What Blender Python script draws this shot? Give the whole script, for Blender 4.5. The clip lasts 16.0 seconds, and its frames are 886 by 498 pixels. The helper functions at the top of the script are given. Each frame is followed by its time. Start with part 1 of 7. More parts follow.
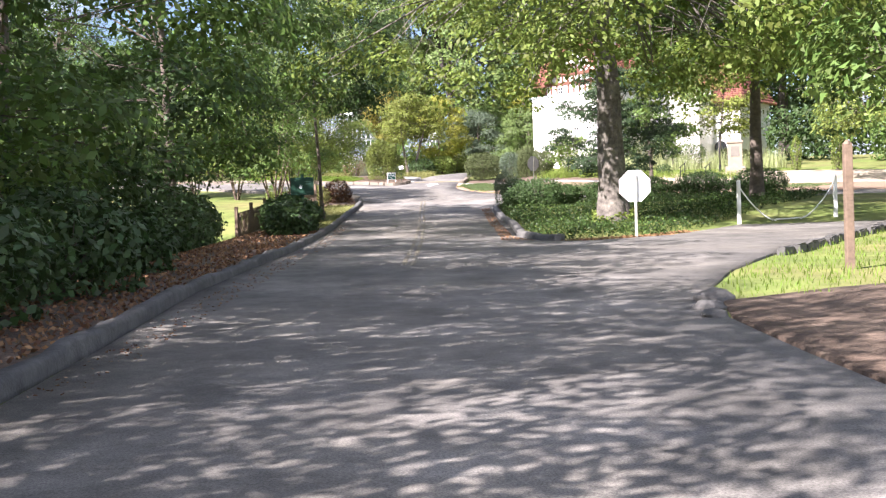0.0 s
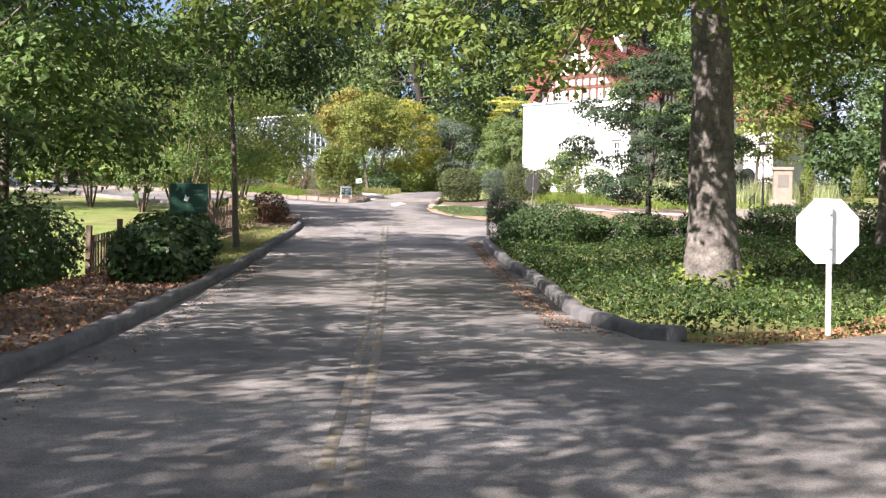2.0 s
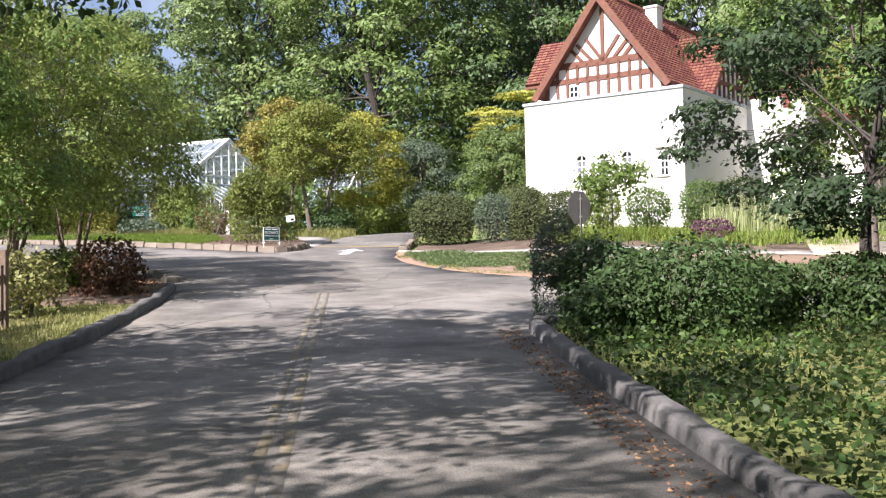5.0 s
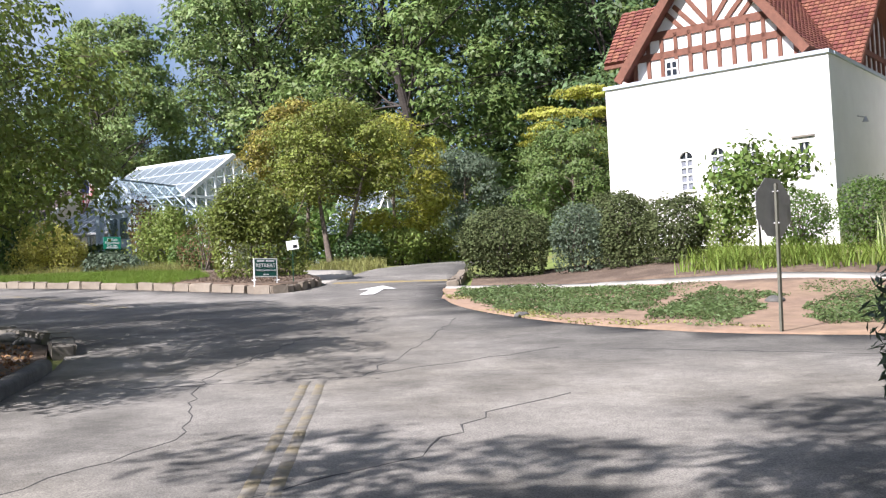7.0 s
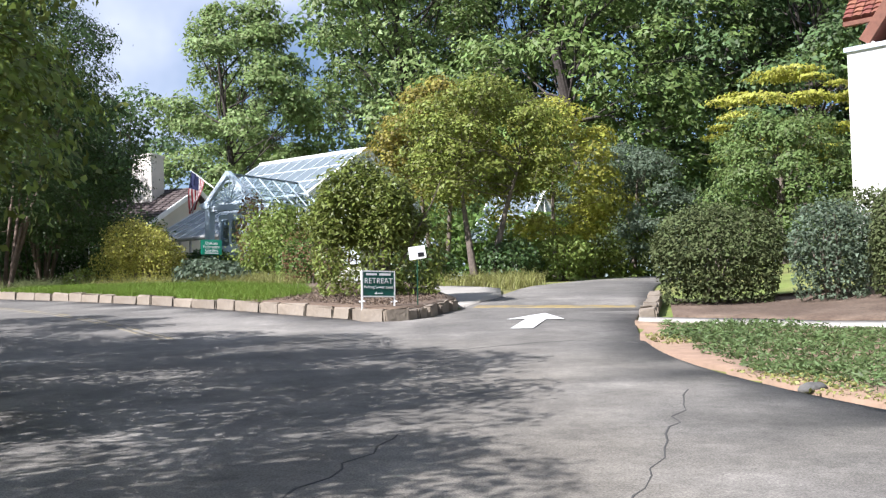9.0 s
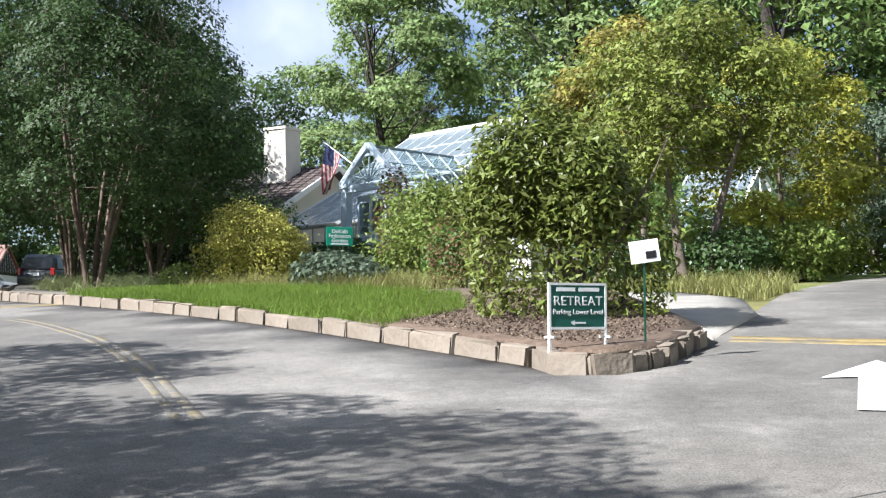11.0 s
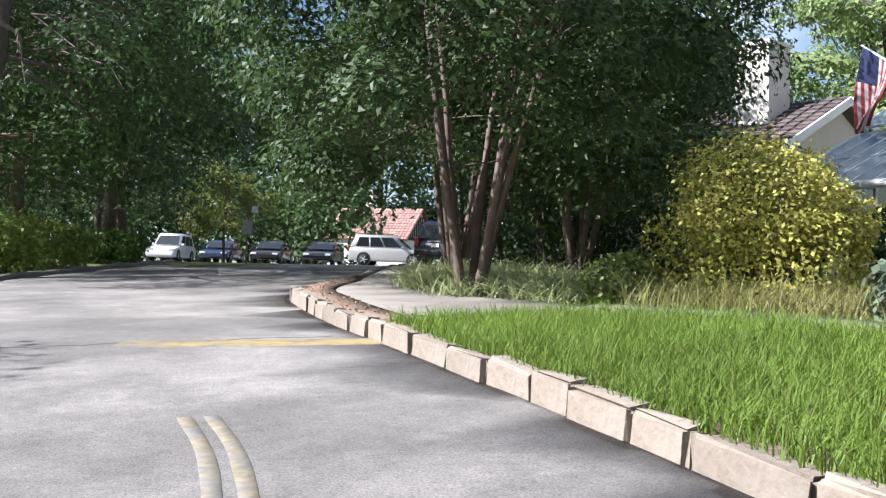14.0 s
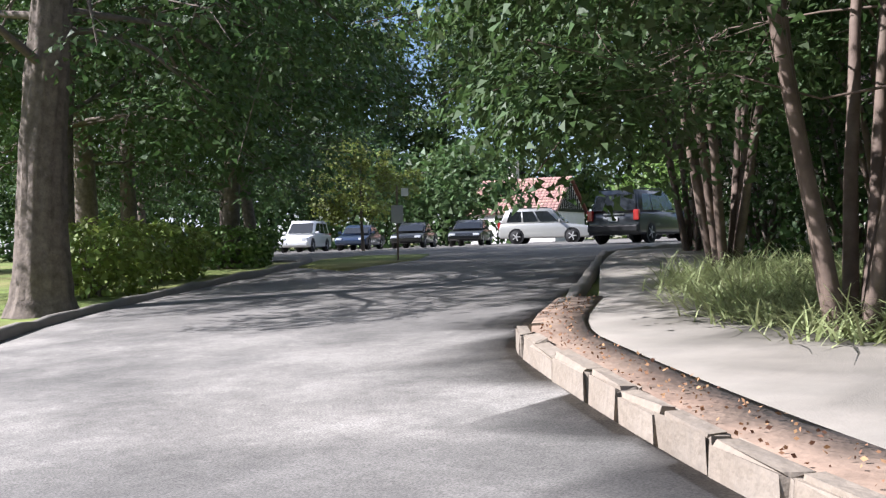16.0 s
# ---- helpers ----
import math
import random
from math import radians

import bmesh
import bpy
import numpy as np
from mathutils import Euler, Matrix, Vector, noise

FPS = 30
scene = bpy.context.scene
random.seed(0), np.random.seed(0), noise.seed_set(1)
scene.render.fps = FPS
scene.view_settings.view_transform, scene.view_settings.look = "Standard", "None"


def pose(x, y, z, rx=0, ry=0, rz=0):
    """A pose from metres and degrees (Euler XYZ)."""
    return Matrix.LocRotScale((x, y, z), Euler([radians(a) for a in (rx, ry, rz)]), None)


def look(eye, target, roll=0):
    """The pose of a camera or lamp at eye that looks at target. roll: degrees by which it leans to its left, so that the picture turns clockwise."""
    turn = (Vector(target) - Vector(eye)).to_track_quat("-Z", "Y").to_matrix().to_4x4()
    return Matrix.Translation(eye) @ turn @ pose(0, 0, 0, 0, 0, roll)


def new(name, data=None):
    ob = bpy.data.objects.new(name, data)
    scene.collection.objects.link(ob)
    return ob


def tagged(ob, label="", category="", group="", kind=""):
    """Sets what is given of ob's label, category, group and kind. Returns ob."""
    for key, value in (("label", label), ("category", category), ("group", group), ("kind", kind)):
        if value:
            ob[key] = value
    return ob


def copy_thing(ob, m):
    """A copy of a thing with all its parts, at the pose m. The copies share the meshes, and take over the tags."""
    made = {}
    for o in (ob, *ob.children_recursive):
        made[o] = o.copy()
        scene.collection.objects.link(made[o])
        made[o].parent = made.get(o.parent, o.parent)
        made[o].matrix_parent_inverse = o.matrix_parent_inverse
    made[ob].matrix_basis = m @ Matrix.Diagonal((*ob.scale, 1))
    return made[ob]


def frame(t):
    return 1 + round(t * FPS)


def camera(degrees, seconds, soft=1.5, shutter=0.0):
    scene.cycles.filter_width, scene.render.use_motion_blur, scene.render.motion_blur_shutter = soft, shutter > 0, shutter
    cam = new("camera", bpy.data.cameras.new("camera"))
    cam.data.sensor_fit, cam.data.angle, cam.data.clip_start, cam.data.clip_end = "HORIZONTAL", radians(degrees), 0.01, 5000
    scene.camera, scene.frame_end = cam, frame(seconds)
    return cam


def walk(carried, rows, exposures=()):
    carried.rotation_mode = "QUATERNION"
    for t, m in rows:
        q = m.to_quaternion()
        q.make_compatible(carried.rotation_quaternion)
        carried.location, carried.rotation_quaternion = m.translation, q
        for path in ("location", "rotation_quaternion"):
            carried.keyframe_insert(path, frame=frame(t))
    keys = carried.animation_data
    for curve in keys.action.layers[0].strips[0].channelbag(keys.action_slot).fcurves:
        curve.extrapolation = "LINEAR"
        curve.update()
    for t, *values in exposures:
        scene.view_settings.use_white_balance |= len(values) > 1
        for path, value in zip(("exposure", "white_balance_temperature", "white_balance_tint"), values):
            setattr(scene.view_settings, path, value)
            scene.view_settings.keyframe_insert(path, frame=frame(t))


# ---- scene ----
cam = camera(42.0, 16.0, soft=1.3)
# seconds, x, y, z, yaw, pitch, roll
PATH = [
    (0.0, -0.000, 0.000, 1.417, 0.49, -0.99, 1.79),
    (0.5, -0.184, 3.253, 1.553, -0.05, -0.86, 0.23),
    (1.0, -0.355, 7.034, 1.708, -0.54, -0.86, -0.63),
    (1.5, -0.443, 10.948, 1.883, -0.98, -0.60, -1.04),
    (2.0, -0.440, 14.548, 2.032, -1.57, -0.02, -0.95),
    (2.5, -0.441, 18.256, 2.194, -2.07, 0.62, -1.04),
    (3.0, -0.462, 21.516, 2.298, -2.51, 1.51, -1.02),
    (3.5, -0.392, 24.087, 2.408, -2.58, 1.98, -0.84),
    (4.0, -0.463, 27.414, 2.564, -2.84, 1.93, -0.02),
    (6.5, -0.320, 42.159, 3.165, -3.05, 3.29, 2.29),
    (7.0, -0.407, 44.821, 3.345, -1.59, 3.68, 2.46),
    (7.5, -0.411, 46.295, 3.434, -0.09, 3.68, 2.98),
    (8.0, -0.491, 48.646, 3.576, 1.88, 4.84, 1.95),
    (10.5, -1.765, 58.484, 4.413, 11.58, 3.74, 0.83),
    (11.0, -2.360, 60.725, 4.618, 13.74, 3.81, 0.20),
    (11.5, -3.073, 62.854, 4.764, 16.14, 3.37, -0.38),
    (12.0, -3.705, 64.507, 4.938, 19.09, 3.08, -1.23),
    (12.5, -4.458, 66.119, 5.109, 22.30, 3.25, -1.75),
    (13.0, -5.624, 68.298, 5.295, 26.28, 3.35, -2.54),
    (13.5, -7.151, 70.643, 5.460, 30.54, 2.34, -2.53),
    (14.0, -8.475, 72.336, 5.595, 34.23, 1.81, -2.13),
    (14.5, -9.757, 73.741, 5.735, 37.25, 1.73, -1.50),
    (15.0, -11.169, 75.010, 5.907, 39.53, 1.53, -0.82),
    (15.5, -12.579, 76.202, 6.031, 40.91, 0.98, 0.18),
    (16.0, -13.880, 77.192, 6.161, 40.69, 0.23, 1.25),
]
walk(cam, [(t, pose(x, y, z, 90 + pitch, roll, yaw)) for t, x, y, z, yaw, pitch, roll in PATH],
     exposures=[(0.0, 2.02, 5980, 24), (0.5, 1.80, 5980, 24), (1.5, 1.70, 6020, 24), (3.0, 1.70, 6100, 24), (4.0, 1.54, 6050, 23), (6.5, 1.22, 5850, 19), (8.0, 1.18, 5750, 17), (10.5, 1.42, 5650, 13), (12.0, 1.22, 5700, 11), (12.5, 1.25, 5700, 11), (13.0, 1.5, 5600, 14), (13.5, 1.6, 5550, 16), (14.5, 1.56, 5600, 17), (16.0, 1.52, 5600, 18)])

# ---------------------------------------------------------------- light
SUN_AZ, SUN_EL = math.atan2(-0.69, -0.725), radians(39)
sun_dir = Vector((math.cos(SUN_AZ) * math.cos(SUN_EL), math.sin(SUN_AZ) * math.cos(SUN_EL), math.sin(SUN_EL)))
world = bpy.data.worlds.new("sky")
scene.world = world
world.use_nodes = True
wt = world.node_tree
sky = wt.nodes.new("ShaderNodeTexSky")
sky.sky_type = 'NISHITA'
sky.sun_disc = False
sky.sun_elevation = SUN_EL
sky.sun_rotation = math.atan2(sun_dir.x, sun_dir.y) % (2 * math.pi)
sky.air_density, sky.dust_density = 1.0, 0.4
bgn = wt.nodes["Background"]
bgn.inputs["Strength"].default_value = 0.05
# thin bright clouds over the blue
dirn = wt.nodes.new("ShaderNodeTexCoord")
puff = wt.nodes.new("ShaderNodeTexNoise")
puff.inputs["Scale"].default_value, puff.inputs["Detail"].default_value = 2.2, 6
wt.links.new(dirn.outputs["Generated"], puff.inputs["Vector"])
veil = wt.nodes.new("ShaderNodeMapRange")
veil.inputs["From Min"].default_value, veil.inputs["From Max"].default_value, veil.inputs["To Max"].default_value = 0.47, 0.61, 0.95
wt.links.new(puff.outputs["Fac"], veil.inputs["Value"])
cloud = wt.nodes.new("ShaderNodeMix")
cloud.data_type = 'RGBA'
cloud.inputs["B"].default_value = (8.6, 8.75, 9.0, 1)
wt.links.new(veil.outputs["Result"], cloud.inputs["Factor"])
wt.links.new(sky.outputs[0], cloud.inputs["A"])
wt.links.new(cloud.outputs["Result"], bgn.inputs["Color"])
sun = new("sun", bpy.data.lights.new("sun", 'SUN'))
sun.data.energy, sun.data.angle, sun.data.color = 5.0, radians(0.53), (1.0, 0.93, 0.82)
sun.matrix_world = look(sun_dir * 60 + Vector((0, 60, 0)), (0, 60, 0))

# ---------------------------------------------------------------- materials
def mat(name, col, rough=0.8, metal=0.0, spec=0.4, var=0.15, scale=6.0, bump=0.0, bscale=40.0, stain=None, stain_scale=0.8,
        stain_amt=0.5, stain_from=(0.42, 0.66), island=0.0, objvar=0.0, transl=0.0, coat=0.0):
    """Procedural surface: base colour with two scales of variation, optional stain colour, bump and leaf translucency."""
    m = bpy.data.materials.new(name)
    m.use_nodes = True
    nt = m.node_tree
    n, l = nt.nodes, nt.links
    b = n["Principled BSDF"]
    b.inputs["Roughness"].default_value = rough
    b.inputs["Metallic"].default_value = metal
    b.inputs["Specular IOR Level"].default_value = spec
    b.inputs["Coat Weight"].default_value = coat
    geo = n.new("ShaderNodeTexCoord")
    src = geo.outputs["Object"]
    t1 = n.new("ShaderNodeTexNoise")
    t1.inputs["Scale"].default_value = scale
    t1.inputs["Detail"].default_value = 6
    t1.inputs["Roughness"].default_value = 0.65
    l.new(src, t1.inputs["Vector"])
    ramp = n.new("ShaderNodeMapRange")
    ramp.inputs["From Min"].default_value, ramp.inputs["From Max"].default_value = 0.3, 0.7
    ramp.inputs["To Min"].default_value, ramp.inputs["To Max"].default_value = 1 - var, 1 + var
    l.new(t1.outputs["Fac"], ramp.inputs["Value"])
    val = ramp.outputs["Result"]
    if island or objvar:
        if island:
            g2 = n.new("ShaderNodeNewGeometry")
            rnd = g2.outputs["Random Per Island"]
        else:
            g2 = n.new("ShaderNodeObjectInfo")
            rnd = g2.outputs["Random"]
        r2 = n.new("ShaderNodeMapRange")
        a = island or objvar
        r2.inputs["To Min"].default_value, r2.inputs["To Max"].default_value = 1 - a, 1 + a
        l.new(rnd, r2.inputs["Value"])
        mu = n.new("ShaderNodeMath")
        mu.operation = 'MULTIPLY'
        l.new(val, mu.inputs[0])
        l.new(r2.outputs["Result"], mu.inputs[1])
        val = mu.outputs[0]
    col_out = None
    base = n.new("ShaderNodeRGB")
    base.outputs[0].default_value = (*col, 1)
    col_out = base.outputs[0]
    if stain:
        t2 = n.new("ShaderNodeTexNoise")
        t2.inputs["Scale"].default_value = stain_scale
        t2.inputs["Detail"].default_value = 5
        l.new(src, t2.inputs["Vector"])
        r3 = n.new("ShaderNodeMapRange")
        r3.inputs["From Min"].default_value, r3.inputs["From Max"].default_value = stain_from
        r3.inputs["To Max"].default_value = stain_amt
        l.new(t2.outputs["Fac"], r3.inputs["Value"])
        mx = n.new("ShaderNodeMix")
        mx.data_type = 'RGBA'
        l.new(r3.outputs["Result"], mx.inputs["Factor"])
        l.new(col_out, mx.inputs["A"])
        mx.inputs["B"].default_value = (*stain, 1)
        col_out = mx.outputs["Result"]
    hs = n.new("ShaderNodeHueSaturation")
    l.new(col_out, hs.inputs["Color"])
    l.new(val, hs.inputs["Value"])
    if island:
        g3 = n.new("ShaderNodeMapRange")
        g3.inputs["To Min"].default_value, g3.inputs["To Max"].default_value = 0.485, 0.515
        l.new(rnd, g3.inputs["Value"])
        l.new(g3.outputs["Result"], hs.inputs["Hue"])
    l.new(hs.outputs["Color"], b.inputs["Base Color"])
    if bump:
        t3 = n.new("ShaderNodeTexNoise")
        t3.inputs["Scale"].default_value = bscale
        t3.inputs["Detail"].default_value = 4
        l.new(src, t3.inputs["Vector"])
        bp = n.new("ShaderNodeBump")
        bp.inputs["Strength"].default_value = bump
        bp.inputs["Distance"].default_value = 0.02
        l.new(t3.outputs["Fac"], bp.inputs["Height"])
        l.new(bp.outputs["Normal"], b.inputs["Normal"])
    if transl:
        tr = n.new("ShaderNodeBsdfTranslucent")
        l.new(hs.outputs["Color"], tr.inputs["Color"])
        ms = n.new("ShaderNodeMixShader")
        ms.inputs[0].default_value = transl
        l.new(b.outputs[0], ms.inputs[1])
        l.new(tr.outputs[0], ms.inputs[2])
        l.new(ms.outputs[0], n["Material Output"].inputs["Surface"])
    return m


def leaf(name, col, island=0.35, transl=0.38, rough=0.55):
    return mat(name, col, rough=rough, spec=0.35, var=0.2, scale=0.5, island=island, transl=transl)


M_ASPHALT = mat("asphalt", (0.130, 0.122, 0.108), 0.9, var=0.25, scale=2.0, bump=0.3, bscale=150, stain=(0.196, 0.179, 0.150), stain_scale=0.3, stain_amt=0.9)


def newer_surface(m, dark):
    """Newer, darker asphalt past the junction, with an uneven edge, and wheel-worn streaks along the road."""
    n, l = m.node_tree.nodes, m.node_tree.links
    old = n["Principled BSDF"].inputs["Base Color"].links[0].from_socket
    tc = n.new("ShaderNodeTexCoord")
    sp = n.new("ShaderNodeSeparateXYZ")
    l.new(tc.outputs["Object"], sp.inputs[0])
    no = n.new("ShaderNodeTexNoise")
    no.inputs["Scale"].default_value = 0.35
    l.new(tc.outputs["Object"], no.inputs["Vector"])
    ad = n.new("ShaderNodeMath")
    ad.operation = 'MULTIPLY_ADD'
    ad.inputs[1].default_value = 9.0
    l.new(no.outputs["Fac"], ad.inputs[0])
    l.new(sp.outputs["Y"], ad.inputs[2])
    mr = n.new("ShaderNodeMapRange")
    mr.inputs["From Min"].default_value, mr.inputs["From Max"].default_value, mr.inputs["To Max"].default_value = 66.0, 74.0, 0.75
    l.new(ad.outputs[0], mr.inputs["Value"])
    mx = n.new("ShaderNodeMix")
    mx.data_type = 'RGBA'
    l.new(mr.outputs["Result"], mx.inputs["Factor"])
    l.new(old, mx.inputs["A"])
    mx.inputs["B"].default_value = (*dark, 1)
    wv = n.new("ShaderNodeTexNoise")
    wv.inputs["Scale"].default_value = 1.0
    wv.inputs["Detail"].default_value = 4
    mp = n.new("ShaderNodeMapping")
    mp.inputs["Scale"].default_value = (1.5, 0.22, 1)
    l.new(tc.outputs["Object"], mp.inputs["Vector"])
    l.new(mp.outputs["Vector"], wv.inputs["Vector"])
    r2 = n.new("ShaderNodeMapRange")
    r2.inputs["From Min"].default_value, r2.inputs["From Max"].default_value = 0.35, 0.65
    r2.inputs["To Min"].default_value, r2.inputs["To Max"].default_value = 0.93, 1.07
    l.new(wv.outputs["Fac"], r2.inputs["Value"])
    val = r2.outputs["Result"]
    for sc, lo, hi in ((75.0, 0.62, 1.38), (9.0, 0.90, 1.10), (1.1, 0.80, 1.16)):
        t = n.new("ShaderNodeTexNoise")
        t.inputs["Scale"].default_value, t.inputs["Detail"].default_value = sc, 3
        l.new(tc.outputs["Object"], t.inputs["Vector"])
        r = n.new("ShaderNodeMapRange")
        r.inputs["From Min"].default_value, r.inputs["From Max"].default_value = 0.32, 0.68
        r.inputs["To Min"].default_value, r.inputs["To Max"].default_value = lo, hi
        l.new(t.outputs["Fac"], r.inputs["Value"])
        mu = n.new("ShaderNodeMath")
        mu.operation = 'MULTIPLY'
        l.new(val, mu.inputs[0])
        l.new(r.outputs["Result"], mu.inputs[1])
        val = mu.outputs[0]
    hs = n.new("ShaderNodeHueSaturation")
    # pale dusty patches of old repairs, with broken edges
    du = n.new("ShaderNodeTexNoise")
    du.inputs["Scale"].default_value, du.inputs["Detail"].default_value, du.inputs["Roughness"].default_value = 0.22, 9, 0.7
    l.new(tc.outputs["Object"], du.inputs["Vector"])
    dr = n.new("ShaderNodeMapRange")
    dr.inputs["From Min"].default_value, dr.inputs["From Max"].default_value, dr.inputs["To Max"].default_value = 0.50, 0.60, 0.55
    l.new(du.outputs["Fac"], dr.inputs["Value"])
    dm = n.new("ShaderNodeMix")
    dm.data_type = 'RGBA'
    l.new(dr.outputs["Result"], dm.inputs["Factor"])
    l.new(mx.outputs["Result"], dm.inputs["A"])
    dm.inputs["B"].default_value = (0.275, 0.256, 0.228, 1)
    l.new(dm.outputs["Result"], hs.inputs["Color"])
    l.new(val, hs.inputs["Value"])
    l.new(hs.outputs["Color"], n["Principled BSDF"].inputs["Base Color"])


newer_surface(M_ASPHALT, (0.142, 0.134, 0.121))
M_CRACK = mat("crack", (0.06, 0.058, 0.055), 0.95)
M_YELLOW = mat("road_yellow", (0.27, 0.205, 0.085), 0.8, var=0.25, scale=9, stain=(0.13, 0.125, 0.115), stain_scale=2.2, stain_amt=1.0)
M_YELLOWFAINT = mat("road_yellow_worn", (0.200, 0.166, 0.098), 0.88, var=0.3, scale=14, stain=(0.165, 0.153, 0.132), stain_scale=3.2, stain_amt=1.0, stain_from=(0.36, 0.56))
M_WHITEMARK = mat("road_white", (0.72, 0.71, 0.68), 0.75, var=0.12, scale=9, stain=(0.3, 0.29, 0.28), stain_scale=4.0, stain_amt=0.35)
M_GRASS = mat("lawn", (0.13, 0.17, 0.035), 0.95, var=0.35, scale=1.2, bump=0.7, bscale=30, stain=(0.22, 0.17, 0.075), stain_scale=0.25, stain_amt=0.6)
M_MULCH = mat("mulch", (0.10, 0.070, 0.050), 0.95, var=0.4, scale=14, bump=0.9, bscale=25, stain=(0.17, 0.125, 0.09), stain_scale=1.5, stain_amt=0.7)
M_DIRT = mat("red_clay", (0.235, 0.16, 0.112), 0.95, var=0.25, scale=3, bump=0.7, bscale=9, stain=(0.24, 0.17, 0.11), stain_scale=0.9, stain_amt=0.8)
M_PATHDIRT = mat("pale_earth", (0.20, 0.145, 0.105), 0.95, var=0.3, scale=5, bump=0.6, bscale=20, stain=(0.18, 0.12, 0.085), stain_scale=1.6, stain_amt=0.7)
M_SIGNGREY = mat("sign_back", (0.22, 0.22, 0.21), 0.55, metal=0.2, var=0.12, scale=8)
M_POSTGREY = mat("post_grey_green", (0.11, 0.11, 0.085), 0.7, var=0.2, scale=8)
M_CONCPALE = mat("pale_concrete", (0.33, 0.31, 0.275), 0.85, var=0.12, scale=3, bump=0.25, bscale=60, stain=(0.26, 0.24, 0.205), stain_scale=1.4, stain_amt=0.5)
M_CONC = mat("concrete", (0.172, 0.157, 0.132), 0.85, var=0.12, scale=3, bump=0.25, bscale=60, stain=(0.24, 0.215, 0.18), stain_scale=1.0, stain_amt=0.5)
M_KERBDARK = mat("weathered_kerb", (0.095, 0.092, 0.086), 0.9, var=0.3, scale=5, bump=0.6, bscale=25, stain=(0.17, 0.163, 0.15), stain_scale=1.2)
M_STONE = mat("kerb_stone", (0.235, 0.195, 0.150), 0.85, var=0.2, scale=4, bump=0.8, bscale=14, objvar=0.12, stain=(0.19, 0.165, 0.135), stain_scale=3.0, stain_amt=0.7)
M_WHITEWALL = mat("white_stucco", (0.74, 0.72, 0.69), 0.9, var=0.04, scale=2, bump=0.25, bscale=35, stain=(0.66, 0.64, 0.60), stain_scale=0.6, stain_amt=0.35)
M_TILE = mat("red_roof_tile", (0.185, 0.068, 0.047), 0.75, var=0.25, scale=3, bump=0.2, bscale=40, island=0.22)
M_TIMBER = mat("brown_timber", (0.15, 0.062, 0.038), 0.75, var=0.25, scale=8, bump=0.3, bscale=60)
M_WHITEPAINT = mat("white_paint", (0.78, 0.78, 0.76), 0.55, var=0.06, scale=3)
M_PORCH = mat("blue_grey_paint", (0.42, 0.50, 0.57), 0.55, var=0.12, scale=4, stain=(0.52, 0.58, 0.62), stain_scale=1.5)
M_GLAZEBAR = mat("glazing_bar_paint", (0.58, 0.62, 0.65), 0.55, var=0.08, scale=3)
M_COPING = mat("coping_paint", (0.40, 0.45, 0.50), 0.6, var=0.08, scale=3)
M_PANEGREY = mat("grey_pane", (0.17, 0.18, 0.21), 0.8, var=0.06, scale=4)
M_GREYPAINT = mat("grey_painted_metal", (0.42, 0.42, 0.41), 0.5, metal=0.2, var=0.1, scale=8)
M_DARKMETAL = mat("dark_metal", (0.035, 0.035, 0.038), 0.45, metal=0.6)
M_BROWNWOOD = mat("weathered_wood", (0.17, 0.12, 0.085), 0.85, var=0.3, scale=10, bump=0.4, bscale=50)
M_BARK = mat("bark", (0.13, 0.105, 0.085), 0.95, var=0.4, scale=7, bump=1.0, bscale=12)
M_BARKDARK = mat("dark_bark", (0.055, 0.046, 0.040), 0.95, var=0.4, scale=7, bump=1.0, bscale=12)
M_BARKPALE = mat("pale_bark", (0.105, 0.092, 0.078), 0.95, var=0.5, scale=9, bump=1.0, bscale=22, stain=(0.20, 0.18, 0.15), stain_scale=3.0, stain_amt=0.8)
M_BARKRED = mat("crape_bark", (0.105, 0.074, 0.055), 0.8, var=0.35, scale=4, bump=0.4, bscale=10, stain=(0.17, 0.13, 0.10), stain_scale=2.0)
M_GREENSIGN = mat("green_sign", (0.012, 0.10, 0.075), 0.4, var=0.05)
M_GREENSIGN2 = mat("teal_sign", (0.01, 0.22, 0.13), 0.4, var=0.05)
M_DARKGREEN = mat("dark_green_sign", (0.012, 0.055, 0.032), 0.5, var=0.1)
M_WHITESIGN = mat("white_sign", (0.85, 0.85, 0.84), 0.45, var=0.03)
M_BLACK = mat("black", (0.012, 0.012, 0.013), 0.5)
M_TYRE = mat("tyre", (0.018, 0.018, 0.018), 0.9, var=0.2)
M_BROWNTILE = mat("brown_roof", (0.105, 0.083, 0.078), 0.85, var=0.3, scale=6, island=0.25)
M_CREAM = mat("cream_stucco", (0.60, 0.56, 0.50), 0.9, var=0.06, scale=2, bump=0.2)
M_SANDSTONE = mat("sandstone", (0.27, 0.23, 0.175), 0.9, var=0.15, scale=4, bump=0.5, bscale=20)

L_DARK = leaf("leaf_dark", (0.066, 0.112, 0.034))
L_MID = leaf("leaf_mid", (0.118, 0.185, 0.043))
L_OAK = leaf("leaf_oak", (0.190, 0.245, 0.050), island=0.4, transl=0.5)
L_LIGHT = leaf("leaf_light", (0.205, 0.262, 0.058))
L_FOREST = leaf("leaf_forest", (0.165, 0.232, 0.068), island=0.4)
L_FORESTDARK = leaf("leaf_forest_dark", (0.100, 0.155, 0.058), island=0.4)
L_POPLAR = leaf("leaf_poplar", (0.215, 0.285, 0.100), island=0.4)
L_SPRING = leaf("leaf_evergreen", (0.135, 0.190, 0.055), island=0.35)
L_OCHRE = leaf("leaf_ochre", (0.27, 0.235, 0.050), island=0.45)
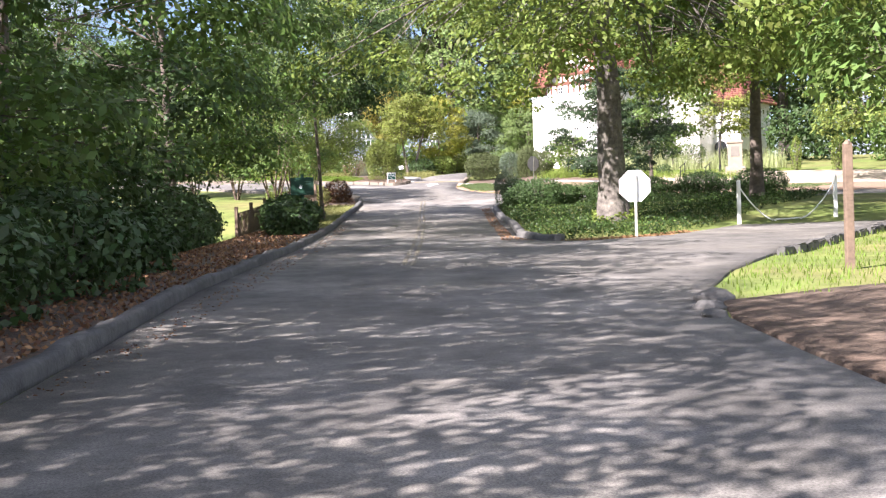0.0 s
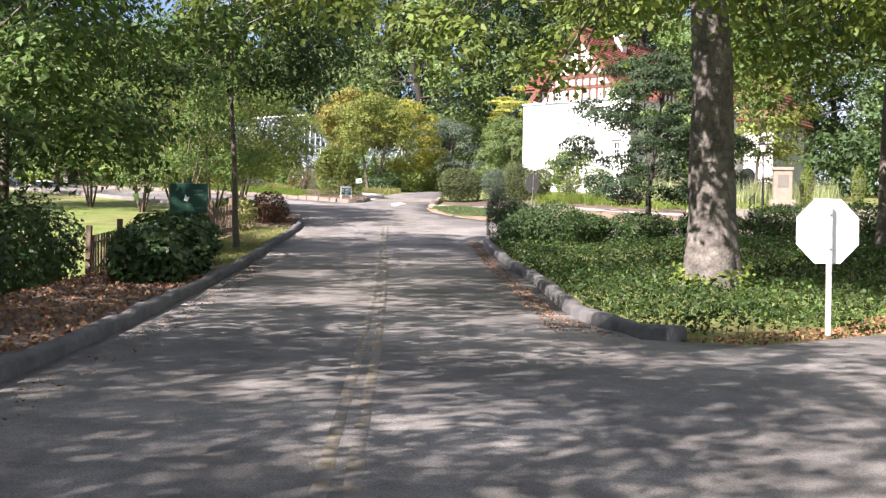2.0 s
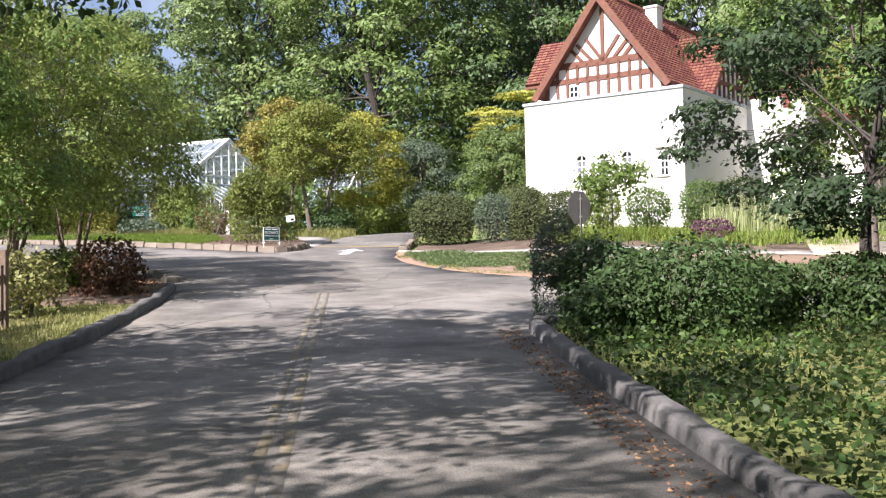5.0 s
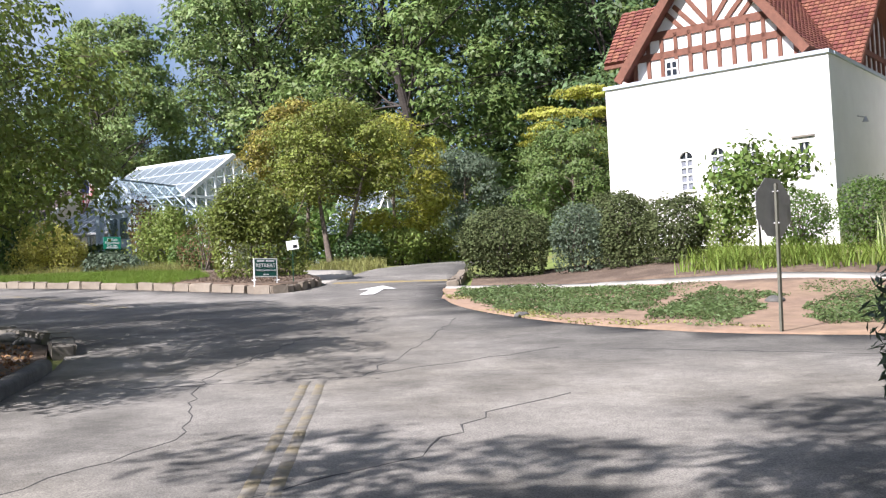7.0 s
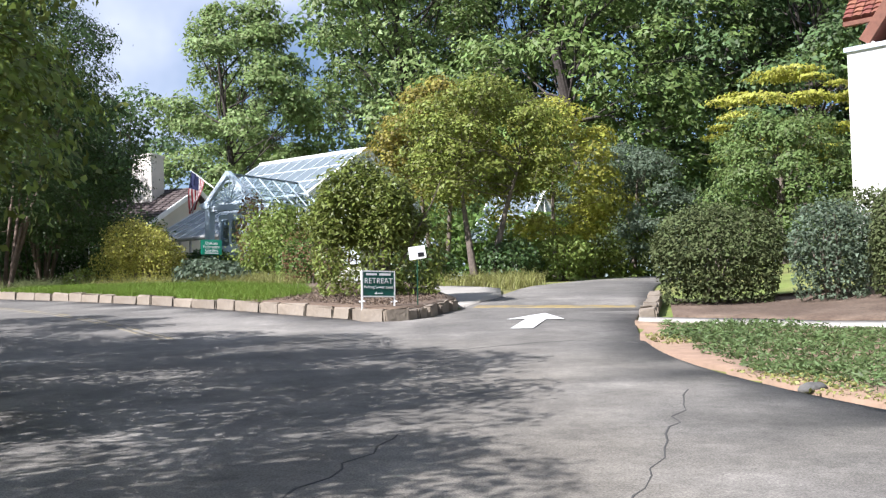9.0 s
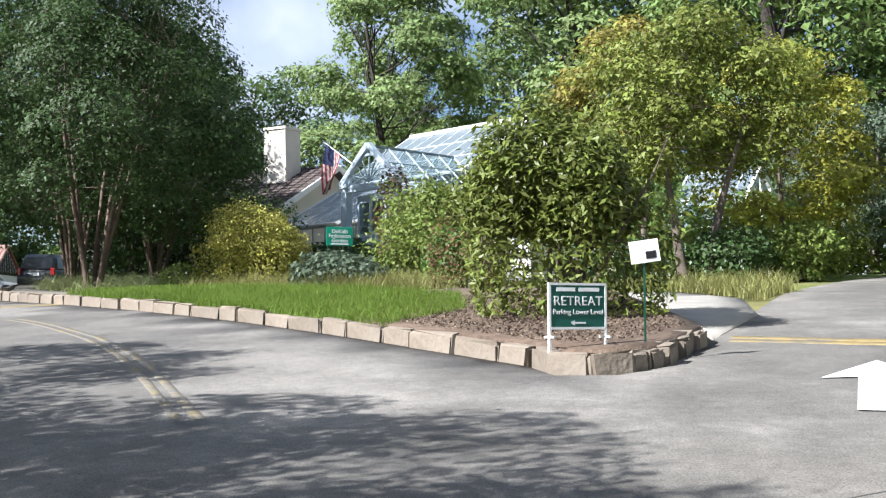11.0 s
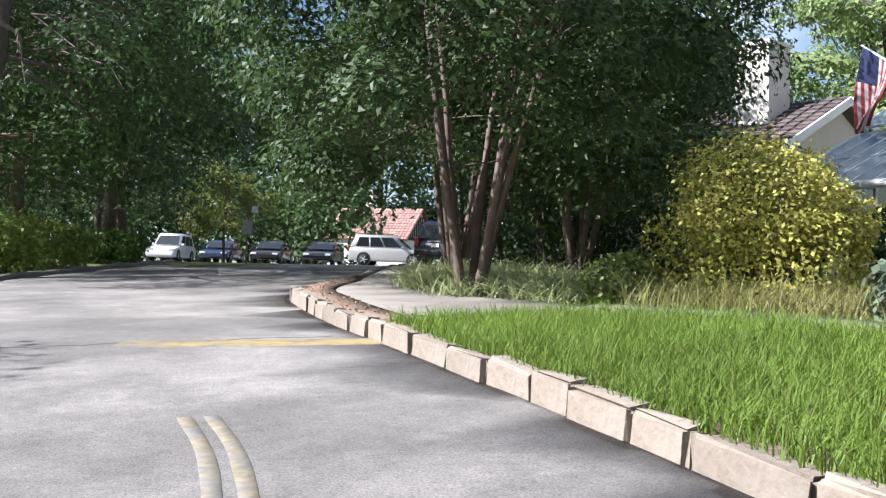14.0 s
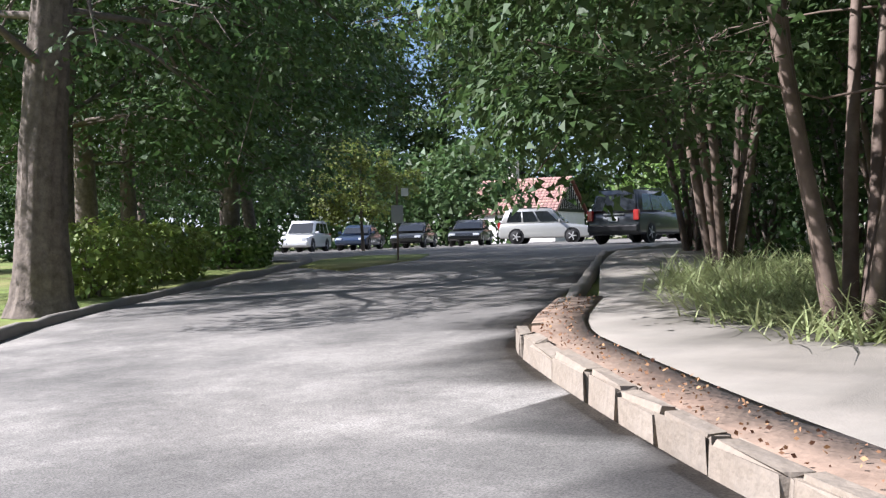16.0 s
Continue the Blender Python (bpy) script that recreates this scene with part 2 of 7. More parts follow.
L_YELLOW = leaf("leaf_yellow", (0.34, 0.34, 0.055))
L_AUTUMN = leaf("leaf_autumn", (0.195, 0.225, 0.045), island=0.55)
L_GOLD = leaf("leaf_gold", (0.42, 0.40, 0.085), island=0.45)
L_RED = leaf("leaf_redbrown", (0.12, 0.06, 0.03), island=0.4)
L_RUST = leaf("leaf_rust", (0.17, 0.105, 0.05), island=0.4)
L_BLUE = leaf("leaf_bluegreen", (0.125, 0.165, 0.105))
L_HOLLY = leaf("leaf_holly", (0.062, 0.105, 0.034), transl=0.2, rough=0.45)
L_MAGN = leaf("leaf_bright", (0.120, 0.180, 0.035), transl=0.3, rough=0.65)
L_PHOT = leaf("leaf_photinia", (0.165, 0.198, 0.042), transl=0.3, rough=0.42, island=0.5)
L_GRASS = leaf("grass_blade", (0.15, 0.225, 0.03), island=0.25, rough=0.7)
L_GRASSDRY = leaf("grass_pale", (0.27, 0.27, 0.09), island=0.35)
L_BOX = leaf("box_leaf", (0.092, 0.112, 0.042), transl=0.25, rough=0.9)
# dogwood leaf darkened to imitate the shade of the taller trees
L_DOGWOOD = leaf("leaf_dogwood", (0.044, 0.076, 0.030), rough=0.6)
L_CRAPE = leaf("crape_leaf", (0.058, 0.096, 0.029))
L_DAYLILY = leaf("daylily_blade", (0.21, 0.28, 0.05), island=0.3, rough=0.6)
M_OLDPOST = mat("weathered_pale_post", (0.42, 0.40, 0.36), 0.85, var=0.25, scale=9, bump=0.3)
L_LIRIOPE = leaf("liriope_blade", (0.38, 0.42, 0.20), island=0.35)
L_IVY = leaf("ivy_leaf", (0.044, 0.078, 0.018), island=0.5)
L_JUNIPER = leaf("juniper", (0.125, 0.180, 0.065), island=0.4)
L_CHIPS = leaf("wood_chip", (0.15, 0.11, 0.08), island=0.5, transl=0.05, rough=0.9)
L_LITTER = leaf("leaf_litter", (0.25, 0.135, 0.07), island=0.5, transl=0.1, rough=0.8)


def glass(name, tint=(0.75, 0.82, 0.86), refl=0.25, rough=0.06):
    m = bpy.data.materials.new(name)
    m.use_nodes = True
    n, l = m.node_tree.nodes, m.node_tree.links
    n.remove(n["Principled BSDF"])
    g = n.new("ShaderNodeBsdfGlossy")
    g.inputs["Roughness"].default_value = rough
    t = n.new("ShaderNodeBsdfTransparent")
    t.inputs["Color"].default_value = (*tint, 1)
    x = n.new("ShaderNodeMixShader")
    x.inputs[0].default_value = refl
    l.new(t.outputs[0], x.inputs[1])
    l.new(g.outputs[0], x.inputs[2])
    l.new(x.outputs[0], n["Material Output"].inputs["Surface"])
    return m


M_GLASS = glass("greenhouse_glass")
M_ROOFGLASS = glass("sky_tinted_roof_glass", refl=0.35, rough=0.2)
# blue-grey diffuse share paints in the sky reflected by the roof panes
_n, _l = M_ROOFGLASS.node_tree.nodes, M_ROOFGLASS.node_tree.links
_d = _n.new("ShaderNodeBsdfDiffuse")
_d.inputs["Color"].default_value = (0.20, 0.24, 0.27, 1)
_m = _n.new("ShaderNodeMixShader")
_m.inputs[0].default_value = 0.62
_l.new(_n["Material Output"].inputs["Surface"].links[0].from_socket, _m.inputs[1])
_l.new(_d.outputs[0], _m.inputs[2])
_l.new(_m.outputs[0], _n["Material Output"].inputs["Surface"])
M_DARKGLASS = mat("dark_glass", (0.012, 0.014, 0.016), 0.08, spec=0.8)


def carpaint(name, col, metal=0.5, rough=0.3):
    return mat(name, col, rough, metal, var=0.04, scale=2, coat=0.7)


# ---------------------------------------------------------------- mesh helpers
def link_bm(name, bm, material, parent=None, label="", smooth=False):
    me = bpy.data.meshes.new(name)
    bmesh.ops.recalc_face_normals(bm, faces=bm.faces)
    bm.to_mesh(me)
    bm.free()
    me.materials.append(material)
    if smooth:
        for p in me.polygons:
            p.use_smooth = True
    ob = new(name, me)
    if parent is not None:
        ob.parent = parent
    if label:
        tagged(ob, label)
    return ob


def part(name, bm, material, parent, label="", smooth=False):
    return link_bm(name, bm, material, parent, label, smooth)


def arrays(name, verts, faces, material, parent=None, smooth=False):
    """A mesh object from numpy vertices and equal-length faces."""
    verts, faces = np.asarray(verts, np.float32), np.asarray(faces, np.int32)
    me = bpy.data.meshes.new(name)
    k = faces.shape[1]
    me.vertices.add(len(verts))
    me.vertices.foreach_set("co", verts.ravel())
    me.loops.add(faces.size)
    me.loops.foreach_set("vertex_index", faces.ravel())
    me.polygons.add(len(faces))
    me.polygons.foreach_set("loop_start", np.arange(0, faces.size, k, dtype=np.int32))
    me.update(calc_edges=True)
    if smooth:
        me.polygons.foreach_set("use_smooth", np.ones(len(faces), bool))
    me.materials.append(material)
    ob = new(name, me)
    if parent is not None:
        ob.parent = parent
    return ob


def thing(name, m, label, category, group="", kind=""):
    ob = new(name)
    ob.empty_display_size = 0.2
    ob.matrix_world = m
    return tagged(ob, label, category, group, kind)


def box(bm, cx, cy, cz, sx, sy, sz, rot=None):
    m = Matrix.Translation((cx, cy, cz))
    if rot is not None:
        m = m @ rot
    r = bmesh.ops.create_cube(bm, size=1, matrix=m @ Matrix.Diagonal((sx, sy, sz, 1)))
    return r["verts"]


def boxbm(cx, cy, cz, sx, sy, sz, bevel=0.0, rot=None):
    bm = bmesh.new()
    box(bm, cx, cy, cz, sx, sy, sz, rot)
    if bevel:
        bmesh.ops.bevel(bm, geom=bm.edges[:], offset=bevel, segments=2, affect='EDGES', profile=0.6)
    return bm


def bar(bm, a, b, w, d=None):
    """A square bar from a to b."""
    a, b = Vector(a), Vector(b)
    v = b - a
    q = v.to_track_quat('Z', 'X').to_matrix().to_4x4()
    return bmesh.ops.create_cube(bm, size=1, matrix=Matrix.Translation((a + b) / 2) @ q @ Matrix.Diagonal((w, d or w, v.length, 1)))["verts"]


def cyl(bm, a, b, r1, r2=None, seg=12):
    a, b = Vector(a), Vector(b)
    v = b - a
    q = v.to_track_quat('Z', 'X').to_matrix().to_4x4()
    return bmesh.ops.create_cone(bm, cap_ends=True, segments=seg, radius1=r1, radius2=r1 if r2 is None else r2, depth=v.length,
                                 matrix=Matrix.Translation((a + b) / 2) @ q)["verts"]


def prism(bm, pts, v0, v1, axis):
    """Extrude the polygon pts (list of 2D) between v0 and v1 along an axis: 'x', 'y' or 'z'."""
    def co(p, v):
        return {'x': (v, p[0], p[1]), 'y': (p[0], v, p[1]), 'z': (p[0], p[1], v)}[axis]
    a = [bm.verts.new(co(p, v0)) for p in pts]
    b = [bm.verts.new(co(p, v1)) for p in pts]
    n = len(pts)
    bm.faces.new(a)
    bm.faces.new(b[::-1])
    for i in range(n):
        bm.faces.new((a[i], b[i], b[(i + 1) % n], a[(i + 1) % n]))


# ---------------------------------------------------------------- ground
KNOT_Y = [-60, -30, -5, 10, 20, 30, 40, 50, 60, 70, 80, 95, 112, 150, 220, 500]
KNOT_Z = [-3.2, -1.3, -0.10, 0.371, 0.784, 1.149, 1.617, 2.224, 3.111, 4.053, 5.057, 6.05, 6.55, 7.3, 8.6, 10.0]
_fy = np.linspace(-60, 500, 2801)
_fz = np.interp(_fy, KNOT_Y, KNOT_Z)
_ker = np.hanning(25)
_fz = np.convolve(np.pad(_fz, 12, mode="edge"), _ker / _ker.sum(), mode="valid")


def sstep(a, b, x):
    t = np.clip((np.asarray(x, float) - a) / (b - a), 0, 1)
    return t * t * (3 - 2 * t)


def road_height(x, y):
    return np.interp(y, _fy, _fz) + 0.006 * np.clip(np.asarray(x, float) + 4, -60, 0)


def ground(x, y):
    x, y = np.asarray(x, float), np.asarray(y, float)
    z = road_height(x, y)
    # the wood on the west side drops away from the verge
    z = z - 1.5 * (1 - sstep(-10.5, -6.0, x)) * (1 - sstep(46, 56, y))
    # terrace in front of the white house, banks on the east side
    z = z + 0.45 * sstep(2.0, 7.0, x) * sstep(61, 68, y)
    z = z + 0.35 * sstep(3.5, 9, x) * sstep(31, 38, y) * (1 - sstep(46, 51, y))
    z = z + 0.25 * sstep(3.2, 6, x) * (1 - sstep(10, 18, y))
    # lawn and beds by the glasshouse stand a little above the road
    return z


def gz(x, y):
    return float(ground(x, y))


def in_poly(x, y, poly):
    x, y = np.asarray(x, float), np.asarray(y, float)
    inside = np.zeros(x.shape, bool)
    n = len(poly)
    for i in range(n):
        x1, y1 = poly[i]
        x2, y2 = poly[(i + 1) % n]
        c = ((y1 > y) != (y2 > y)) & (x < (x2 - x1) * (y - y1) / ((y2 - y1) or 1e-9) + x1)
        inside ^= c
    return inside


def resample(pts, step):
    out = []
    for (x1, y1), (x2, y2) in zip(pts, pts[1:]):
        n = max(1, int(math.hypot(x2 - x1, y2 - y1) / step))
        out += [(x1 + (x2 - x1) * i / n, y1 + (y2 - y1) * i / n) for i in range(n)]
    return out + [pts[-1]]


def smooth_line(pts, rounds=2):
    for _ in range(rounds):
        new_pts = [pts[0]]
        for a, b in zip(pts, pts[1:]):
            new_pts += [(a[0] * .75 + b[0] * .25, a[1] * .75 + b[1] * .25), (a[0] * .25 + b[0] * .75, a[1] * .25 + b[1] * .75)]
        pts = new_pts + [pts[-1]]
    return pts


def drape(name, poly, lift, material, label, category, grid=1.5, hfun=None, kind="structure", skirt=0.12):
    """A sheet over the outline poly that follows the ground."""
    from mathutils.geometry import delaunay_2d_cdt
    hfun = hfun or ground
    ring = resample(list(poly) + [poly[0]], grid)[:-1]
    xs, ys = [p[0] for p in ring], [p[1] for p in ring]
    gx, gy = np.meshgrid(np.arange(min(xs), max(xs), grid), np.arange(min(ys), max(ys), grid))
    gx, gy = gx.ravel(), gy.ravel()
    ok = in_poly(gx, gy, ring)
    pts = [Vector(p) for p in ring] + [Vector((float(a), float(b))) for a, b in zip(gx[ok], gy[ok])]
    n = len(ring)
    v, e, f, *_ = delaunay_2d_cdt(pts, [(i, (i + 1) % n) for i in range(n)], [], 0, 1e-5)
    f = [t for t in f if len(t) == 3 and in_poly(sum(v[i].x for i in t) / 3, sum(v[i].y for i in t) / 3, ring)]
    zz = hfun([p.x for p in v], [p.y for p in v]) + lift
    me = bpy.data.meshes.new(name)
    me.from_pydata([(p.x, p.y, z) for p, z in zip(v, zz)], [], f)
    me.materials.append(material)
    me.update()
    ob = new(name, me)
    bm = bmesh.new()
    bm.from_mesh(me)
    bmesh.ops.recalc_face_normals(bm, faces=bm.faces)
    if bm.faces and sum(q.normal.z for q in bm.faces) < 0:
        bmesh.ops.reverse_faces(bm, faces=bm.faces)
    if skirt:
        rim = bmesh.ops.extrude_edge_only(bm, edges=[q for q in bm.edges if q.is_boundary])
        for q in rim["geom"]:
            if isinstance(q, bmesh.types.BMVert):
                q.co.z -= skirt + lift
    bm.to_mesh(me)
    bm.free()
    for p in me.polygons:
        p.use_smooth = True
    return tagged(ob, label, category, kind=kind)


# one sheet of ground, fine near the road and coarse out to the horizon
_xs = np.concatenate([np.linspace(-1500, -90, 14), np.arange(-80, 60.1, 1.25), np.linspace(70, 1500, 14)])
_ys = np.concatenate([np.linspace(-1200, -40, 12), np.arange(-30, 160.1, 1.25), np.linspace(175, 2500, 16)])
_gx, _gy = np.meshgrid(_xs, _ys)
_gz = ground(_gx, _gy) - 0.02
_i = np.arange(_gx.size).reshape(_gx.shape)
_f = np.stack([_i[:-1, :-1].ravel(), _i[:-1, 1:].ravel(), _i[1:, 1:].ravel(), _i[1:, :-1].ravel()], 1)
tagged(arrays("ground", np.stack([_gx.ravel(), _gy.ravel(), _gz.ravel()], 1), _f, M_GRASS, smooth=True),
       "uneven grass and bare earth under the trees", "ground", kind="structure")

# ---------------------------------------------------------------- roads
LEFT_EDGE = [(-2.9, -14), (-3.1, 7.8), (-3.6, 16), (-3.6, 26), (-3.75, 33), (-4.0, 41), (-4.25, 48), (-4.3, 55.2)]
LEFT_CORNER = [(-4.3, 55.2), (-4.6, 59.0), (-5.5, 62.0), (-7.2, 63.6)]
SOUTH_EDGE = [(-7.2, 63.6), (-9.8, 66.8), (-13.5, 71.3), (-19.0, 76.8), (-25.3, 82.6), (-28.0, 85.2), (-30.6, 89.0), (-34.0, 95.5), (-39.0, 100.5)]
LOT_EDGE = [(-39.0, 100.5), (-52, 106), (-70, 112), (-82, 122), (-70, 150), (-40, 146), (-28, 122), (-29.5, 108), (-27.6, 98.4)]
NORTH_KERB = [(-27.6, 98.4), (-24.2, 92.8), (-21.75, 88.2), (-20.25, 85.4), (-18.48, 83.72), (-16.35, 81.85), (-14.05, 80.1), (-11.2, 78.0),
              (-8.7, 76.0), (-6.4, 73.8), (-5.0, 72.4), (-4.2, 71.6)]
CORNER_KERB = [(-4.2, 71.6), (-3.85, 71.0), (-3.3, 71.05), (-2.9, 71.6), (-2.55, 73.4)]
BACK_ROAD_L = [(-2.55, 73.4), (-2.0, 77), (-1.1, 82.8), (0.6, 89), (3.0, 94), (7.5, 100)]
BACK_ROAD_R = [(10, 98.0), (5.4, 92.3), (3.0, 87.5), (1.7, 82), (0.95, 75.5), (0.35, 70.5)]
ISLAND_EDGE = [(0.35, 70.5), (0.22, 67.5), (0.45, 65.1), (1.2, 62.7), (2.2, 60.8), (3.9, 58.8), (8, 57.3), (16, 55.5), (34, 53)]
BRANCH_EDGE = [(34, 47.6), (14, 50.0), (6, 51.2), (3.6, 51.5), (2.3, 50.9), (1.72, 49.6)]
RIGHT_EDGE = [(1.72, 49.6), (1.65, 45), (1.68, 40.4), (1.78, 35.5), (1.68, 30.4), (2.1, 27.2)]
DRIVE_N = [(2.1, 27.2), (3.2, 26.7), (5.3, 28.2), (8.6, 33.4), (12, 39.0), (19, 51)]
DRIVE_S = [(24.4, 50), (17.6, 39.2), (10.7, 29.0), (7.5, 23.6), (5.6, 20.3), (4.2, 17.4), (3.3, 14.8), (2.95, 13.2)]
EAST_EDGE = [(2.95, 13.2), (2.72, 11.6), (2.75, 9), (3.0, 0), (3.0, -14)]
ROAD = (LEFT_EDGE[:-1] + smooth_line(LEFT_CORNER)[:-1] + smooth_line(SOUTH_EDGE)[:-1] + LOT_EDGE[:-1] + smooth_line(NORTH_KERB)[:-1] + CORNER_KERB[:-1]
        + smooth_line(BACK_ROAD_L) + smooth_line(BACK_ROAD_R)[:-1] + smooth_line(ISLAND_EDGE) + BRANCH_EDGE[:-1] + RIGHT_EDGE[:-1] + DRIVE_N + DRIVE_S[:-1]
        + EAST_EDGE)
ROAD_SHEET = drape("road", ROAD, 0.02, M_ASPHALT, "worn grey asphalt road with patches and cracks", "road", grid=1.25, hfun=road_height)


from mathutils.bvhtree import BVHTree
ROAD_TREE = BVHTree.FromPolygons([v.co[:] for v in ROAD_SHEET.data.vertices], [p.vertices[:] for p in ROAD_SHEET.data.polygons])


def road_top(x, y):
    """Height of the paved surface itself."""
    hit, *_ = ROAD_TREE.ray_cast(Vector((x, y, 60)), Vector((0, 0, -1)))
    return hit.z if hit else float(road_height(x, y)) + 0.02


def strip(name, line, w, lift, material, label, category, parent=None, wob=0.0, seed=0):
    """A flat painted band along a line on the road."""
    rg = random.Random(seed)
    pts = resample(line, 0.25)
    vs, fs = [], []
    for i, (x, y) in enumerate(pts):
        a = pts[max(0, i - 1)]
        b = pts[min(len(pts) - 1, i + 1)]
        dx, dy = b[0] - a[0], b[1] - a[1]
        q = math.hypot(dx, dy) or 1
        nx, ny = -dy / q, dx / q
        for s in (-1, 1):
            k = s * w / 2 + rg.uniform(-wob, wob)
            px_, py_ = x + nx * k, y + ny * k
            z = road_top(px_, py_)
            vs += [(px_ + nx * s * 0.006, py_ + ny * s * 0.006, z - 0.004), (px_, py_, z + 0.004)][::-s]
    for i in range(len(pts) - 1):
        fs += [(4 * i + k, 4 * i + k + 1, 4 * i + k + 5, 4 * i + k + 4) for k in range(3)]
    ob = arrays(name, vs, fs, material)
    return tagged(ob, label, category, kind="structure")


CENTRE = [(-0.8, 20), (-0.85, 26.5), (-0.95, 33.4), (-1.1, 41.2), (-1.27, 47.5), (-1.4, 56.5)]
for k in (-0.08, 0.08):
    strip("trim_centre_line", [(x + k, y) for x, y in CENTRE], 0.085, 0.024, M_YELLOWFAINT, "faded double yellow centre line on the road", "road marking", wob=0.006, seed=3)
BEND = [(-6.2, 68.6), (-9.3, 73.2), (-12.4, 76.4), (-13.6, 77.3)]
for k in (-0.08, 0.08):
    strip("trim_centre_line", [(x + k * .7, y + k * .7) for x, y in smooth_line(BEND)], 0.085, 0.024, M_YELLOWFAINT, "faded double yellow centre line on the bend", "road marking", wob=0.006, seed=5)
for k in (0, 0.3):
    strip("trim_hump_line", [(-2.3, 73.75 + k), (0.55, 73.15 + k)], 0.25, 0.024, M_YELLOW, "worn yellow line painted across the side road", "road marking", wob=0.02, seed=7)
strip("trim_hump_line", [(-16.9, 79.4), (-14.5, 81.1)], 0.5, 0.03, M_YELLOW, "worn yellow bar painted across the bend", "road marking", wob=0.03, seed=9)


def arrow():
    o = Vector((-1.14, 70.9))
    d = Vector((0.11, 1.0)).normalized()
    n = Vector((d.y, -d.x))
    pts = [(-0.16, -1.6), (0.16, -1.6), (0.16, 0.05), (0.46, -0.05), (0.0, 1.15), (-0.46, -0.05), (-0.16, 0.05)]
    bm = bmesh.new()
    vs = []
    for a, b in pts:
        p = o + n * a + d * b
        vs.append(bm.verts.new((p.x, p.y, float(road_height(p.x, p.y)) + 0.032)))
    bm.faces.new((vs[0], vs[1], vs[2], vs[6]))
    bm.faces.new((vs[6], vs[2], vs[4]))
    bm.faces.new((vs[2], vs[3], vs[4]))
    bm.faces.new((vs[5], vs[6], vs[4]))
    tagged(link_bm("trim_arrow", bm, M_WHITEMARK), "white direction arrow painted on the asphalt", "road marking", kind="structure")


arrow()


def crack(line, w, seed):
    rg = random.Random(seed)
    pts = [(x + rg.uniform(-.06, .06), y + rg.uniform(-.06, .06)) for x, y in resample(line, 0.25)]
    strip("trim_crack", pts, w * 0.42, 0.027, M_CRACK, "thin dark crack in the asphalt", "crack", wob=w * .3, seed=seed)


crack([(-1.5, 51.5), (-0.4, 52.6), (0.2, 54.2), (1.0, 55.0)], 0.022, 1)
crack([(-3.4, 56.5), (-1.0, 56.7), (1.3, 58.5)], 0.018, 2)
crack([(-0.9, 56.7), (-0.2, 60.1), (0.3, 63.0)], 0.018, 3)
crack([(-3.9, 50.0), (-2.2, 53.6), (-2.6, 57.0), (-1.9, 61)], 0.02, 4)
crack([(-3.0, 66.0), (-0.6, 67.6), (0.2, 67.2)], 0.018, 5)
crack([(-19.4, 77.5), (-17.2, 79.3), (-15.6, 80.9)], 0.03, 6)
crack([(2.0, 58.2), (5, 56.3), (9, 55.2)], 0.02, 7)

# ---------------------------------------------------------------- plants
def leaves_mesh(cent, size, rg, droop=0.0, aspect=1.9, upbias=0.35, out=None, tri=False):
    """Leaf blades, one at each centre: arrays of vertices and faces. With out, each blade faces roughly that way and up, as leaves turn to the light."""
    n = len(cent)
    if out is None:
        d = rg.normal(size=(n, 3))
        d[:, 2] = d[:, 2] * 0.55 - droop
        d /= np.linalg.norm(d, axis=1)[:, None]
        w = np.cross(d, rg.normal(size=(n, 3)))
        w /= np.linalg.norm(w, axis=1)[:, None] + 1e-9
        nrm = np.cross(w, d)
        flip = (nrm[:, 2] < 0) & (rg.random(n) < 0.5 + upbias)
        nrm[flip] *= -1
    else:
        nrm = out + rg.normal(size=(n, 3)) * 0.42 + np.array([0, 0, 0.45])
        nrm /= np.linalg.norm(nrm, axis=1)[:, None] + 1e-9
        d = rg.normal(size=(n, 3))
        d[:, 2] -= droop + 0.3
        d -= nrm * (d * nrm).sum(1)[:, None]
        d /= np.linalg.norm(d, axis=1)[:, None] + 1e-9
        w = np.cross(nrm, d)
    s = (size * rg.uniform(0.6, 1.3, n))[:, None]
    a = cent - d * s * 0.5
    b = cent + d * s * 0.5
    if tri:
        q = a + w * s * 0.62 / aspect
        l = a - w * s * 0.62 / aspect + d * s * 0.18
        return np.stack([q, b, l], 1).reshape(-1, 3), np.arange(3 * n).reshape(n, 3)
    mid = cent + nrm * s * 0.06
    l = mid - w * s * 0.5 / aspect * 1.0
    q = mid + w * s * 0.5 / aspect * 1.0
    v = np.stack([a, q, b, l], 1).reshape(-1, 3)
    f = np.arange(4 * n).reshape(n, 4)
    return v, f


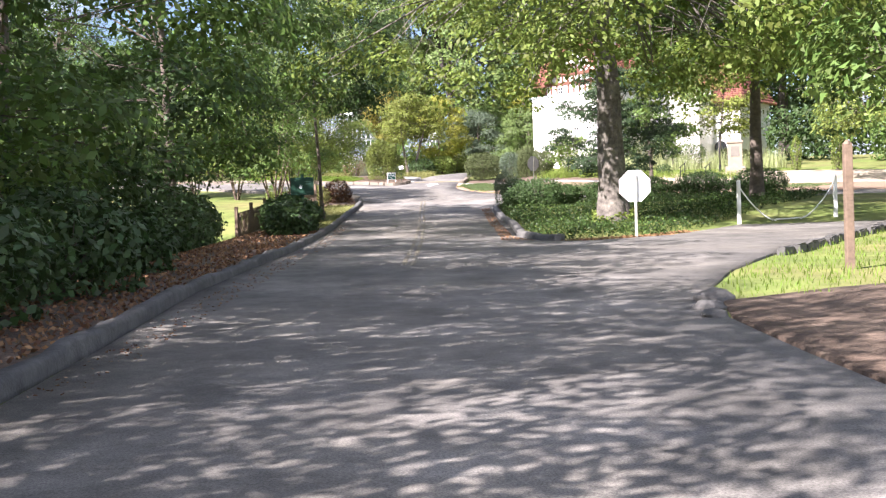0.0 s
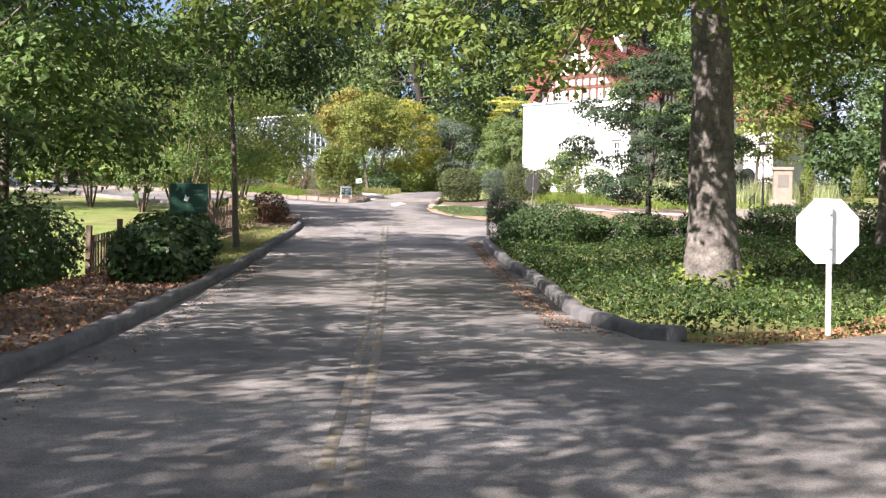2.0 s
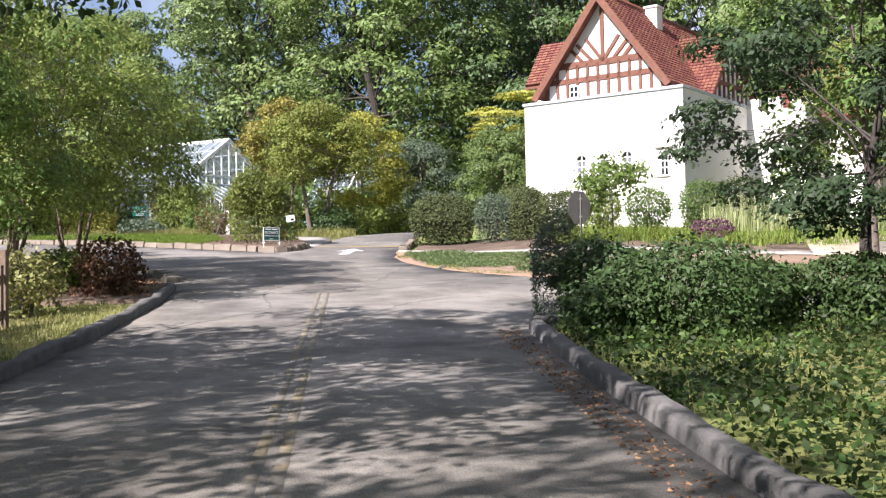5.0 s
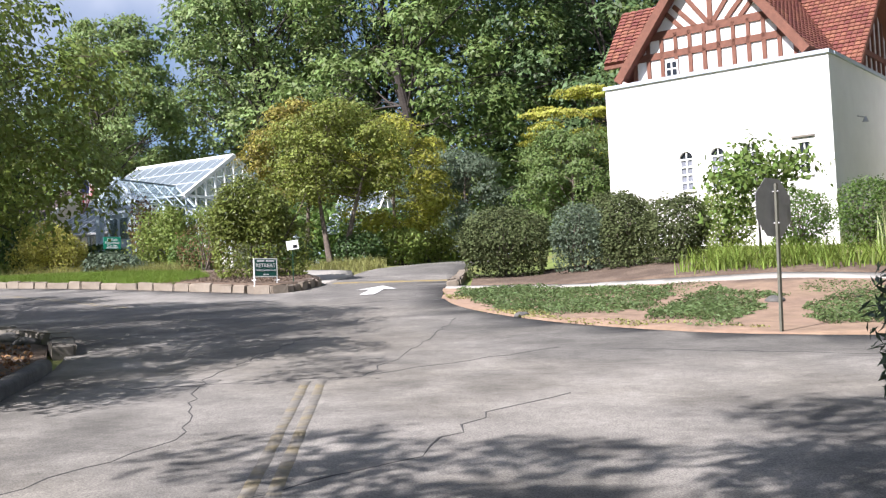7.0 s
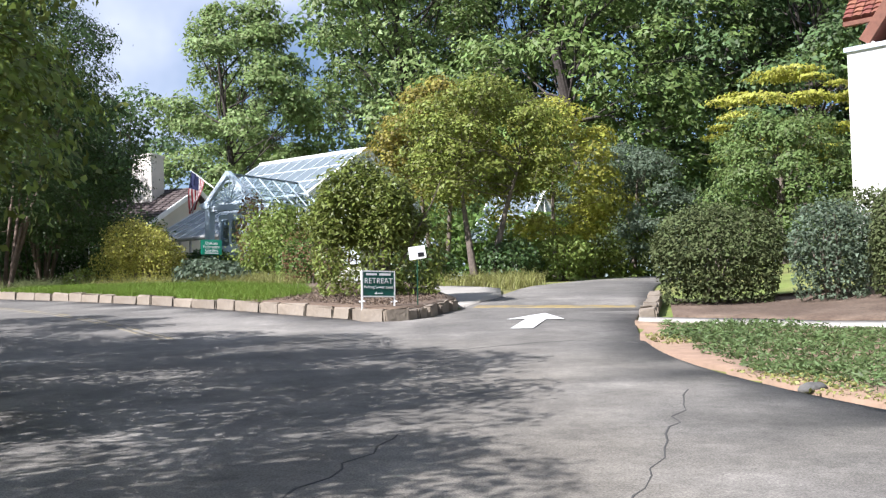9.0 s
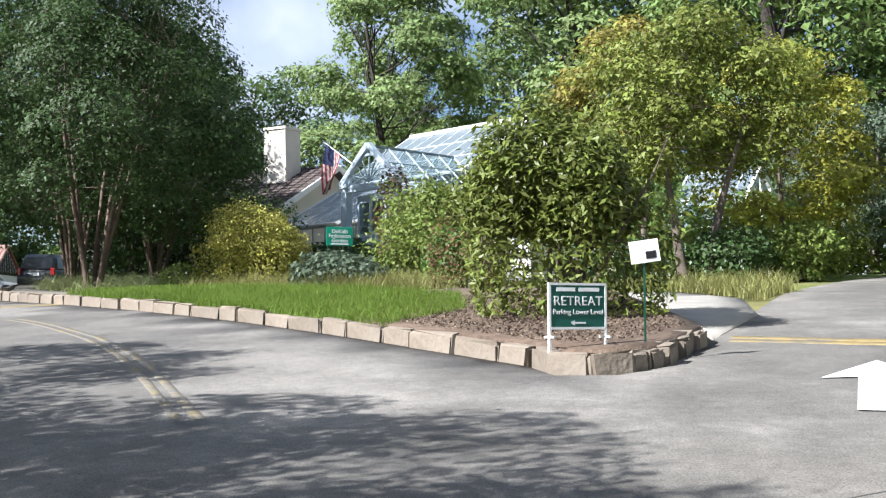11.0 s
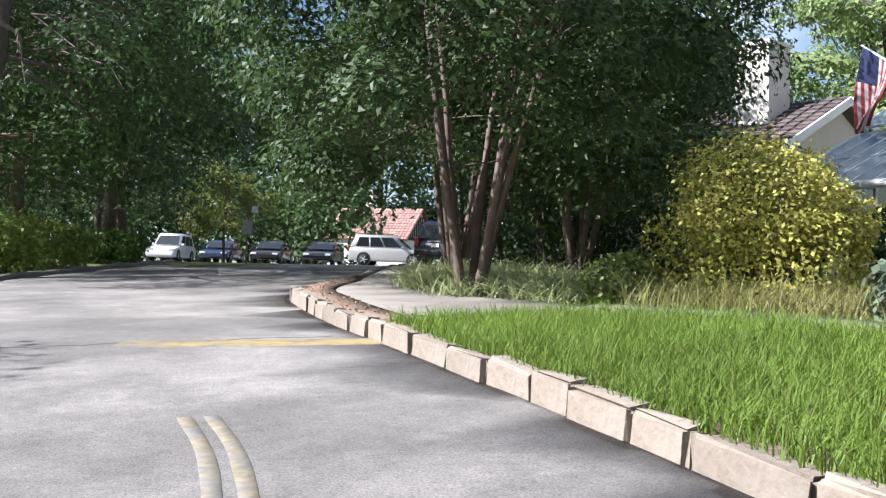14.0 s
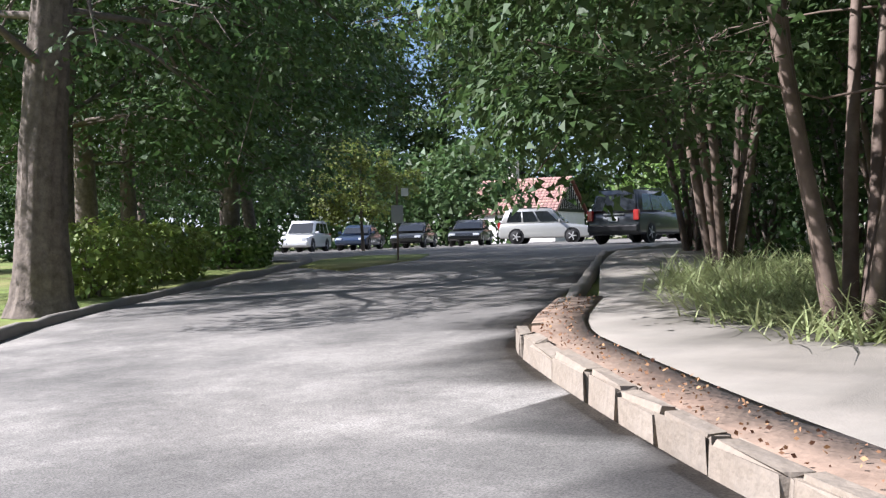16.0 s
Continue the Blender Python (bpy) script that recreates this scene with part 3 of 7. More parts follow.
def tube_arrays(paths, seg=7):
    """Tapered limbs: each path is a list of (point, radius)."""
    vs, fs, base = [], [], 0
    ang = np.linspace(0, 2 * np.pi, seg, endpoint=False)
    for path in paths:
        p = np.array([a for a, _ in path], float)
        r = np.array([b for _, b in path], float)
        t = np.gradient(p, axis=0)
        t /= np.linalg.norm(t, axis=1)[:, None] + 1e-9
        ref = np.where(np.abs(t[:, 2:3]) > 0.9, [[1.0, 0, 0]], [[0, 0, 1.0]])
        u = np.cross(t, ref)
        u /= np.linalg.norm(u, axis=1)[:, None] + 1e-9
        w = np.cross(t, u)
        ring = p[:, None] + r[:, None, None] * (np.cos(ang)[None, :, None] * u[:, None] + np.sin(ang)[None, :, None] * w[:, None])
        vs.append(ring.reshape(-1, 3))
        n = len(p)
        i = np.arange(n - 1)[:, None] * seg + np.arange(seg)[None]
        j = np.arange(n - 1)[:, None] * seg + (np.arange(seg)[None] + 1) % seg
        fs.append(base + np.stack([i, j, j + seg, i + seg], -1).reshape(-1, 4))
        base += n * seg
    return np.concatenate(vs), np.concatenate(fs)


def limb(rg, a, direction, length, r0, r1, n=6, wob=0.08, lift=0.0):
    a = np.array(a, float)
    d = np.array(direction, float)
    d /= np.linalg.norm(d)
    out = []
    for i in range(n):
        k = i / (n - 1)
        out.append((a.copy(), r0 + (r1 - r0) * k))
        d = d + rg.normal(size=3) * wob + np.array([0, 0, lift])
        d /= np.linalg.norm(d)
        a = a + d * length / (n - 1)
    return out


def tree(name, x, y, h, crown_r, base_h, trunk_r, n_leaves, size, bark, foliage, label, seed, stems=1, lean=(0, 0), limbs=9, droop=0.15,
         clump=0.9, flat=0.55, spread=0.0, group="", z=None, shell=0, sag=0.0, tri=True, wide=0.42, fork=0.0):
    """A tree: tapered trunk or several stems, limbs and twigs, and a crown of small leaves. With shell, the crown is made of that many
    boughs: flattened tufts, dense with leaves on top and open below, spread over an uneven crown that is broadest at the share wide of its height."""
    rg = np.random.default_rng(seed)
    root = thing(name, pose(x, y, (gz(x, y) if z is None else z) - 0.05), label, "tree", group)
    trunks, paths, twigs, tips = [], [], [], []
    for s in range(stems):
        if stems == 1:
            d0, o = np.array([lean[0], lean[1], 1.0]), np.zeros(3)
        else:
            a = 2 * np.pi * s / stems + rg.uniform(-.4, .4)
            d0, o = np.array([math.cos(a) * spread, math.sin(a) * spread, 1.0]), np.array([math.cos(a), math.sin(a), 0]) * trunk_r * 1.6
        th = h * (0.78 if stems == 1 else rg.uniform(0.6, 0.8))
        tr = limb(rg, o, d0, th, trunk_r, trunk_r * 0.22, 10, 0.035)
        if stems == 1:
            p0, r0 = tr[0]
            tr = [(p0, r0 * 1.45), (p0 + np.array([0, 0, h * 0.018]), r0 * 1.15)] + tr[1:]
        trunks.append(tr)
        pts = np.array([p for p, _ in tr])
        for k in range(limbs if not shell else 0):
            f = rg.uniform(0, 1) ** 0.9
            zz = base_h + (pts[-1, 2] - base_h) * f
            i = np.argmin(np.abs(pts[:, 2] - zz))
            a = rg.uniform(0, 2 * np.pi)
            reach = crown_r * (0.55 + 0.45 * math.sin(math.pi * min(1, 0.25 + f * 0.8))) * rg.uniform(0.7, 1.1)
            br = limb(rg, pts[i], (math.cos(a), math.sin(a), 0.15 + 0.55 * f - sag * (1 - f)), reach, trunk_r * 0.34, trunk_r * 0.06, 6, 0.12, -0.03 * droop * 6)
            paths.append(br)
            for m in range(5):
                j = rg.integers(2, 6)
                q = limb(rg, br[j][0], rg.normal(size=3) * [1, 1, 0.45] + [0, 0, 0.15], reach * rg.uniform(0.25, 0.5), trunk_r * 0.09, trunk_r * 0.025, 4, 0.2)
                twigs.append(q)
                tips += [q[2][0], q[3][0]]
            tips += [br[3][0], br[4][0], br[5][0]]
        top = limb(rg, pts[-1], (0.1, 0, 1), h * 0.18, trunk_r * 0.2, trunk_r * 0.04, 4, 0.15)
        paths.append(top)
        tips += [p for p, _ in top]
    if shell:
        # the boughs, each at the end of a limb
        az = rg.uniform(0, 2 * np.pi, shell)
        f = (np.arange(shell) + rg.random(shell)) / shell
        prof = np.where(f < wide, 0.62 + 0.38 * np.sin(f / wide * np.pi / 2), np.sqrt(np.clip(1 - ((f - wide) / (1.02 - wide)) ** 2, 0.02, 1)))
        lobes = 1 + 0.16 * np.sin(az * 3 + seed + f * 5) + 0.1 * np.sin(az * 5 + seed * 2 - f * 9)
        inner = np.where(rg.random(shell) < 0.24, rg.uniform(0.25, 0.7, shell), rg.uniform(0.78, 1.0, shell))
        rr = crown_r * prof * lobes * inner
        cz = base_h + clump * 0.3 + (h - base_h - clump * 0.5) * f - sag * (rr / crown_r) ** 2
        cen = np.stack([np.cos(az) * rr + lean[0] * cz, np.sin(az) * rr + lean[1] * cz, cz], 1)
        rad = clump * rg.uniform(0.6, 1.3, shell)
        lines = [np.array([p for p, _ in tr]) for tr in trunks]
        for k in range(shell):
            ln = lines[k % stems]
            low = fork or base_h * 0.9
            foot = np.clip(low + (cen[k][2] - low) * rg.uniform(0.25, 0.8) + rg.uniform(0, 0.18) * (h - low), low, ln[-1, 2])
            a = np.array([np.interp(foot, ln[:, 2], ln[:, m]) for m in range(3)])
            mid = a + (cen[k] - a) * 0.55 + np.array([0, 0, 0.1 * rr[k]]) + rg.normal(size=3) * 0.15
            if k % 3 == 0:
                paths.append([(a, trunk_r * 0.2), (a * 0.5 + mid * 0.5 + rg.normal(size=3) * 0.1, trunk_r * 0.14), (mid, trunk_r * 0.09), (cen[k], trunk_r * 0.03)])
            for m in range(2):
                twigs.append([(mid, trunk_r * 0.06), ((mid + cen[k]) / 2 + rg.normal(size=3) * rad[k] * 0.3, trunk_r * 0.04), (cen[k] + rg.normal(size=3) * rad[k] * 0.5, 0.008)])
    for tr in trunks:
        if trunk_r > 0.4:
            t0 = np.linspace(0, len(tr) - 1, 70)
            tr = [(np.array([np.interp(q, range(len(tr)), [p[m] for p, _ in tr]) for m in range(3)]), float(np.interp(q, range(len(tr)), [r for _, r in tr]))) for q in t0]
        v, f_ = tube_arrays([tr], 44 if trunk_r > 0.4 else 12 if stems == 1 else 7)
        if trunk_r > 0.4:
            # long furrows and plates in the bark
            ang, ring = np.tile(np.arange(44) * 2 * np.pi / 44, 70), np.repeat(np.arange(70), 44)
            mid = np.array([p for p, _ in tr])[ring]
            wave = np.sin(11 * ang + 2.2 * np.sin(v[:, 2] * 1.1) + seed) * 0.018 + np.sin(19 * ang - 1.7 * v[:, 2]) * 0.012 + rg.normal(size=len(v)) * 0.006 + np.sin(5 * ang + seed) * 0.03 * np.exp(-v[:, 2])
            v = v + (v - mid) / (np.linalg.norm(v - mid, axis=1)[:, None] + 1e-9) * wave[:, None]
        arrays("trunk" if stems == 1 else "stem", v, f_, bark, root, smooth=True)
    v, f_ = tube_arrays(paths, 5)
    v2, f2 = tube_arrays(twigs, 3) if twigs else (np.zeros((0, 3)), np.zeros((0, 4), int))
    tagged(arrays("branchwork", np.concatenate([v, v2]), np.concatenate([f_, f2 + len(v)]), bark, root, smooth=True), kind="stuff")
    if shell:
        idx = rg.choice(shell, n_leaves, p=rad ** 2 / (rad ** 2).sum())
        d = rg.normal(size=(n_leaves, 3))
        d /= np.linalg.norm(d, axis=1)[:, None]
        d[:, 2] = np.where(rg.random(n_leaves) < 0.66, np.abs(d[:, 2]), d[:, 2])
        # each bough leans out of the crown and is ragged at its rim
        k = rg.uniform(0.35, 1.0, n_leaves) ** 0.45 * np.where(rg.random(n_leaves) < 0.12, rg.uniform(1.0, 1.45, n_leaves), 1.0)
        rag = 1 + 0.28 * np.sin(d[:, 0] * 7 + idx * 1.7) * np.sin(d[:, 1] * 6 + idx * 2.3)
        off = d * (rad[idx] * k * rag)[:, None] * np.array([1, 1, flat + 0.12])
        off[:, 2] -= droop * 0.7 * np.hypot(off[:, 0], off[:, 1])
        cent = cen[idx] + off
        outward = cen[idx] * np.array([1, 1, 0]) / crown_r
        v, f_ = leaves_mesh(cent, size, rg, droop, out=d * 0.75 + outward * 0.5, tri=tri)
        arrays("crown", v, f_, foliage, root)
        return root
    tips = np.array(tips)
    tips = tips[tips[:, 2] > base_h * 0.8]
    w = rg.uniform(0.3, 1.0, len(tips))
    idx = rg.choice(len(tips), n_leaves, p=w / w.sum())
    cl = rg.uniform(0.5, 1.2, len(tips)) * clump
    off = rg.normal(size=(n_leaves, 3)) * cl[idx][:, None] * np.array([0.62, 0.62, 0.62 * flat])
    off[:, 2] -= droop * np.hypot(off[:, 0], off[:, 1]) * 0.8
    v, f_ = leaves_mesh(tips[idx] + off, size, rg, droop, out=off / (clump + 1e-6), tri=tri)
    arrays("crown", v, f_, foliage, root)
    return root


def bush(name, x, y, rx, ry, h, n, size, foliage, label, seed, z=None, lump=0.25, stems=True, square=0.0, group="", aspect=1.7, rot=0.0, open_=0.0, skirt=0.36, tri=False):
    """A shrub: woody stems and leaves gathered near an uneven outer shell."""
    rg = np.random.default_rng(seed)
    root = thing(name, pose(x, y, (gz(x, y) if z is None else z) - 0.03, 0, 0, rot), label, "shrub", group)
    if stems:
        paths = []
        for k in range(9):
            a = rg.uniform(0, 2 * np.pi)
            paths.append(limb(rg, (rg.uniform(-.15, .15) * rx, rg.uniform(-.15, .15) * ry, 0), (math.cos(a) * 0.5 * rx / max(h, .3), math.sin(a) * 0.5 * ry / max(h, .3), 1), h * rg.uniform(0.7, 0.95),
                              0.02 + 0.008 * h, 0.006, 6, 0.1))
        v, f = tube_arrays(paths, 5)
        tagged(arrays("branchwork", v, f, M_BARK, root, smooth=True), kind="stuff")
    n, size = int(n * 0.85), size * 1.08
    d = rg.normal(size=(n, 3))
    d /= np.linalg.norm(d, axis=1)[:, None]
    d[:, 2] = np.abs(d[:, 2]) * np.where(rg.random(n) < 0.22, -0.75, 1)
    if square:
        m = np.abs(d).max(axis=1)[:, None]
        d = d * (1 - square) + d / m * square
    lobes = rg.normal(size=(22, 3))
    lobes[:, 2] = np.abs(lobes[:, 2])
    lobes /= np.linalg.norm(lobes, axis=1)[:, None]
    amp = rg.uniform(0.45, 1.0, 22)
    bulge = ((np.clip(d @ lobes.T, 0.7, 1) - 0.7) / 0.3 * amp).max(axis=1)
    rad = (1 - lump * 1.25) + lump * 1.5 * bulge + rg.normal(size=n) * 0.055
    rad *= np.where(rg.random(n) < 0.04, rg.uniform(1.0, 1.22, n), 1.0)
    rad *= np.where(rg.random(n) < 0.72 - open_, rg.uniform(0.88, 1.0, n), rg.uniform(0.35, 0.9, n) ** 0.6)
    c = d * rad[:, None] * np.array([rx, ry, h * 0.56]) + np.array([0, 0, h * 0.46])
    # the lower leaves hang down to the ground round the sides
    low = rg.random(n) < skirt
    ang = rg.uniform(0, 2 * np.pi, n)
    k = rg.random(n)
    wave = 0.86 + 0.12 * np.sin(ang * 3 + seed) + 0.06 * np.sin(ang * 7 + seed * 2)
    side = wave * (0.80 + 0.2 * np.sqrt(k)) * np.where(rg.random(n) < 0.75, rg.uniform(0.88, 1.04, n), rg.uniform(0.4, 0.9, n))
    c[low] = np.stack([np.cos(ang) * side * rx, np.sin(ang) * side * ry, 0.03 + k * h * 0.52], 1)[low]
    c[:, 2] = np.maximum(c[:, 2], 0.02 + rg.random(n) * 0.08)
    face = (c - np.array([0, 0, h * 0.4])) / np.array([rx, ry, h * 0.6])
    v, f = leaves_mesh(c, size, rg, 0.05, aspect, out=face * 0.7 + rg.normal(size=(n, 3)) * 0.35, tri=tri)
    arrays("foliage", v, f, foliage, root)
    return root


def blades(pos, height, width, rg, lean=0.5, seg=3):
    """Arching grass blades at the given feet."""
    n = len(pos)
    a = rg.uniform(0, 2 * np.pi, n)
    d = np.stack([np.cos(a), np.sin(a), np.zeros(n)], 1)
    w = np.stack([-np.sin(a), np.cos(a), np.zeros(n)], 1)
    hh = height * rg.uniform(0.6, 1.15, n)
    ln = lean * rg.uniform(0.3, 1.3, n)
    rows = []
    for k in range(seg + 1):
        t = k / seg
        c = pos + d * (ln * hh * t * t)[:, None] + np.array([0, 0, 1.0]) * (hh * (t - 0.32 * np.minimum(ln, 1.4) * t * t))[:, None]
        ww = (width * (1 - t * 0.85) * 0.5)
        rows += [c - w * ww, c + w * ww]
    v = np.stack(rows, 1).reshape(-1, 3)
    m = 2 * (seg + 1)
    b = (np.arange(n) * m)[:, None]
    f = np.concatenate([b + np.array([[2 * k, 2 * k + 1, 2 * k + 3, 2 * k + 2]]) for k in range(seg)], 0)
    return v, f


def field(poly, n, rg, edge=None):
    xs, ys = [p[0] for p in poly], [p[1] for p in poly]
    out = np.zeros((0, 2))
    while len(out) < n:
        q = np.stack([rg.uniform(min(xs), max(xs), 2 * n), rg.uniform(min(ys), max(ys), 2 * n)], 1)
        out = np.concatenate([out, q[in_poly(q[:, 0], q[:, 1], poly)]])
    return out[:n]


def grass(name, poly, n, height, width, foliage, label, seed, lean=0.5, seg=3, lift=0.0):
    rg = np.random.default_rng(seed)
    p = field(poly, n, rg)
    pos = np.stack([p[:, 0], p[:, 1], ground(p[:, 0], p[:, 1]) + lift], 1)
    v, f = blades(pos, height, width, rg, lean, seg)
    return tagged(arrays(name, v, f, foliage), label, "grass", kind="stuff")


def tufts(name, poly, count, per, radius, height, width, foliage, label, seed, lean=1.0, lift=0.0):
    """Clumps of long arching blades."""
    rg = np.random.default_rng(seed)
    c = field(poly, count, rg)
    p = np.repeat(c, per, 0) + rg.normal(size=(count * per, 2)) * radius
    hs = np.repeat(rg.uniform(0.7, 1.2, count), per) * height
    pos = np.stack([p[:, 0], p[:, 1], ground(p[:, 0], p[:, 1]) + lift], 1)
    v, f = blades(pos, hs, width, rg, lean, 4)
    return tagged(arrays(name, v, f, foliage), label, "grass", kind="stuff")


def thicket(name, line, n, h, depth, size, foliage, label, seed):
    """A thick leafy edge along a line, closed down to the ground."""
    rg = np.random.default_rng(seed)
    pts = np.array(resample(line, 0.5))
    i = rg.integers(0, len(pts), n)
    p = pts[i] + rg.normal(size=(n, 2)) * depth * 0.4
    top = h * (0.75 + 0.35 * np.array([noise.noise(Vector((a * 0.12, b * 0.12, seed))) for a, b in pts]))[i]
    z = ground(p[:, 0], p[:, 1]) + rg.random(n) ** 0.9 * top
    v, f = leaves_mesh(np.stack([p[:, 0], p[:, 1], z], 1), size, rg, 0.05, 1.5, out=np.zeros((n, 3)), tri=True)
    return tagged(arrays(name, v, f, foliage), label, "thicket", kind="stuff")


def cover(name, poly, n, size, height, foliage, label, category, seed, lift=0.0, patch=0.0, aspect=1.5):
    """Low leaves spread over the ground."""
    rg = np.random.default_rng(seed)
    p = field(poly, n, rg)
    if patch:
        k = np.array([noise.noise(Vector((a * 0.5, b * 0.5, seed))) for a, b in p])
        p = p[k > patch]
    hh = np.array([0.5 + 0.5 * noise.noise(Vector((a * 0.7, b * 0.7, 3.0))) for a, b in p])
    z = ground(p[:, 0], p[:, 1]) + rg.random(len(p)) * height * hh + 0.015 + lift
    v, f = leaves_mesh(np.stack([p[:, 0], p[:, 1], z], 1), size, rg, 0.0, aspect, 0.5)
    return tagged(arrays(name, v, f, foliage), label, category, kind="stuff")

# ---------------------------------------------------------------- kerbs, walks and beds
def kerb_run(name, line, w, h, material, label, seed, side=1, rough=0.015, step=0.5, sink=0.1):
    """A continuous worn kerb along a line: a rounded section with uneven height."""
    rg = random.Random(seed)
    pts = resample(line, step)
    prof = [(0.0, -sink), (0.01, h * 0.75), (w * 0.18, h), (w * 0.8, h * 1.02), (w, h * 0.8), (w, -sink)]
    vs, fs = [], []
    for i, (x, y) in enumerate(pts):
        a, b = pts[max(0, i - 1)], pts[min(len(pts) - 1, i + 1)]
        dx, dy = b[0] - a[0], b[1] - a[1]
        q = math.hypot(dx, dy) or 1
        nx, ny = -dy / q * side, dx / q * side
        dz = rg.uniform(-rough, rough) * 2
        for k, (o, z) in enumerate(prof):
            o2 = o + (rg.uniform(-rough, rough) if 0 < k < 5 else 0)
            px_, py_ = x + nx * o2, y + ny * o2
            vs.append((px_, py_, float(road_height(x, y)) + z + (dz if z > 0 else 0)))
    m = len(prof)
    for i in range(len(pts) - 1):
        for k in range(m - 1):
            fs.append((i * m + k, i * m + k + 1, (i + 1) * m + k + 1, (i + 1) * m + k))
    for o in (0, len(vs) - m):
        fs += [(o, o + 1, o + 4, o + 5), (o + 1, o + 2, o + 3, o + 4)]
    ob = arrays(name, vs, fs, material, smooth=False)
    return tagged(ob, label, "kerb", kind="structure")


kerb_run("trim_kerb_west", [(-3.1, 6.0)] + LEFT_EDGE[2:] + smooth_line(LEFT_CORNER)[1:6], 0.2, 0.16, M_KERBDARK, "worn dark rounded concrete kerb along the verge", 1, side=1)
kerb_run("trim_kerb_east", [(1.9, 50.2), (1.72, 49.6)] + RIGHT_EDGE[1:-1] + [(1.72, 29.2), (1.82, 28.4), (2.05, 27.7), (2.45, 27.15)], 0.22, 0.17, M_KERBDARK, "worn grey rounded concrete kerb beside ivy", 2, side=1, rough=0.014)


def kerb_stones(line, name, label, lo, hi, h, depth, seed, material, side=1, spread=0.02):
    """Single rough-cut stones set end to end along a line."""
    rg = random.Random(seed)
    root = tagged(new(name), label, "kerb", kind="structure")
    pts = resample(line, 0.05)
    acc = [0.0]
    for a, b in zip(pts, pts[1:]):
        acc.append(acc[-1] + math.hypot(b[0] - a[0], b[1] - a[1]))

    def at(s):
        i = max(0, min(len(acc) - 2, next((k for k in range(len(acc) - 1) if acc[k + 1] >= s), len(acc) - 2)))
        f = (s - acc[i]) / ((acc[i + 1] - acc[i]) or 1)
        return Vector((pts[i][0] + (pts[i + 1][0] - pts[i][0]) * f, pts[i][1] + (pts[i + 1][1] - pts[i][1]) * f))
    s = 0.0
    while s < acc[-1] - lo * 0.5:
        ln = min(rg.uniform(lo, hi), acc[-1] - s)
        a, b = at(s + 0.012), at(s + ln - 0.012)
        d = b - a
        ang = math.atan2(d.y, d.x)
        c = (a + b) / 2
        n = Vector((-d.y, d.x)).normalized() * side * (depth / 2 + rg.uniform(-spread, spread))
        za, zb_ = float(road_height(a.x, a.y)), float(road_height(b.x, b.y))
        bm = bmesh.new()
        hh = h * rg.uniform(0.92, 1.07)
        box(bm, 0, 0, (hh - 0.12) / 2, d.length, depth * rg.uniform(0.85, 1.1), hh + 0.12)
        bmesh.ops.bevel(bm, geom=bm.edges[:], offset=0.025, segments=2, affect='EDGES')
        for v in bm.verts:
            v.co += Vector((rg.uniform(-1, 1), rg.uniform(-1, 1), rg.uniform(-1, 1))) * 0.018
        ob = part("stone", bm, material, root)
        ob.matrix_world = pose(c.x + n.x, c.y + n.y, (za + zb_) / 2, 0, -math.degrees(math.atan2(zb_ - za, d.length)) + rg.uniform(-0.7, 0.7), math.degrees(ang))
        s += ln
    return root


NK = smooth_line(NORTH_KERB)
nk_main = [p for p in NK if p[0] > -20.2 and p[1] < 86.2]
kerb_stones(nk_main[::-1] if nk_main[0][0] > nk_main[-1][0] else nk_main, "trim_stone_kerb", "pale rough-cut stone kerb blocks edging the lawn", 0.45, 1.0, 0.21, 0.16, 4, M_STONE, side=1, spread=0.015)
kerb_stones(CORNER_KERB, "trim_stone_kerb", "rough stone kerb blocks round the mulch bed corner", 0.25, 0.55, 0.21, 0.22, 6, M_STONE, side=1, spread=0.04)
kerb_stones([(-4.75, 60.0), (-5.3, 61.6), (-6.3, 62.7), (-7.6, 63.9)], "trim_corner_kerb", "pale stone kerb round the planted corner", 0.7, 1.2, 0.2, 0.3, 8, M_CONC, side=1)
kerb_stones([(5.7, 20.2), (7.6, 23.5), (10.8, 28.9), (13.6, 33.4)], "trim_drive_stones", "rough dark stones edging the grass by the drive", 0.25, 0.6, 0.13, 0.18, 15, M_KERBDARK, side=-1, spread=0.06)
kerb_stones([(0.42, 70.7), (0.62, 72.5), (0.98, 75.4)], "trim_corner_stones", "pale rounded kerb stones at the side road", 0.35, 0.6, 0.16, 0.25, 13, M_STONE, side=-1, spread=0.03)
kerb_run("trim_kerb_far", [(-20.2, 85.7), (-21.6, 88.3), (-24.2, 92.8), (-27.6, 98.4), (-29.4, 107)], 0.16, 0.14, M_CONC, "low concrete kerb along the shaded walk", 15, side=-1)
kerb_run("trim_kerb_south", smooth_line(SOUTH_EDGE)[::-1], 0.16, 0.13, M_CONC, "low concrete kerb below the bank", 16, side=-1)

# walks
def set_in(line, d):
    """A line shifted d metres to its left."""
    out = []
    for i, (x, y) in enumerate(line):
        a, b = line[max(0, i - 1)], line[min(len(line) - 1, i + 1)]
        q = math.hypot(b[0] - a[0], b[1] - a[1]) or 1
        out.append((x - (b[1] - a[1]) / q * d, y + (b[0] - a[0]) / q * d))
    return out


def ragged(poly, amount, seed):
    """The outline with its edge broken up."""
    rg = random.Random(seed)
    return [(x + rg.uniform(-amount, amount) * 0.7, y + rg.uniform(-amount, amount) * 0.7) for x, y in resample(list(poly) + [poly[0]], 0.35)[:-1]]


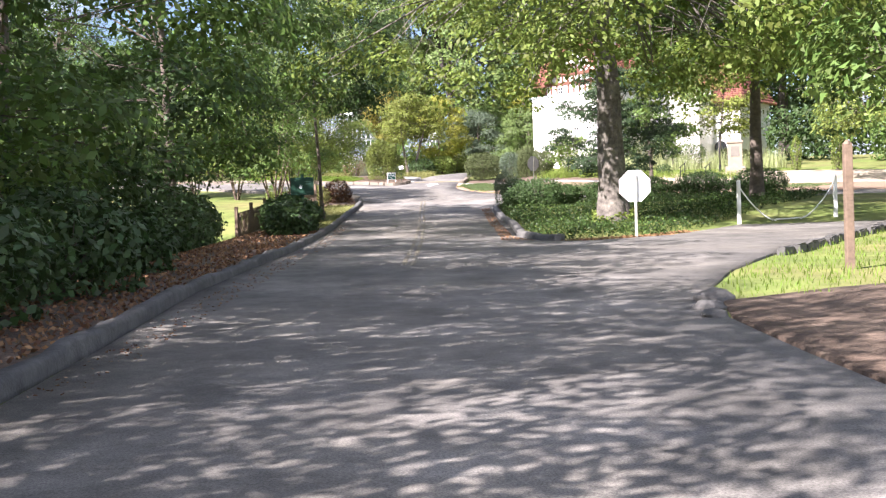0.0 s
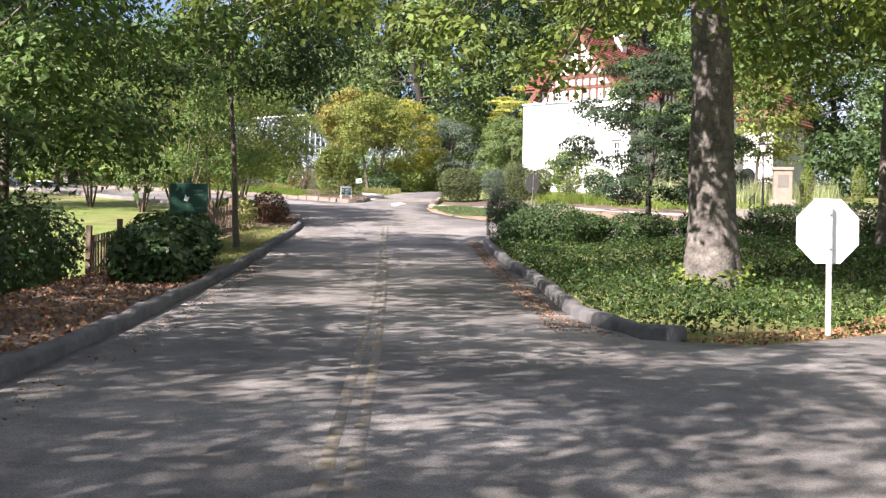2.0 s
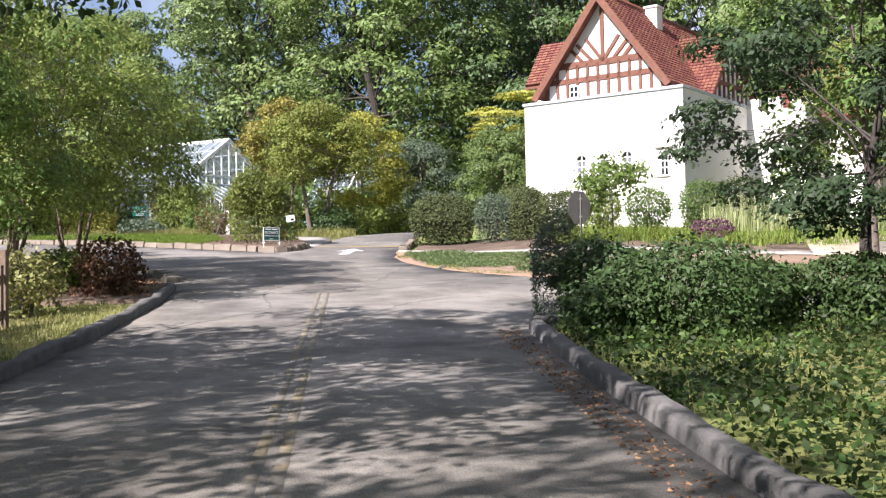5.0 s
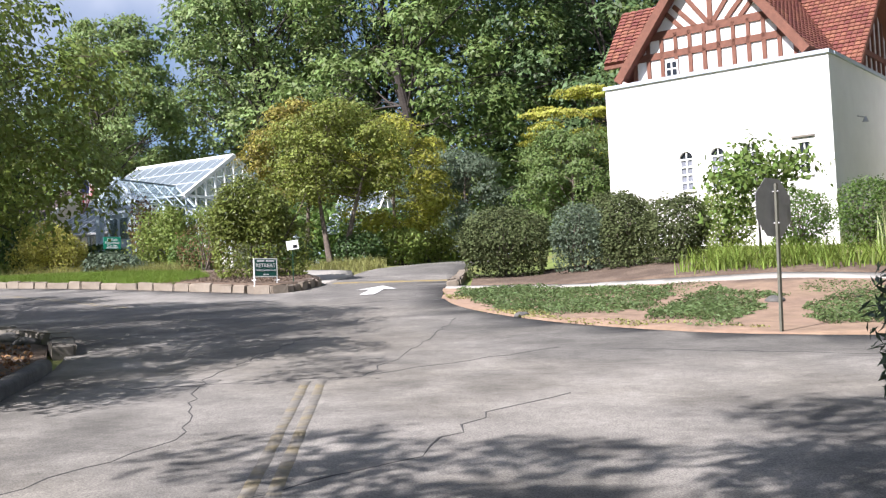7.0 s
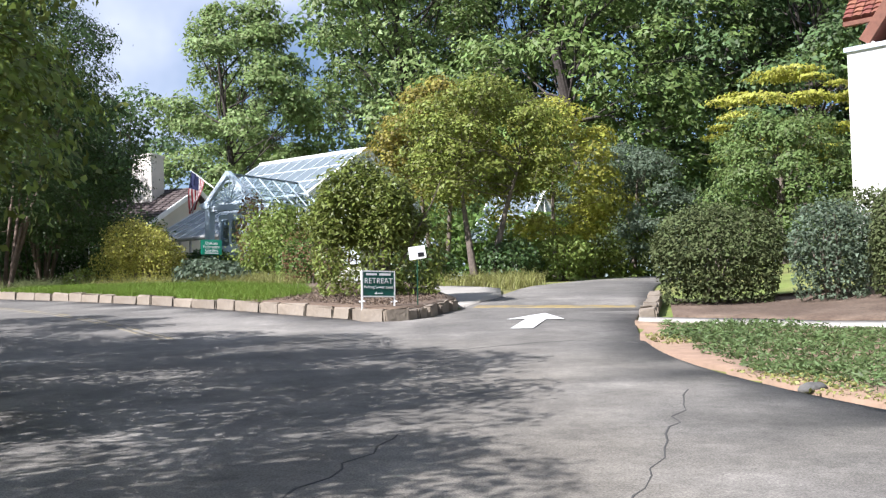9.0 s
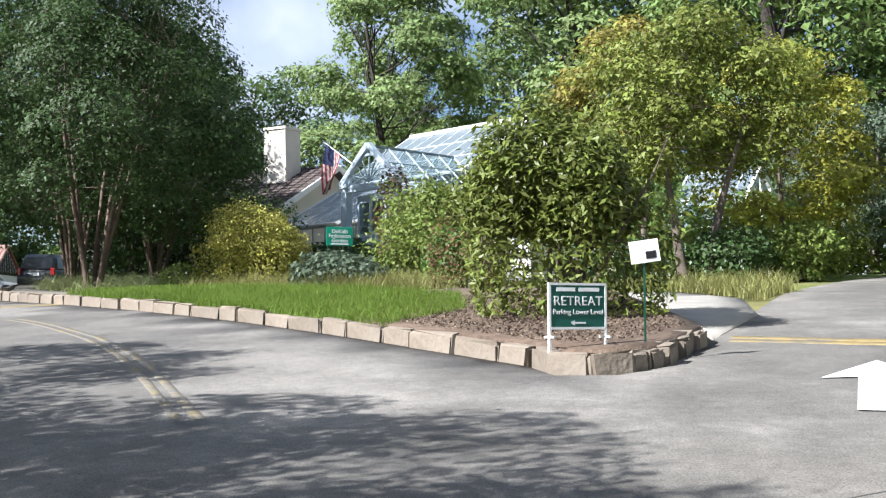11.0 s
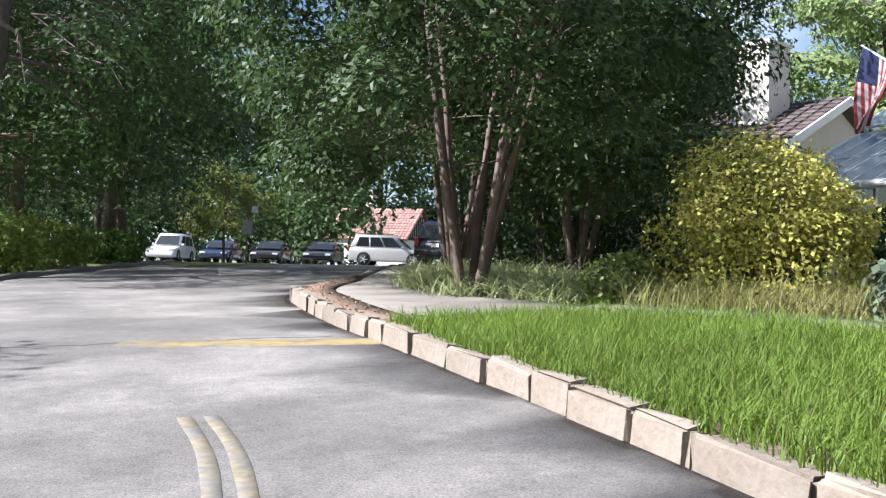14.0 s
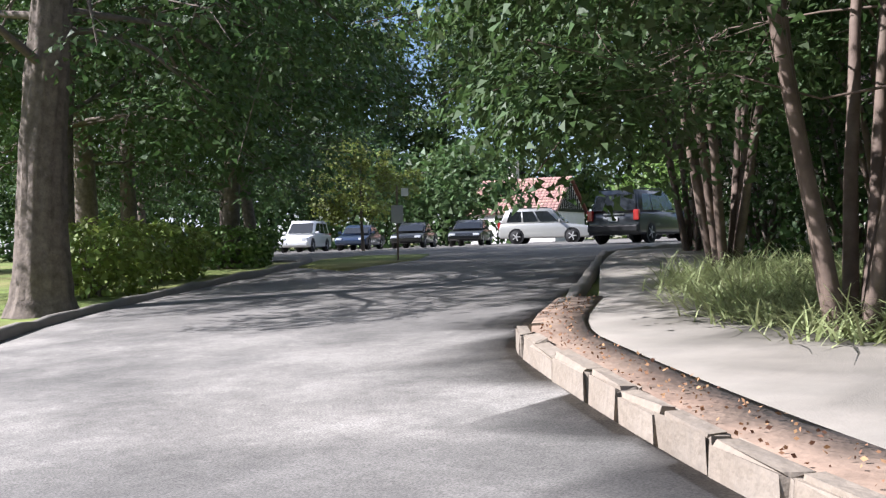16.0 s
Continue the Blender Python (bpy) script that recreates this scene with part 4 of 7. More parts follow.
kerb_line = sorted([p for p in NK if -22.0 < p[0] < -4.3], key=lambda p: p[0])
kerb_in = set_in(kerb_line, 0.15)
walk_edge = [p for p in set_in(kerb_line, 0.62) if p[0] < -15.2][::-1]
WALK = [(-14.9, 82.2), *walk_edge, (-24.0, 92.8), (-27.3, 98.6), (-26.0, 99.6), (-22.6, 94.4), (-20.4, 90.4),
        (-19.0, 87.0), (-17.0, 85.4), (-15.5, 84.9), (-14.6, 84.6), (-13.7, 84.0), (-14.2, 83.0)]
drape("pavement", WALK, 0.13, M_CONC, "pale concrete garden walk with joints", "pavement", grid=1.0)
APRON = [(-2.5, 73.9), (-1.95, 76.6), (-2.1, 79.2), (-3.2, 81.4), (-4.6, 81.6), (-4.3, 79.6), (-3.4, 76.6)]
drape("pavement_apron", APRON, 0.05, M_CONCPALE, "pale concrete path meeting the side road", "pavement", grid=1.0)
drape("ground_mulch_bed", [(-2.6, 73.4), (-2.95, 71.75), (-3.3, 71.25), (-3.8, 71.25), (-4.2, 71.85), (-5.6, 73.1), (-6.6, 74.2), (-8.6, 77.5), (-7.0, 80.5), (-4.4, 80.0), (-3.3, 76.2)], 0.22, M_MULCH,
      "dark wood-chip mulch bed round the big shrub", "garden bed", grid=0.8)
drape("ground_dirt_strip", [p for p in kerb_in if p[0] < -14.6] + [(-14.7, 82.2)] + [p for p in set_in(kerb_line, 0.66) if p[0] < -15.2][::-1], 0.145, M_PATHDIRT,
      "strip of bare red earth and dry leaves beside the kerb", "garden bed", grid=0.8)
drape("ground_island", ragged([(0.4, 70.4), (0.3, 67.5), (0.55, 65.2), (1.3, 62.8), (2.3, 60.95), (4.0, 58.95), (8.1, 57.5), (16, 55.7), (26, 54.3), (26, 60), (9, 64.2), (5.4, 65.6), (2.5, 68.8)], 0.13, 8), 0.03, M_DIRT,
      "bare red clay bank with straggling ground cover", "bank", grid=0.8)
drape("pavement_edging", [(0.38, 70.15), (2.1, 69.3), (4.3, 66.3), (5.4, 65.45), (9, 64.0), (26, 59.9), (26, 60.35), (9, 64.5), (5.5, 65.95), (4.5, 66.8), (2.2, 69.85), (0.42, 70.6)], 0.06, M_CONCPALE,
      "narrow pale concrete garden walk above the bank", "pavement", grid=0.8)
drape("ground_bed_east", [(1.0, 71.3), (2.5, 70.2), (4.7, 67.4), (5.7, 66.2), (9, 65.0), (24, 61), (24, 62), (9, 66.5), (7.2, 68.4), (6.4, 71.6), (5.5, 73.2), (1.3, 75.0)], 0.02, M_MULCH, "brown mulch bed under the clipped shrubs", "garden bed", grid=0.8)
drape("ground_corner_bed", [(-4.55, 55.6), (-4.85, 59.0), (-5.5, 61.2), (-6.7, 62.3), (-8.0, 62.8), (-9.2, 60), (-7.6, 56.2), (-6.0, 55.4)], 0.06, M_MULCH, "brown leaf mulch in the planted corner", "garden bed", grid=0.8)
drape("ground_litter_west", [(-3.3, 6.2), (-3.8, 16), (-3.85, 26), (-4.0, 33), (-4.15, 38.5), (-7.5, 38.5), (-9.5, 26), (-9, 6)], 0.035, M_MULCH, "bank of brown fallen leaves under the trees", "garden bed", grid=1.0)
# dark sheet laid over the ground to stand in for shade
drape("ground_east_shade", [(3.0, 12.9), (2.78, 11.6), (2.8, 9), (3.05, 0), (3.05, -12), (9, -12), (9, 12), (6.2, 13.5), (4.4, 13.4)], 0.03, M_MULCH, "dark brown ground patch standing in for shade by the drive", "garden bed", grid=1.0)

# ---------------------------------------------------------------- white house
HU, HV = Vector((0.7854, -0.6190)), Vector((0.6190, 0.7854))
HOUSE = Matrix(((HU.x, HV.x, 0, 5.68), (HU.y, HV.y, 0, 78.76), (0, 0, 1, 0), (0, 0, 0, 1)))


def arched_outline(u, z0, z1, w, n=8):
    r = w / 2
    pts = [(u - r, z0), (u + r, z0)]
    for i in range(n + 1):
        a = math.pi * i / n
        pts.append((u + r * math.cos(a), z1 - r + r * math.sin(a)))
    return pts


def house_window(parent, u, z0, z1, w, arched, v=0.0):
    """A window recessed in the front wall: dark pane, white bars and a sill."""
    bm = bmesh.new()
    prism(bm, arched_outline(u, z0, z1, w) if arched else [(u - w / 2, z0), (u + w / 2, z0), (u + w / 2, z1), (u - w / 2, z1)], v + 0.10, v + 0.13, 'y')
    win = part("window", bm, M_DARKGLASS, parent)
    if arched:
        # matt grey sheet before the dark pane stands in for greyish glass
        part("grey_pane_sheet", boxbm(u, v + 0.092, z0 + (z1 - z0 - w / 2) * 0.5, w - 0.04, 0.012, z1 - z0 - w / 2), M_PANEGREY, win, "matt grey sheet standing in for the lower glass panes")
    bm = bmesh.new()
    box(bm, u, v + 0.07, (z0 + z1) / 2, 0.035, 0.05, z1 - z0)
    for k in (0.2, 0.4, 0.6, 0.8) if arched else (0.33, 0.62):
        box(bm, u, v + 0.07, z0 + (z1 - z0) * k, w, 0.05, 0.045)
    for s in (-1, 1):
        box(bm, u + s * (w / 2 - 0.02), v + 0.07, (z0 + z1 - (w / 2 if arched else 0)) / 2, 0.04, 0.06, z1 - z0 - (w / 2 if arched else 0))
    part("frame", bm, M_WHITEPAINT, win)
    bm = bmesh.new()
    box(bm, u, v - 0.02, z0 - 0.03, w + 0.14, 0.12, 0.06)
    part("sill", bm, M_WHITEPAINT, win)
    return win


def wall_with_holes(u0, u1, z0, z1, v0, v1, holes):
    """A wall slab between v0 and v1 with rectangular or arched holes (u, z0, z1, w, arched)."""
    from mathutils.geometry import delaunay_2d_cdt
    outer = [(u0, z0), (u1, z0), (u1, z1), (u0, z1)]
    rings = [outer] + [arched_outline(u, a, b, w) if ar else [(u - w / 2, a), (u + w / 2, a), (u + w / 2, b), (u - w / 2, b)] for u, a, b, w, ar in holes]
    pts, edges = [], []
    for r in rings:
        k = len(pts)
        pts += [Vector(p) for p in r]
        edges += [(k + i, k + (i + 1) % len(r)) for i in range(len(r))]
    v, e, f, *_ = delaunay_2d_cdt(pts, edges, [], 0, 1e-6)
    bm = bmesh.new()
    fr = [bm.verts.new((p.x, v0, p.y)) for p in v]
    bk = [bm.verts.new((p.x, v1, p.y)) for p in v]
    for t in f:
        c = (sum(v[i].x for i in t) / len(t), sum(v[i].y for i in t) / len(t))
        if any(in_poly(c[0], c[1], r) for r in rings[1:]):
            continue
        bm.faces.new([fr[i] for i in t])
        bm.faces.new([bk[i] for i in reversed(t)])
    for a, b in list(edges):
        try:
            bm.faces.new((fr[a], fr[b], bk[b], bk[a]))
        except ValueError:
            pass
    return bm


def tiled_slope(parent, a, b, c, d, material, name="roof", rows=16, cols=14, thick=0.05):
    """A roof slope a-b (eave) to d-c (ridge): a deck with overlapping courses of tiles as one mesh."""
    a, b, c, d = Vector(a), Vector(b), Vector(c), Vector(d)
    nrm = (b - a).cross(d - a).normalized()
    if nrm.z < 0:
        nrm = -nrm
    bm = bmesh.new()
    for r in range(rows):
        for k in range(cols):
            s0, s1 = k / cols + 0.004, (k + 1) / cols - 0.004
            t0, t1 = r / rows, min(1, (r + 1.25) / rows)
            q = []
            for s, t, lift in ((s0, t0, thick), (s1, t0, thick), (s1, t1, 0.008), (s0, t1, 0.008)):
                p = (a + (b - a) * s) * (1 - t) + (d + (c - d) * s) * t
                q.append(p + nrm * lift)
            top = [bm.verts.new(p) for p in q]
            m = bm.verts.new((q[0] + q[1]) / 2 + nrm * 0.028)
            m2 = bm.verts.new((q[2] + q[3]) / 2 + nrm * 0.02)
            low = [bm.verts.new(q[0] - nrm * thick), bm.verts.new(q[1] - nrm * thick)]
            bm.faces.new((top[0], m, m2, top[3]))
            bm.faces.new((m, top[1], top[2], m2))
            bm.faces.new((top[0], low[0], low[1], top[1], m))
    deck = [bm.verts.new(p - nrm * o) for o in (0.0, 0.14) for p in (a, b, c, d)]
    for i in ((0, 1, 2, 3), (7, 6, 5, 4), (0, 4, 5, 1), (1, 5, 6, 2), (2, 6, 7, 3), (3, 7, 4, 0)):
        bm.faces.new([deck[k] for k in i])
    me = bpy.data.meshes.new(name)
    bm.to_mesh(me)
    bm.free()
    me.materials.append(material)
    ob = new(name, me)
    ob.parent = parent
    return ob


def white_house():
    root = thing("house", HOUSE, "white stucco house with red tile roof and timbered gable", "house")
    W, D, Z0, ZP = 6.65, 6.6, 4.3, 10.05
    wins = [(2.45, 6.82, 7.92, 0.42, True), (3.4, 6.82, 7.92, 0.42, True), (4.36, 6.82, 7.92, 0.42, True), (5.85, 6.92, 7.76, 0.34, False)]
    part("wall", wall_with_holes(0, W, Z0, ZP, 0.0, 0.3, wins), M_WHITEWALL, root, "bright white stucco wall")
    for w in wins:
        house_window(root, *w)
    bm = bmesh.new()
    box(bm, 5.85, -0.03, 7.92, 0.62, 0.08, 0.05)
    part("lintel", bm, M_CONC, root)
    part("wall", boxbm(W - 0.15, 0.3 + (D - 0.3) / 2, (Z0 + ZP) / 2, 0.3, D - 0.3, ZP - Z0), M_WHITEWALL, root)
    part("wall", boxbm(0.15, 0.3 + (11 - 0.3) / 2, (Z0 + ZP) / 2, 0.3, 11 - 0.3, ZP - Z0), M_WHITEWALL, root)
    # parapet coping and a faint band
    bm = bmesh.new()
    box(bm, W / 2, 0.14, ZP + 0.05, W + 0.1, 0.42, 0.1)
    box(bm, W - 0.14, D / 2 + 0.2, ZP + 0.05, 0.42, D - 0.3, 0.1)
    part("coping", bm, M_COPING, root)
    # flat roof deck behind the parapet
    part("roof_deck", boxbm(W / 2, 1.0, ZP - 0.35, W - 0.6, 1.4, 0.1), M_GREYPAINT, root)
    # timbered gable, set back from the parapet
    GV, U0, U1, ZE, UA, ZA = 0.62, 0.65, 5.65, 10.75, 3.15, 14.05
    bm = bmesh.new()
    prism(bm, [(U0, ZP - 0.3), (U1, ZP - 0.3), (U1, ZE - 0.1), (UA, ZA - 0.1), (U0, ZE - 0.1)], GV + 0.05, GV + 0.3, 'y')
    part("gable_wall", bm, M_WHITEWALL, root, "white infill panels of the timbered gable")

    def beam(a, b, w, d=0.07):
        bm2 = bmesh.new()
        bar(bm2, (a[0], GV + 0.03, a[1]), (b[0], GV + 0.03, b[1]), w, d)
        # the bar's broad face lies in the wall
        part("timber", bm2, M_TIMBER, root)
    r0, r1 = 11.55, 10.95
    half = lambda z: (ZA - z) / (ZA - ZE) * (UA - U0)
    beam((U0, ZP + 0.06), (U1, ZP + 0.06), 0.12)
    beam((UA - half(r1), r1), (UA + half(r1), r1), 0.2)
    beam((UA - half(r0), r0), (UA + half(r0), r0), 0.24)
    for i in range(12):
        u = U0 + 0.06 + (U1 - U0 - 0.12) * i / 11
        zt = min(r1, ZA - abs(u - UA) / ((UA - U0) / (ZA - ZE)))
        if zt > ZP + 0.2:
            beam((u, ZP + 0.1), (u, zt), 0.12)
        if r1 < ZA - abs(u - UA) / ((UA - U0) / (ZA - ZE)) - 0.2:
            beam((u, r1), (u, min(r0, ZA - abs(u - UA) / ((UA - U0) / (ZA - ZE)))), 0.11)
    beam((UA, r0), (UA, ZA - 0.3), 0.15)
    for s in (-1, 1):
        for k in (0.0, 0.55, 1.1):
            b = (UA + s * (0.15 + k * 0.2), r0 + 0.1 + k * 0.05)
            e = (UA + s * (0.75 + k * 0.62), r0 + 1.65 - k * 0.9)
            if k == 0.0:
                e = (UA + s * 0.62, r0 + 1.55)
            beam((UA + s * (0.06 + k * 0.75), r0 + 0.1), (UA + s * min(0.7 + k * 0.75, half(r0 + 0.95 - k * .3) - .05), r0 + 0.95 - k * 0.3), 0.13)
    # a small lit window low in the gable
    bm = bmesh.new()
    box(bm, 1.9, GV + 0.0, 10.5, 0.4, 0.05, 0.48)
    gw = part("window", bm, M_WHITEPAINT, root)
    bm = bmesh.new()
    for s in (-1, 1):
        for t in (-1, 1):
            box(bm, 1.9 + s * 0.09, GV - 0.03, 10.5 + t * 0.11, 0.13, 0.02, 0.17)
    part("pane", bm, M_DARKGLASS, gw)
    # main roof
    OV, V0, V1 = 0.35, GV - 0.35, 11.0
    ze = ZE - 0.35
    tiled_slope(root, (U0 - OV, V0, ze), (U0 - OV, V1, ze), (UA, V1, ZA + 0.12), (UA, V0, ZA + 0.12), M_TILE, rows=26, cols=34)
    tiled_slope(root, (U1 + OV, V0, ze), (U1 + OV, V1, ze), (UA, V1, ZA + 0.12), (UA, V0, ZA + 0.12), M_TILE, rows=26, cols=34)
    bm = bmesh.new()
    for s, ue in ((-1, U0 - OV), (1, U1 + OV)):
        bar(bm, (ue, V0 - 0.04, ze - 0.12), (UA, V0 - 0.04, ZA - 0.02), 0.26, 0.08)
    part("bargeboard", bm, M_TIMBER, root)
    bm = bmesh.new()
    cyl(bm, (UA, V0, ZA + 0.16), (UA, V1, ZA + 0.16), 0.11)
    part("ridge_tiles", bm, M_TILE, root, smooth=True)
    # low cross roof whose verge shows beside the front gable
    tiled_slope(root, (-0.48, 0.9, 11.05), (2.2, 0.9, 11.05), (2.6, 2.4, 12.95), (-0.52, 2.4, 12.95), M_TILE, rows=15, cols=12)
    tiled_slope(root, (-0.48, 3.9, 11.05), (2.2, 3.9, 11.05), (2.6, 2.4, 12.95), (-0.52, 2.4, 12.95), M_TILE, rows=15, cols=12)
    bm = bmesh.new()
    prism(bm, [(0.98, ZP), (3.8, ZP), (3.8, 10.95), (2.4, 12.7), (0.98, 10.95)], 0.02, 0.9, 'x')
    part("gable_wall", bm, M_WHITEWALL, root)
    bm = bmesh.new()
    bar(bm, (-0.46, 0.93, 10.94), (2.2, 0.93, 10.94), 0.1, 0.14)
    part("fascia", bm, M_TIMBER, root)
    # second gable over the side wall
    gu, gv0, gv1, gvm, gz0, gza = W - 0.45, 3.4, 8.6, 6.0, 10.35, 13.15
    bm = bmesh.new()
    prism(bm, [(gv0 + .3, ZP - 0.2), (gv1 - .3, ZP - 0.2), (gv1 - .3, gz0 + .35), (gvm, gza - 0.15), (gv0 + .3, gz0 + .35)], gu - 0.25, gu - 0.02, 'x')
    part("gable_wall", bm, M_WHITEWALL, root)
    for i in range(10):
        vv = gv0 + 0.35 + (gv1 - gv0 - 0.7) * i / 9
        zt = gza - 0.2 - abs(vv - gvm) * (gza - gz0) / (gvm - gv0)
        part("timber", boxbm(gu + 0.02, vv, (ZP + zt) / 2, 0.07, 0.11, max(0.2, zt - ZP)), M_TIMBER, root)
    part("timber", boxbm(gu + 0.03, gvm, 10.95, 0.07, gv1 - gv0 - 1.0, 0.17), M_TIMBER, root)
    tiled_slope(root, (gu + 0.35, gv0 - .25, gz0 - .15), (UA, gv0 - .25, gz0 - .15), (UA, gvm, gza), (gu + 0.35, gvm, gza), M_TILE, rows=20, cols=20)
    tiled_slope(root, (gu + 0.35, gv1 + .25, gz0 - .15), (UA, gv1 + .25, gz0 - .15), (UA, gvm, gza), (gu + 0.35, gvm, gza), M_TILE, rows=20, cols=20)
    # chimney
    bm = boxbm(UA + 0.4, 4.6, 13.55, 0.5, 0.55, 1.5)
    ch = part("chimney", bm, M_WHITEWALL, root)
    part("cap", boxbm(UA + 0.4, 4.6, 14.32, 0.6, 0.66, 0.08), M_WHITEPAINT, ch)
    # battlemented stair tower and the long wing behind
    part("tower", boxbm(W + 1.15, D + 1.3, (Z0 + 9.9) / 2, 2.5, 2.6, 9.9 - Z0), M_WHITEWALL, root)
    for i in range(3):
        part("merlon", boxbm(W + 0.25 + i * 0.9, D + 0.15, 10.15, 0.5, 0.3, 0.5), M_WHITEWALL, root)
    for i in range(3):
        part("merlon", boxbm(W + 2.25, D + 0.3 + i * 0.95, 10.15, 0.3, 0.5, 0.5), M_WHITEWALL, root)
    part("wing_wall", boxbm(W + 2.3, D + 4.6, 7.0, 4.2, 5.0, 5.4), M_WHITEWALL, root)
    for i in range(7):
        part("window", boxbm(W + 2.6 + i * 0.27, D + 2.06, 9.15, 0.17, 0.06, 0.42), M_DARKGLASS, root)
    tiled_slope(root, (W + 0.0, D + 1.6, 9.55), (W + 4.8, D + 1.6, 9.55), (W + 3.4, D + 4.6, 12.5), (W + 0.6, D + 4.6, 12.5), M_TILE, rows=20, cols=22)
    tiled_slope(root, (W + 4.8, D + 1.6, 9.55), (W + 4.8, D + 7.6, 9.55), (W + 3.4, D + 4.6, 12.5), (W + 3.4, D + 4.6, 12.5), M_TILE, rows=14, cols=10)
    bm = bmesh.new()
    prism(bm, arched_outline(W + 2.95, 4.4, 6.9, 0.9), D + 2.02, D + 2.1, 'y')
    part("archway", bm, M_DARKGLASS, root)
    # wall lamp on the shaded side
    bm = bmesh.new()
    cyl(bm, (W - 0.02, 2.2, 8.62), (W + 0.22, 2.2, 8.55), 0.02)
    cyl(bm, (W + 0.22, 2.2, 8.57), (W + 0.22, 2.2, 8.42), 0.03, 0.09)
    part("wall_lamp", bm, M_GREYPAINT, root)
    return root


white_house()

# ---------------------------------------------------------------- glasshouse
GL, GF = Vector((-0.85, 0.527)), Vector((-0.527, -0.85))
GLASS = Matrix(((GL.x, GF.x, 0, -9.9), (GL.y, GF.y, 0, 94.8), (0, 0, 1, 0), (0, 0, 0, 1)))
# local x runs along the ridge away to the left, local y towards the road


def glazed(parent, a, b, c, d, nx, ny, name, w=0.036):
    """A glazed plane a-b-c-d with white bars: nx panes along a-b, ny along a-d."""
    a, b, c, d = Vector(a), Vector(b), Vector(c), Vector(d)
    nrm = (b - a).cross(d - a).normalized()
    bm = bmesh.new()
    bm.faces.new([bm.verts.new(p) for p in (a, b, c, d)])
    pane = part(name, bm, M_ROOFGLASS if name == "roof_glazing" else M_GLASS, parent, "glass panes in white bars")
    pane.visible_shadow = False
    bm = bmesh.new()
    for i in range(nx + 1):
        s = i / nx
        bar(bm, (a + (b - a) * s), (d + (c - d) * s), w if 0 < i < nx else w * 1.8)
    for j in range(ny + 1):
        t = j / ny
        bar(bm, (a + (d - a) * t), (b + (c - b) * t), w * 0.8 if 0 < j < ny else w * 1.8)
    part("glazing_grid", bm, M_PORCH if name == "porch_glazing" else M_GLAZEBAR, pane)
    return pane


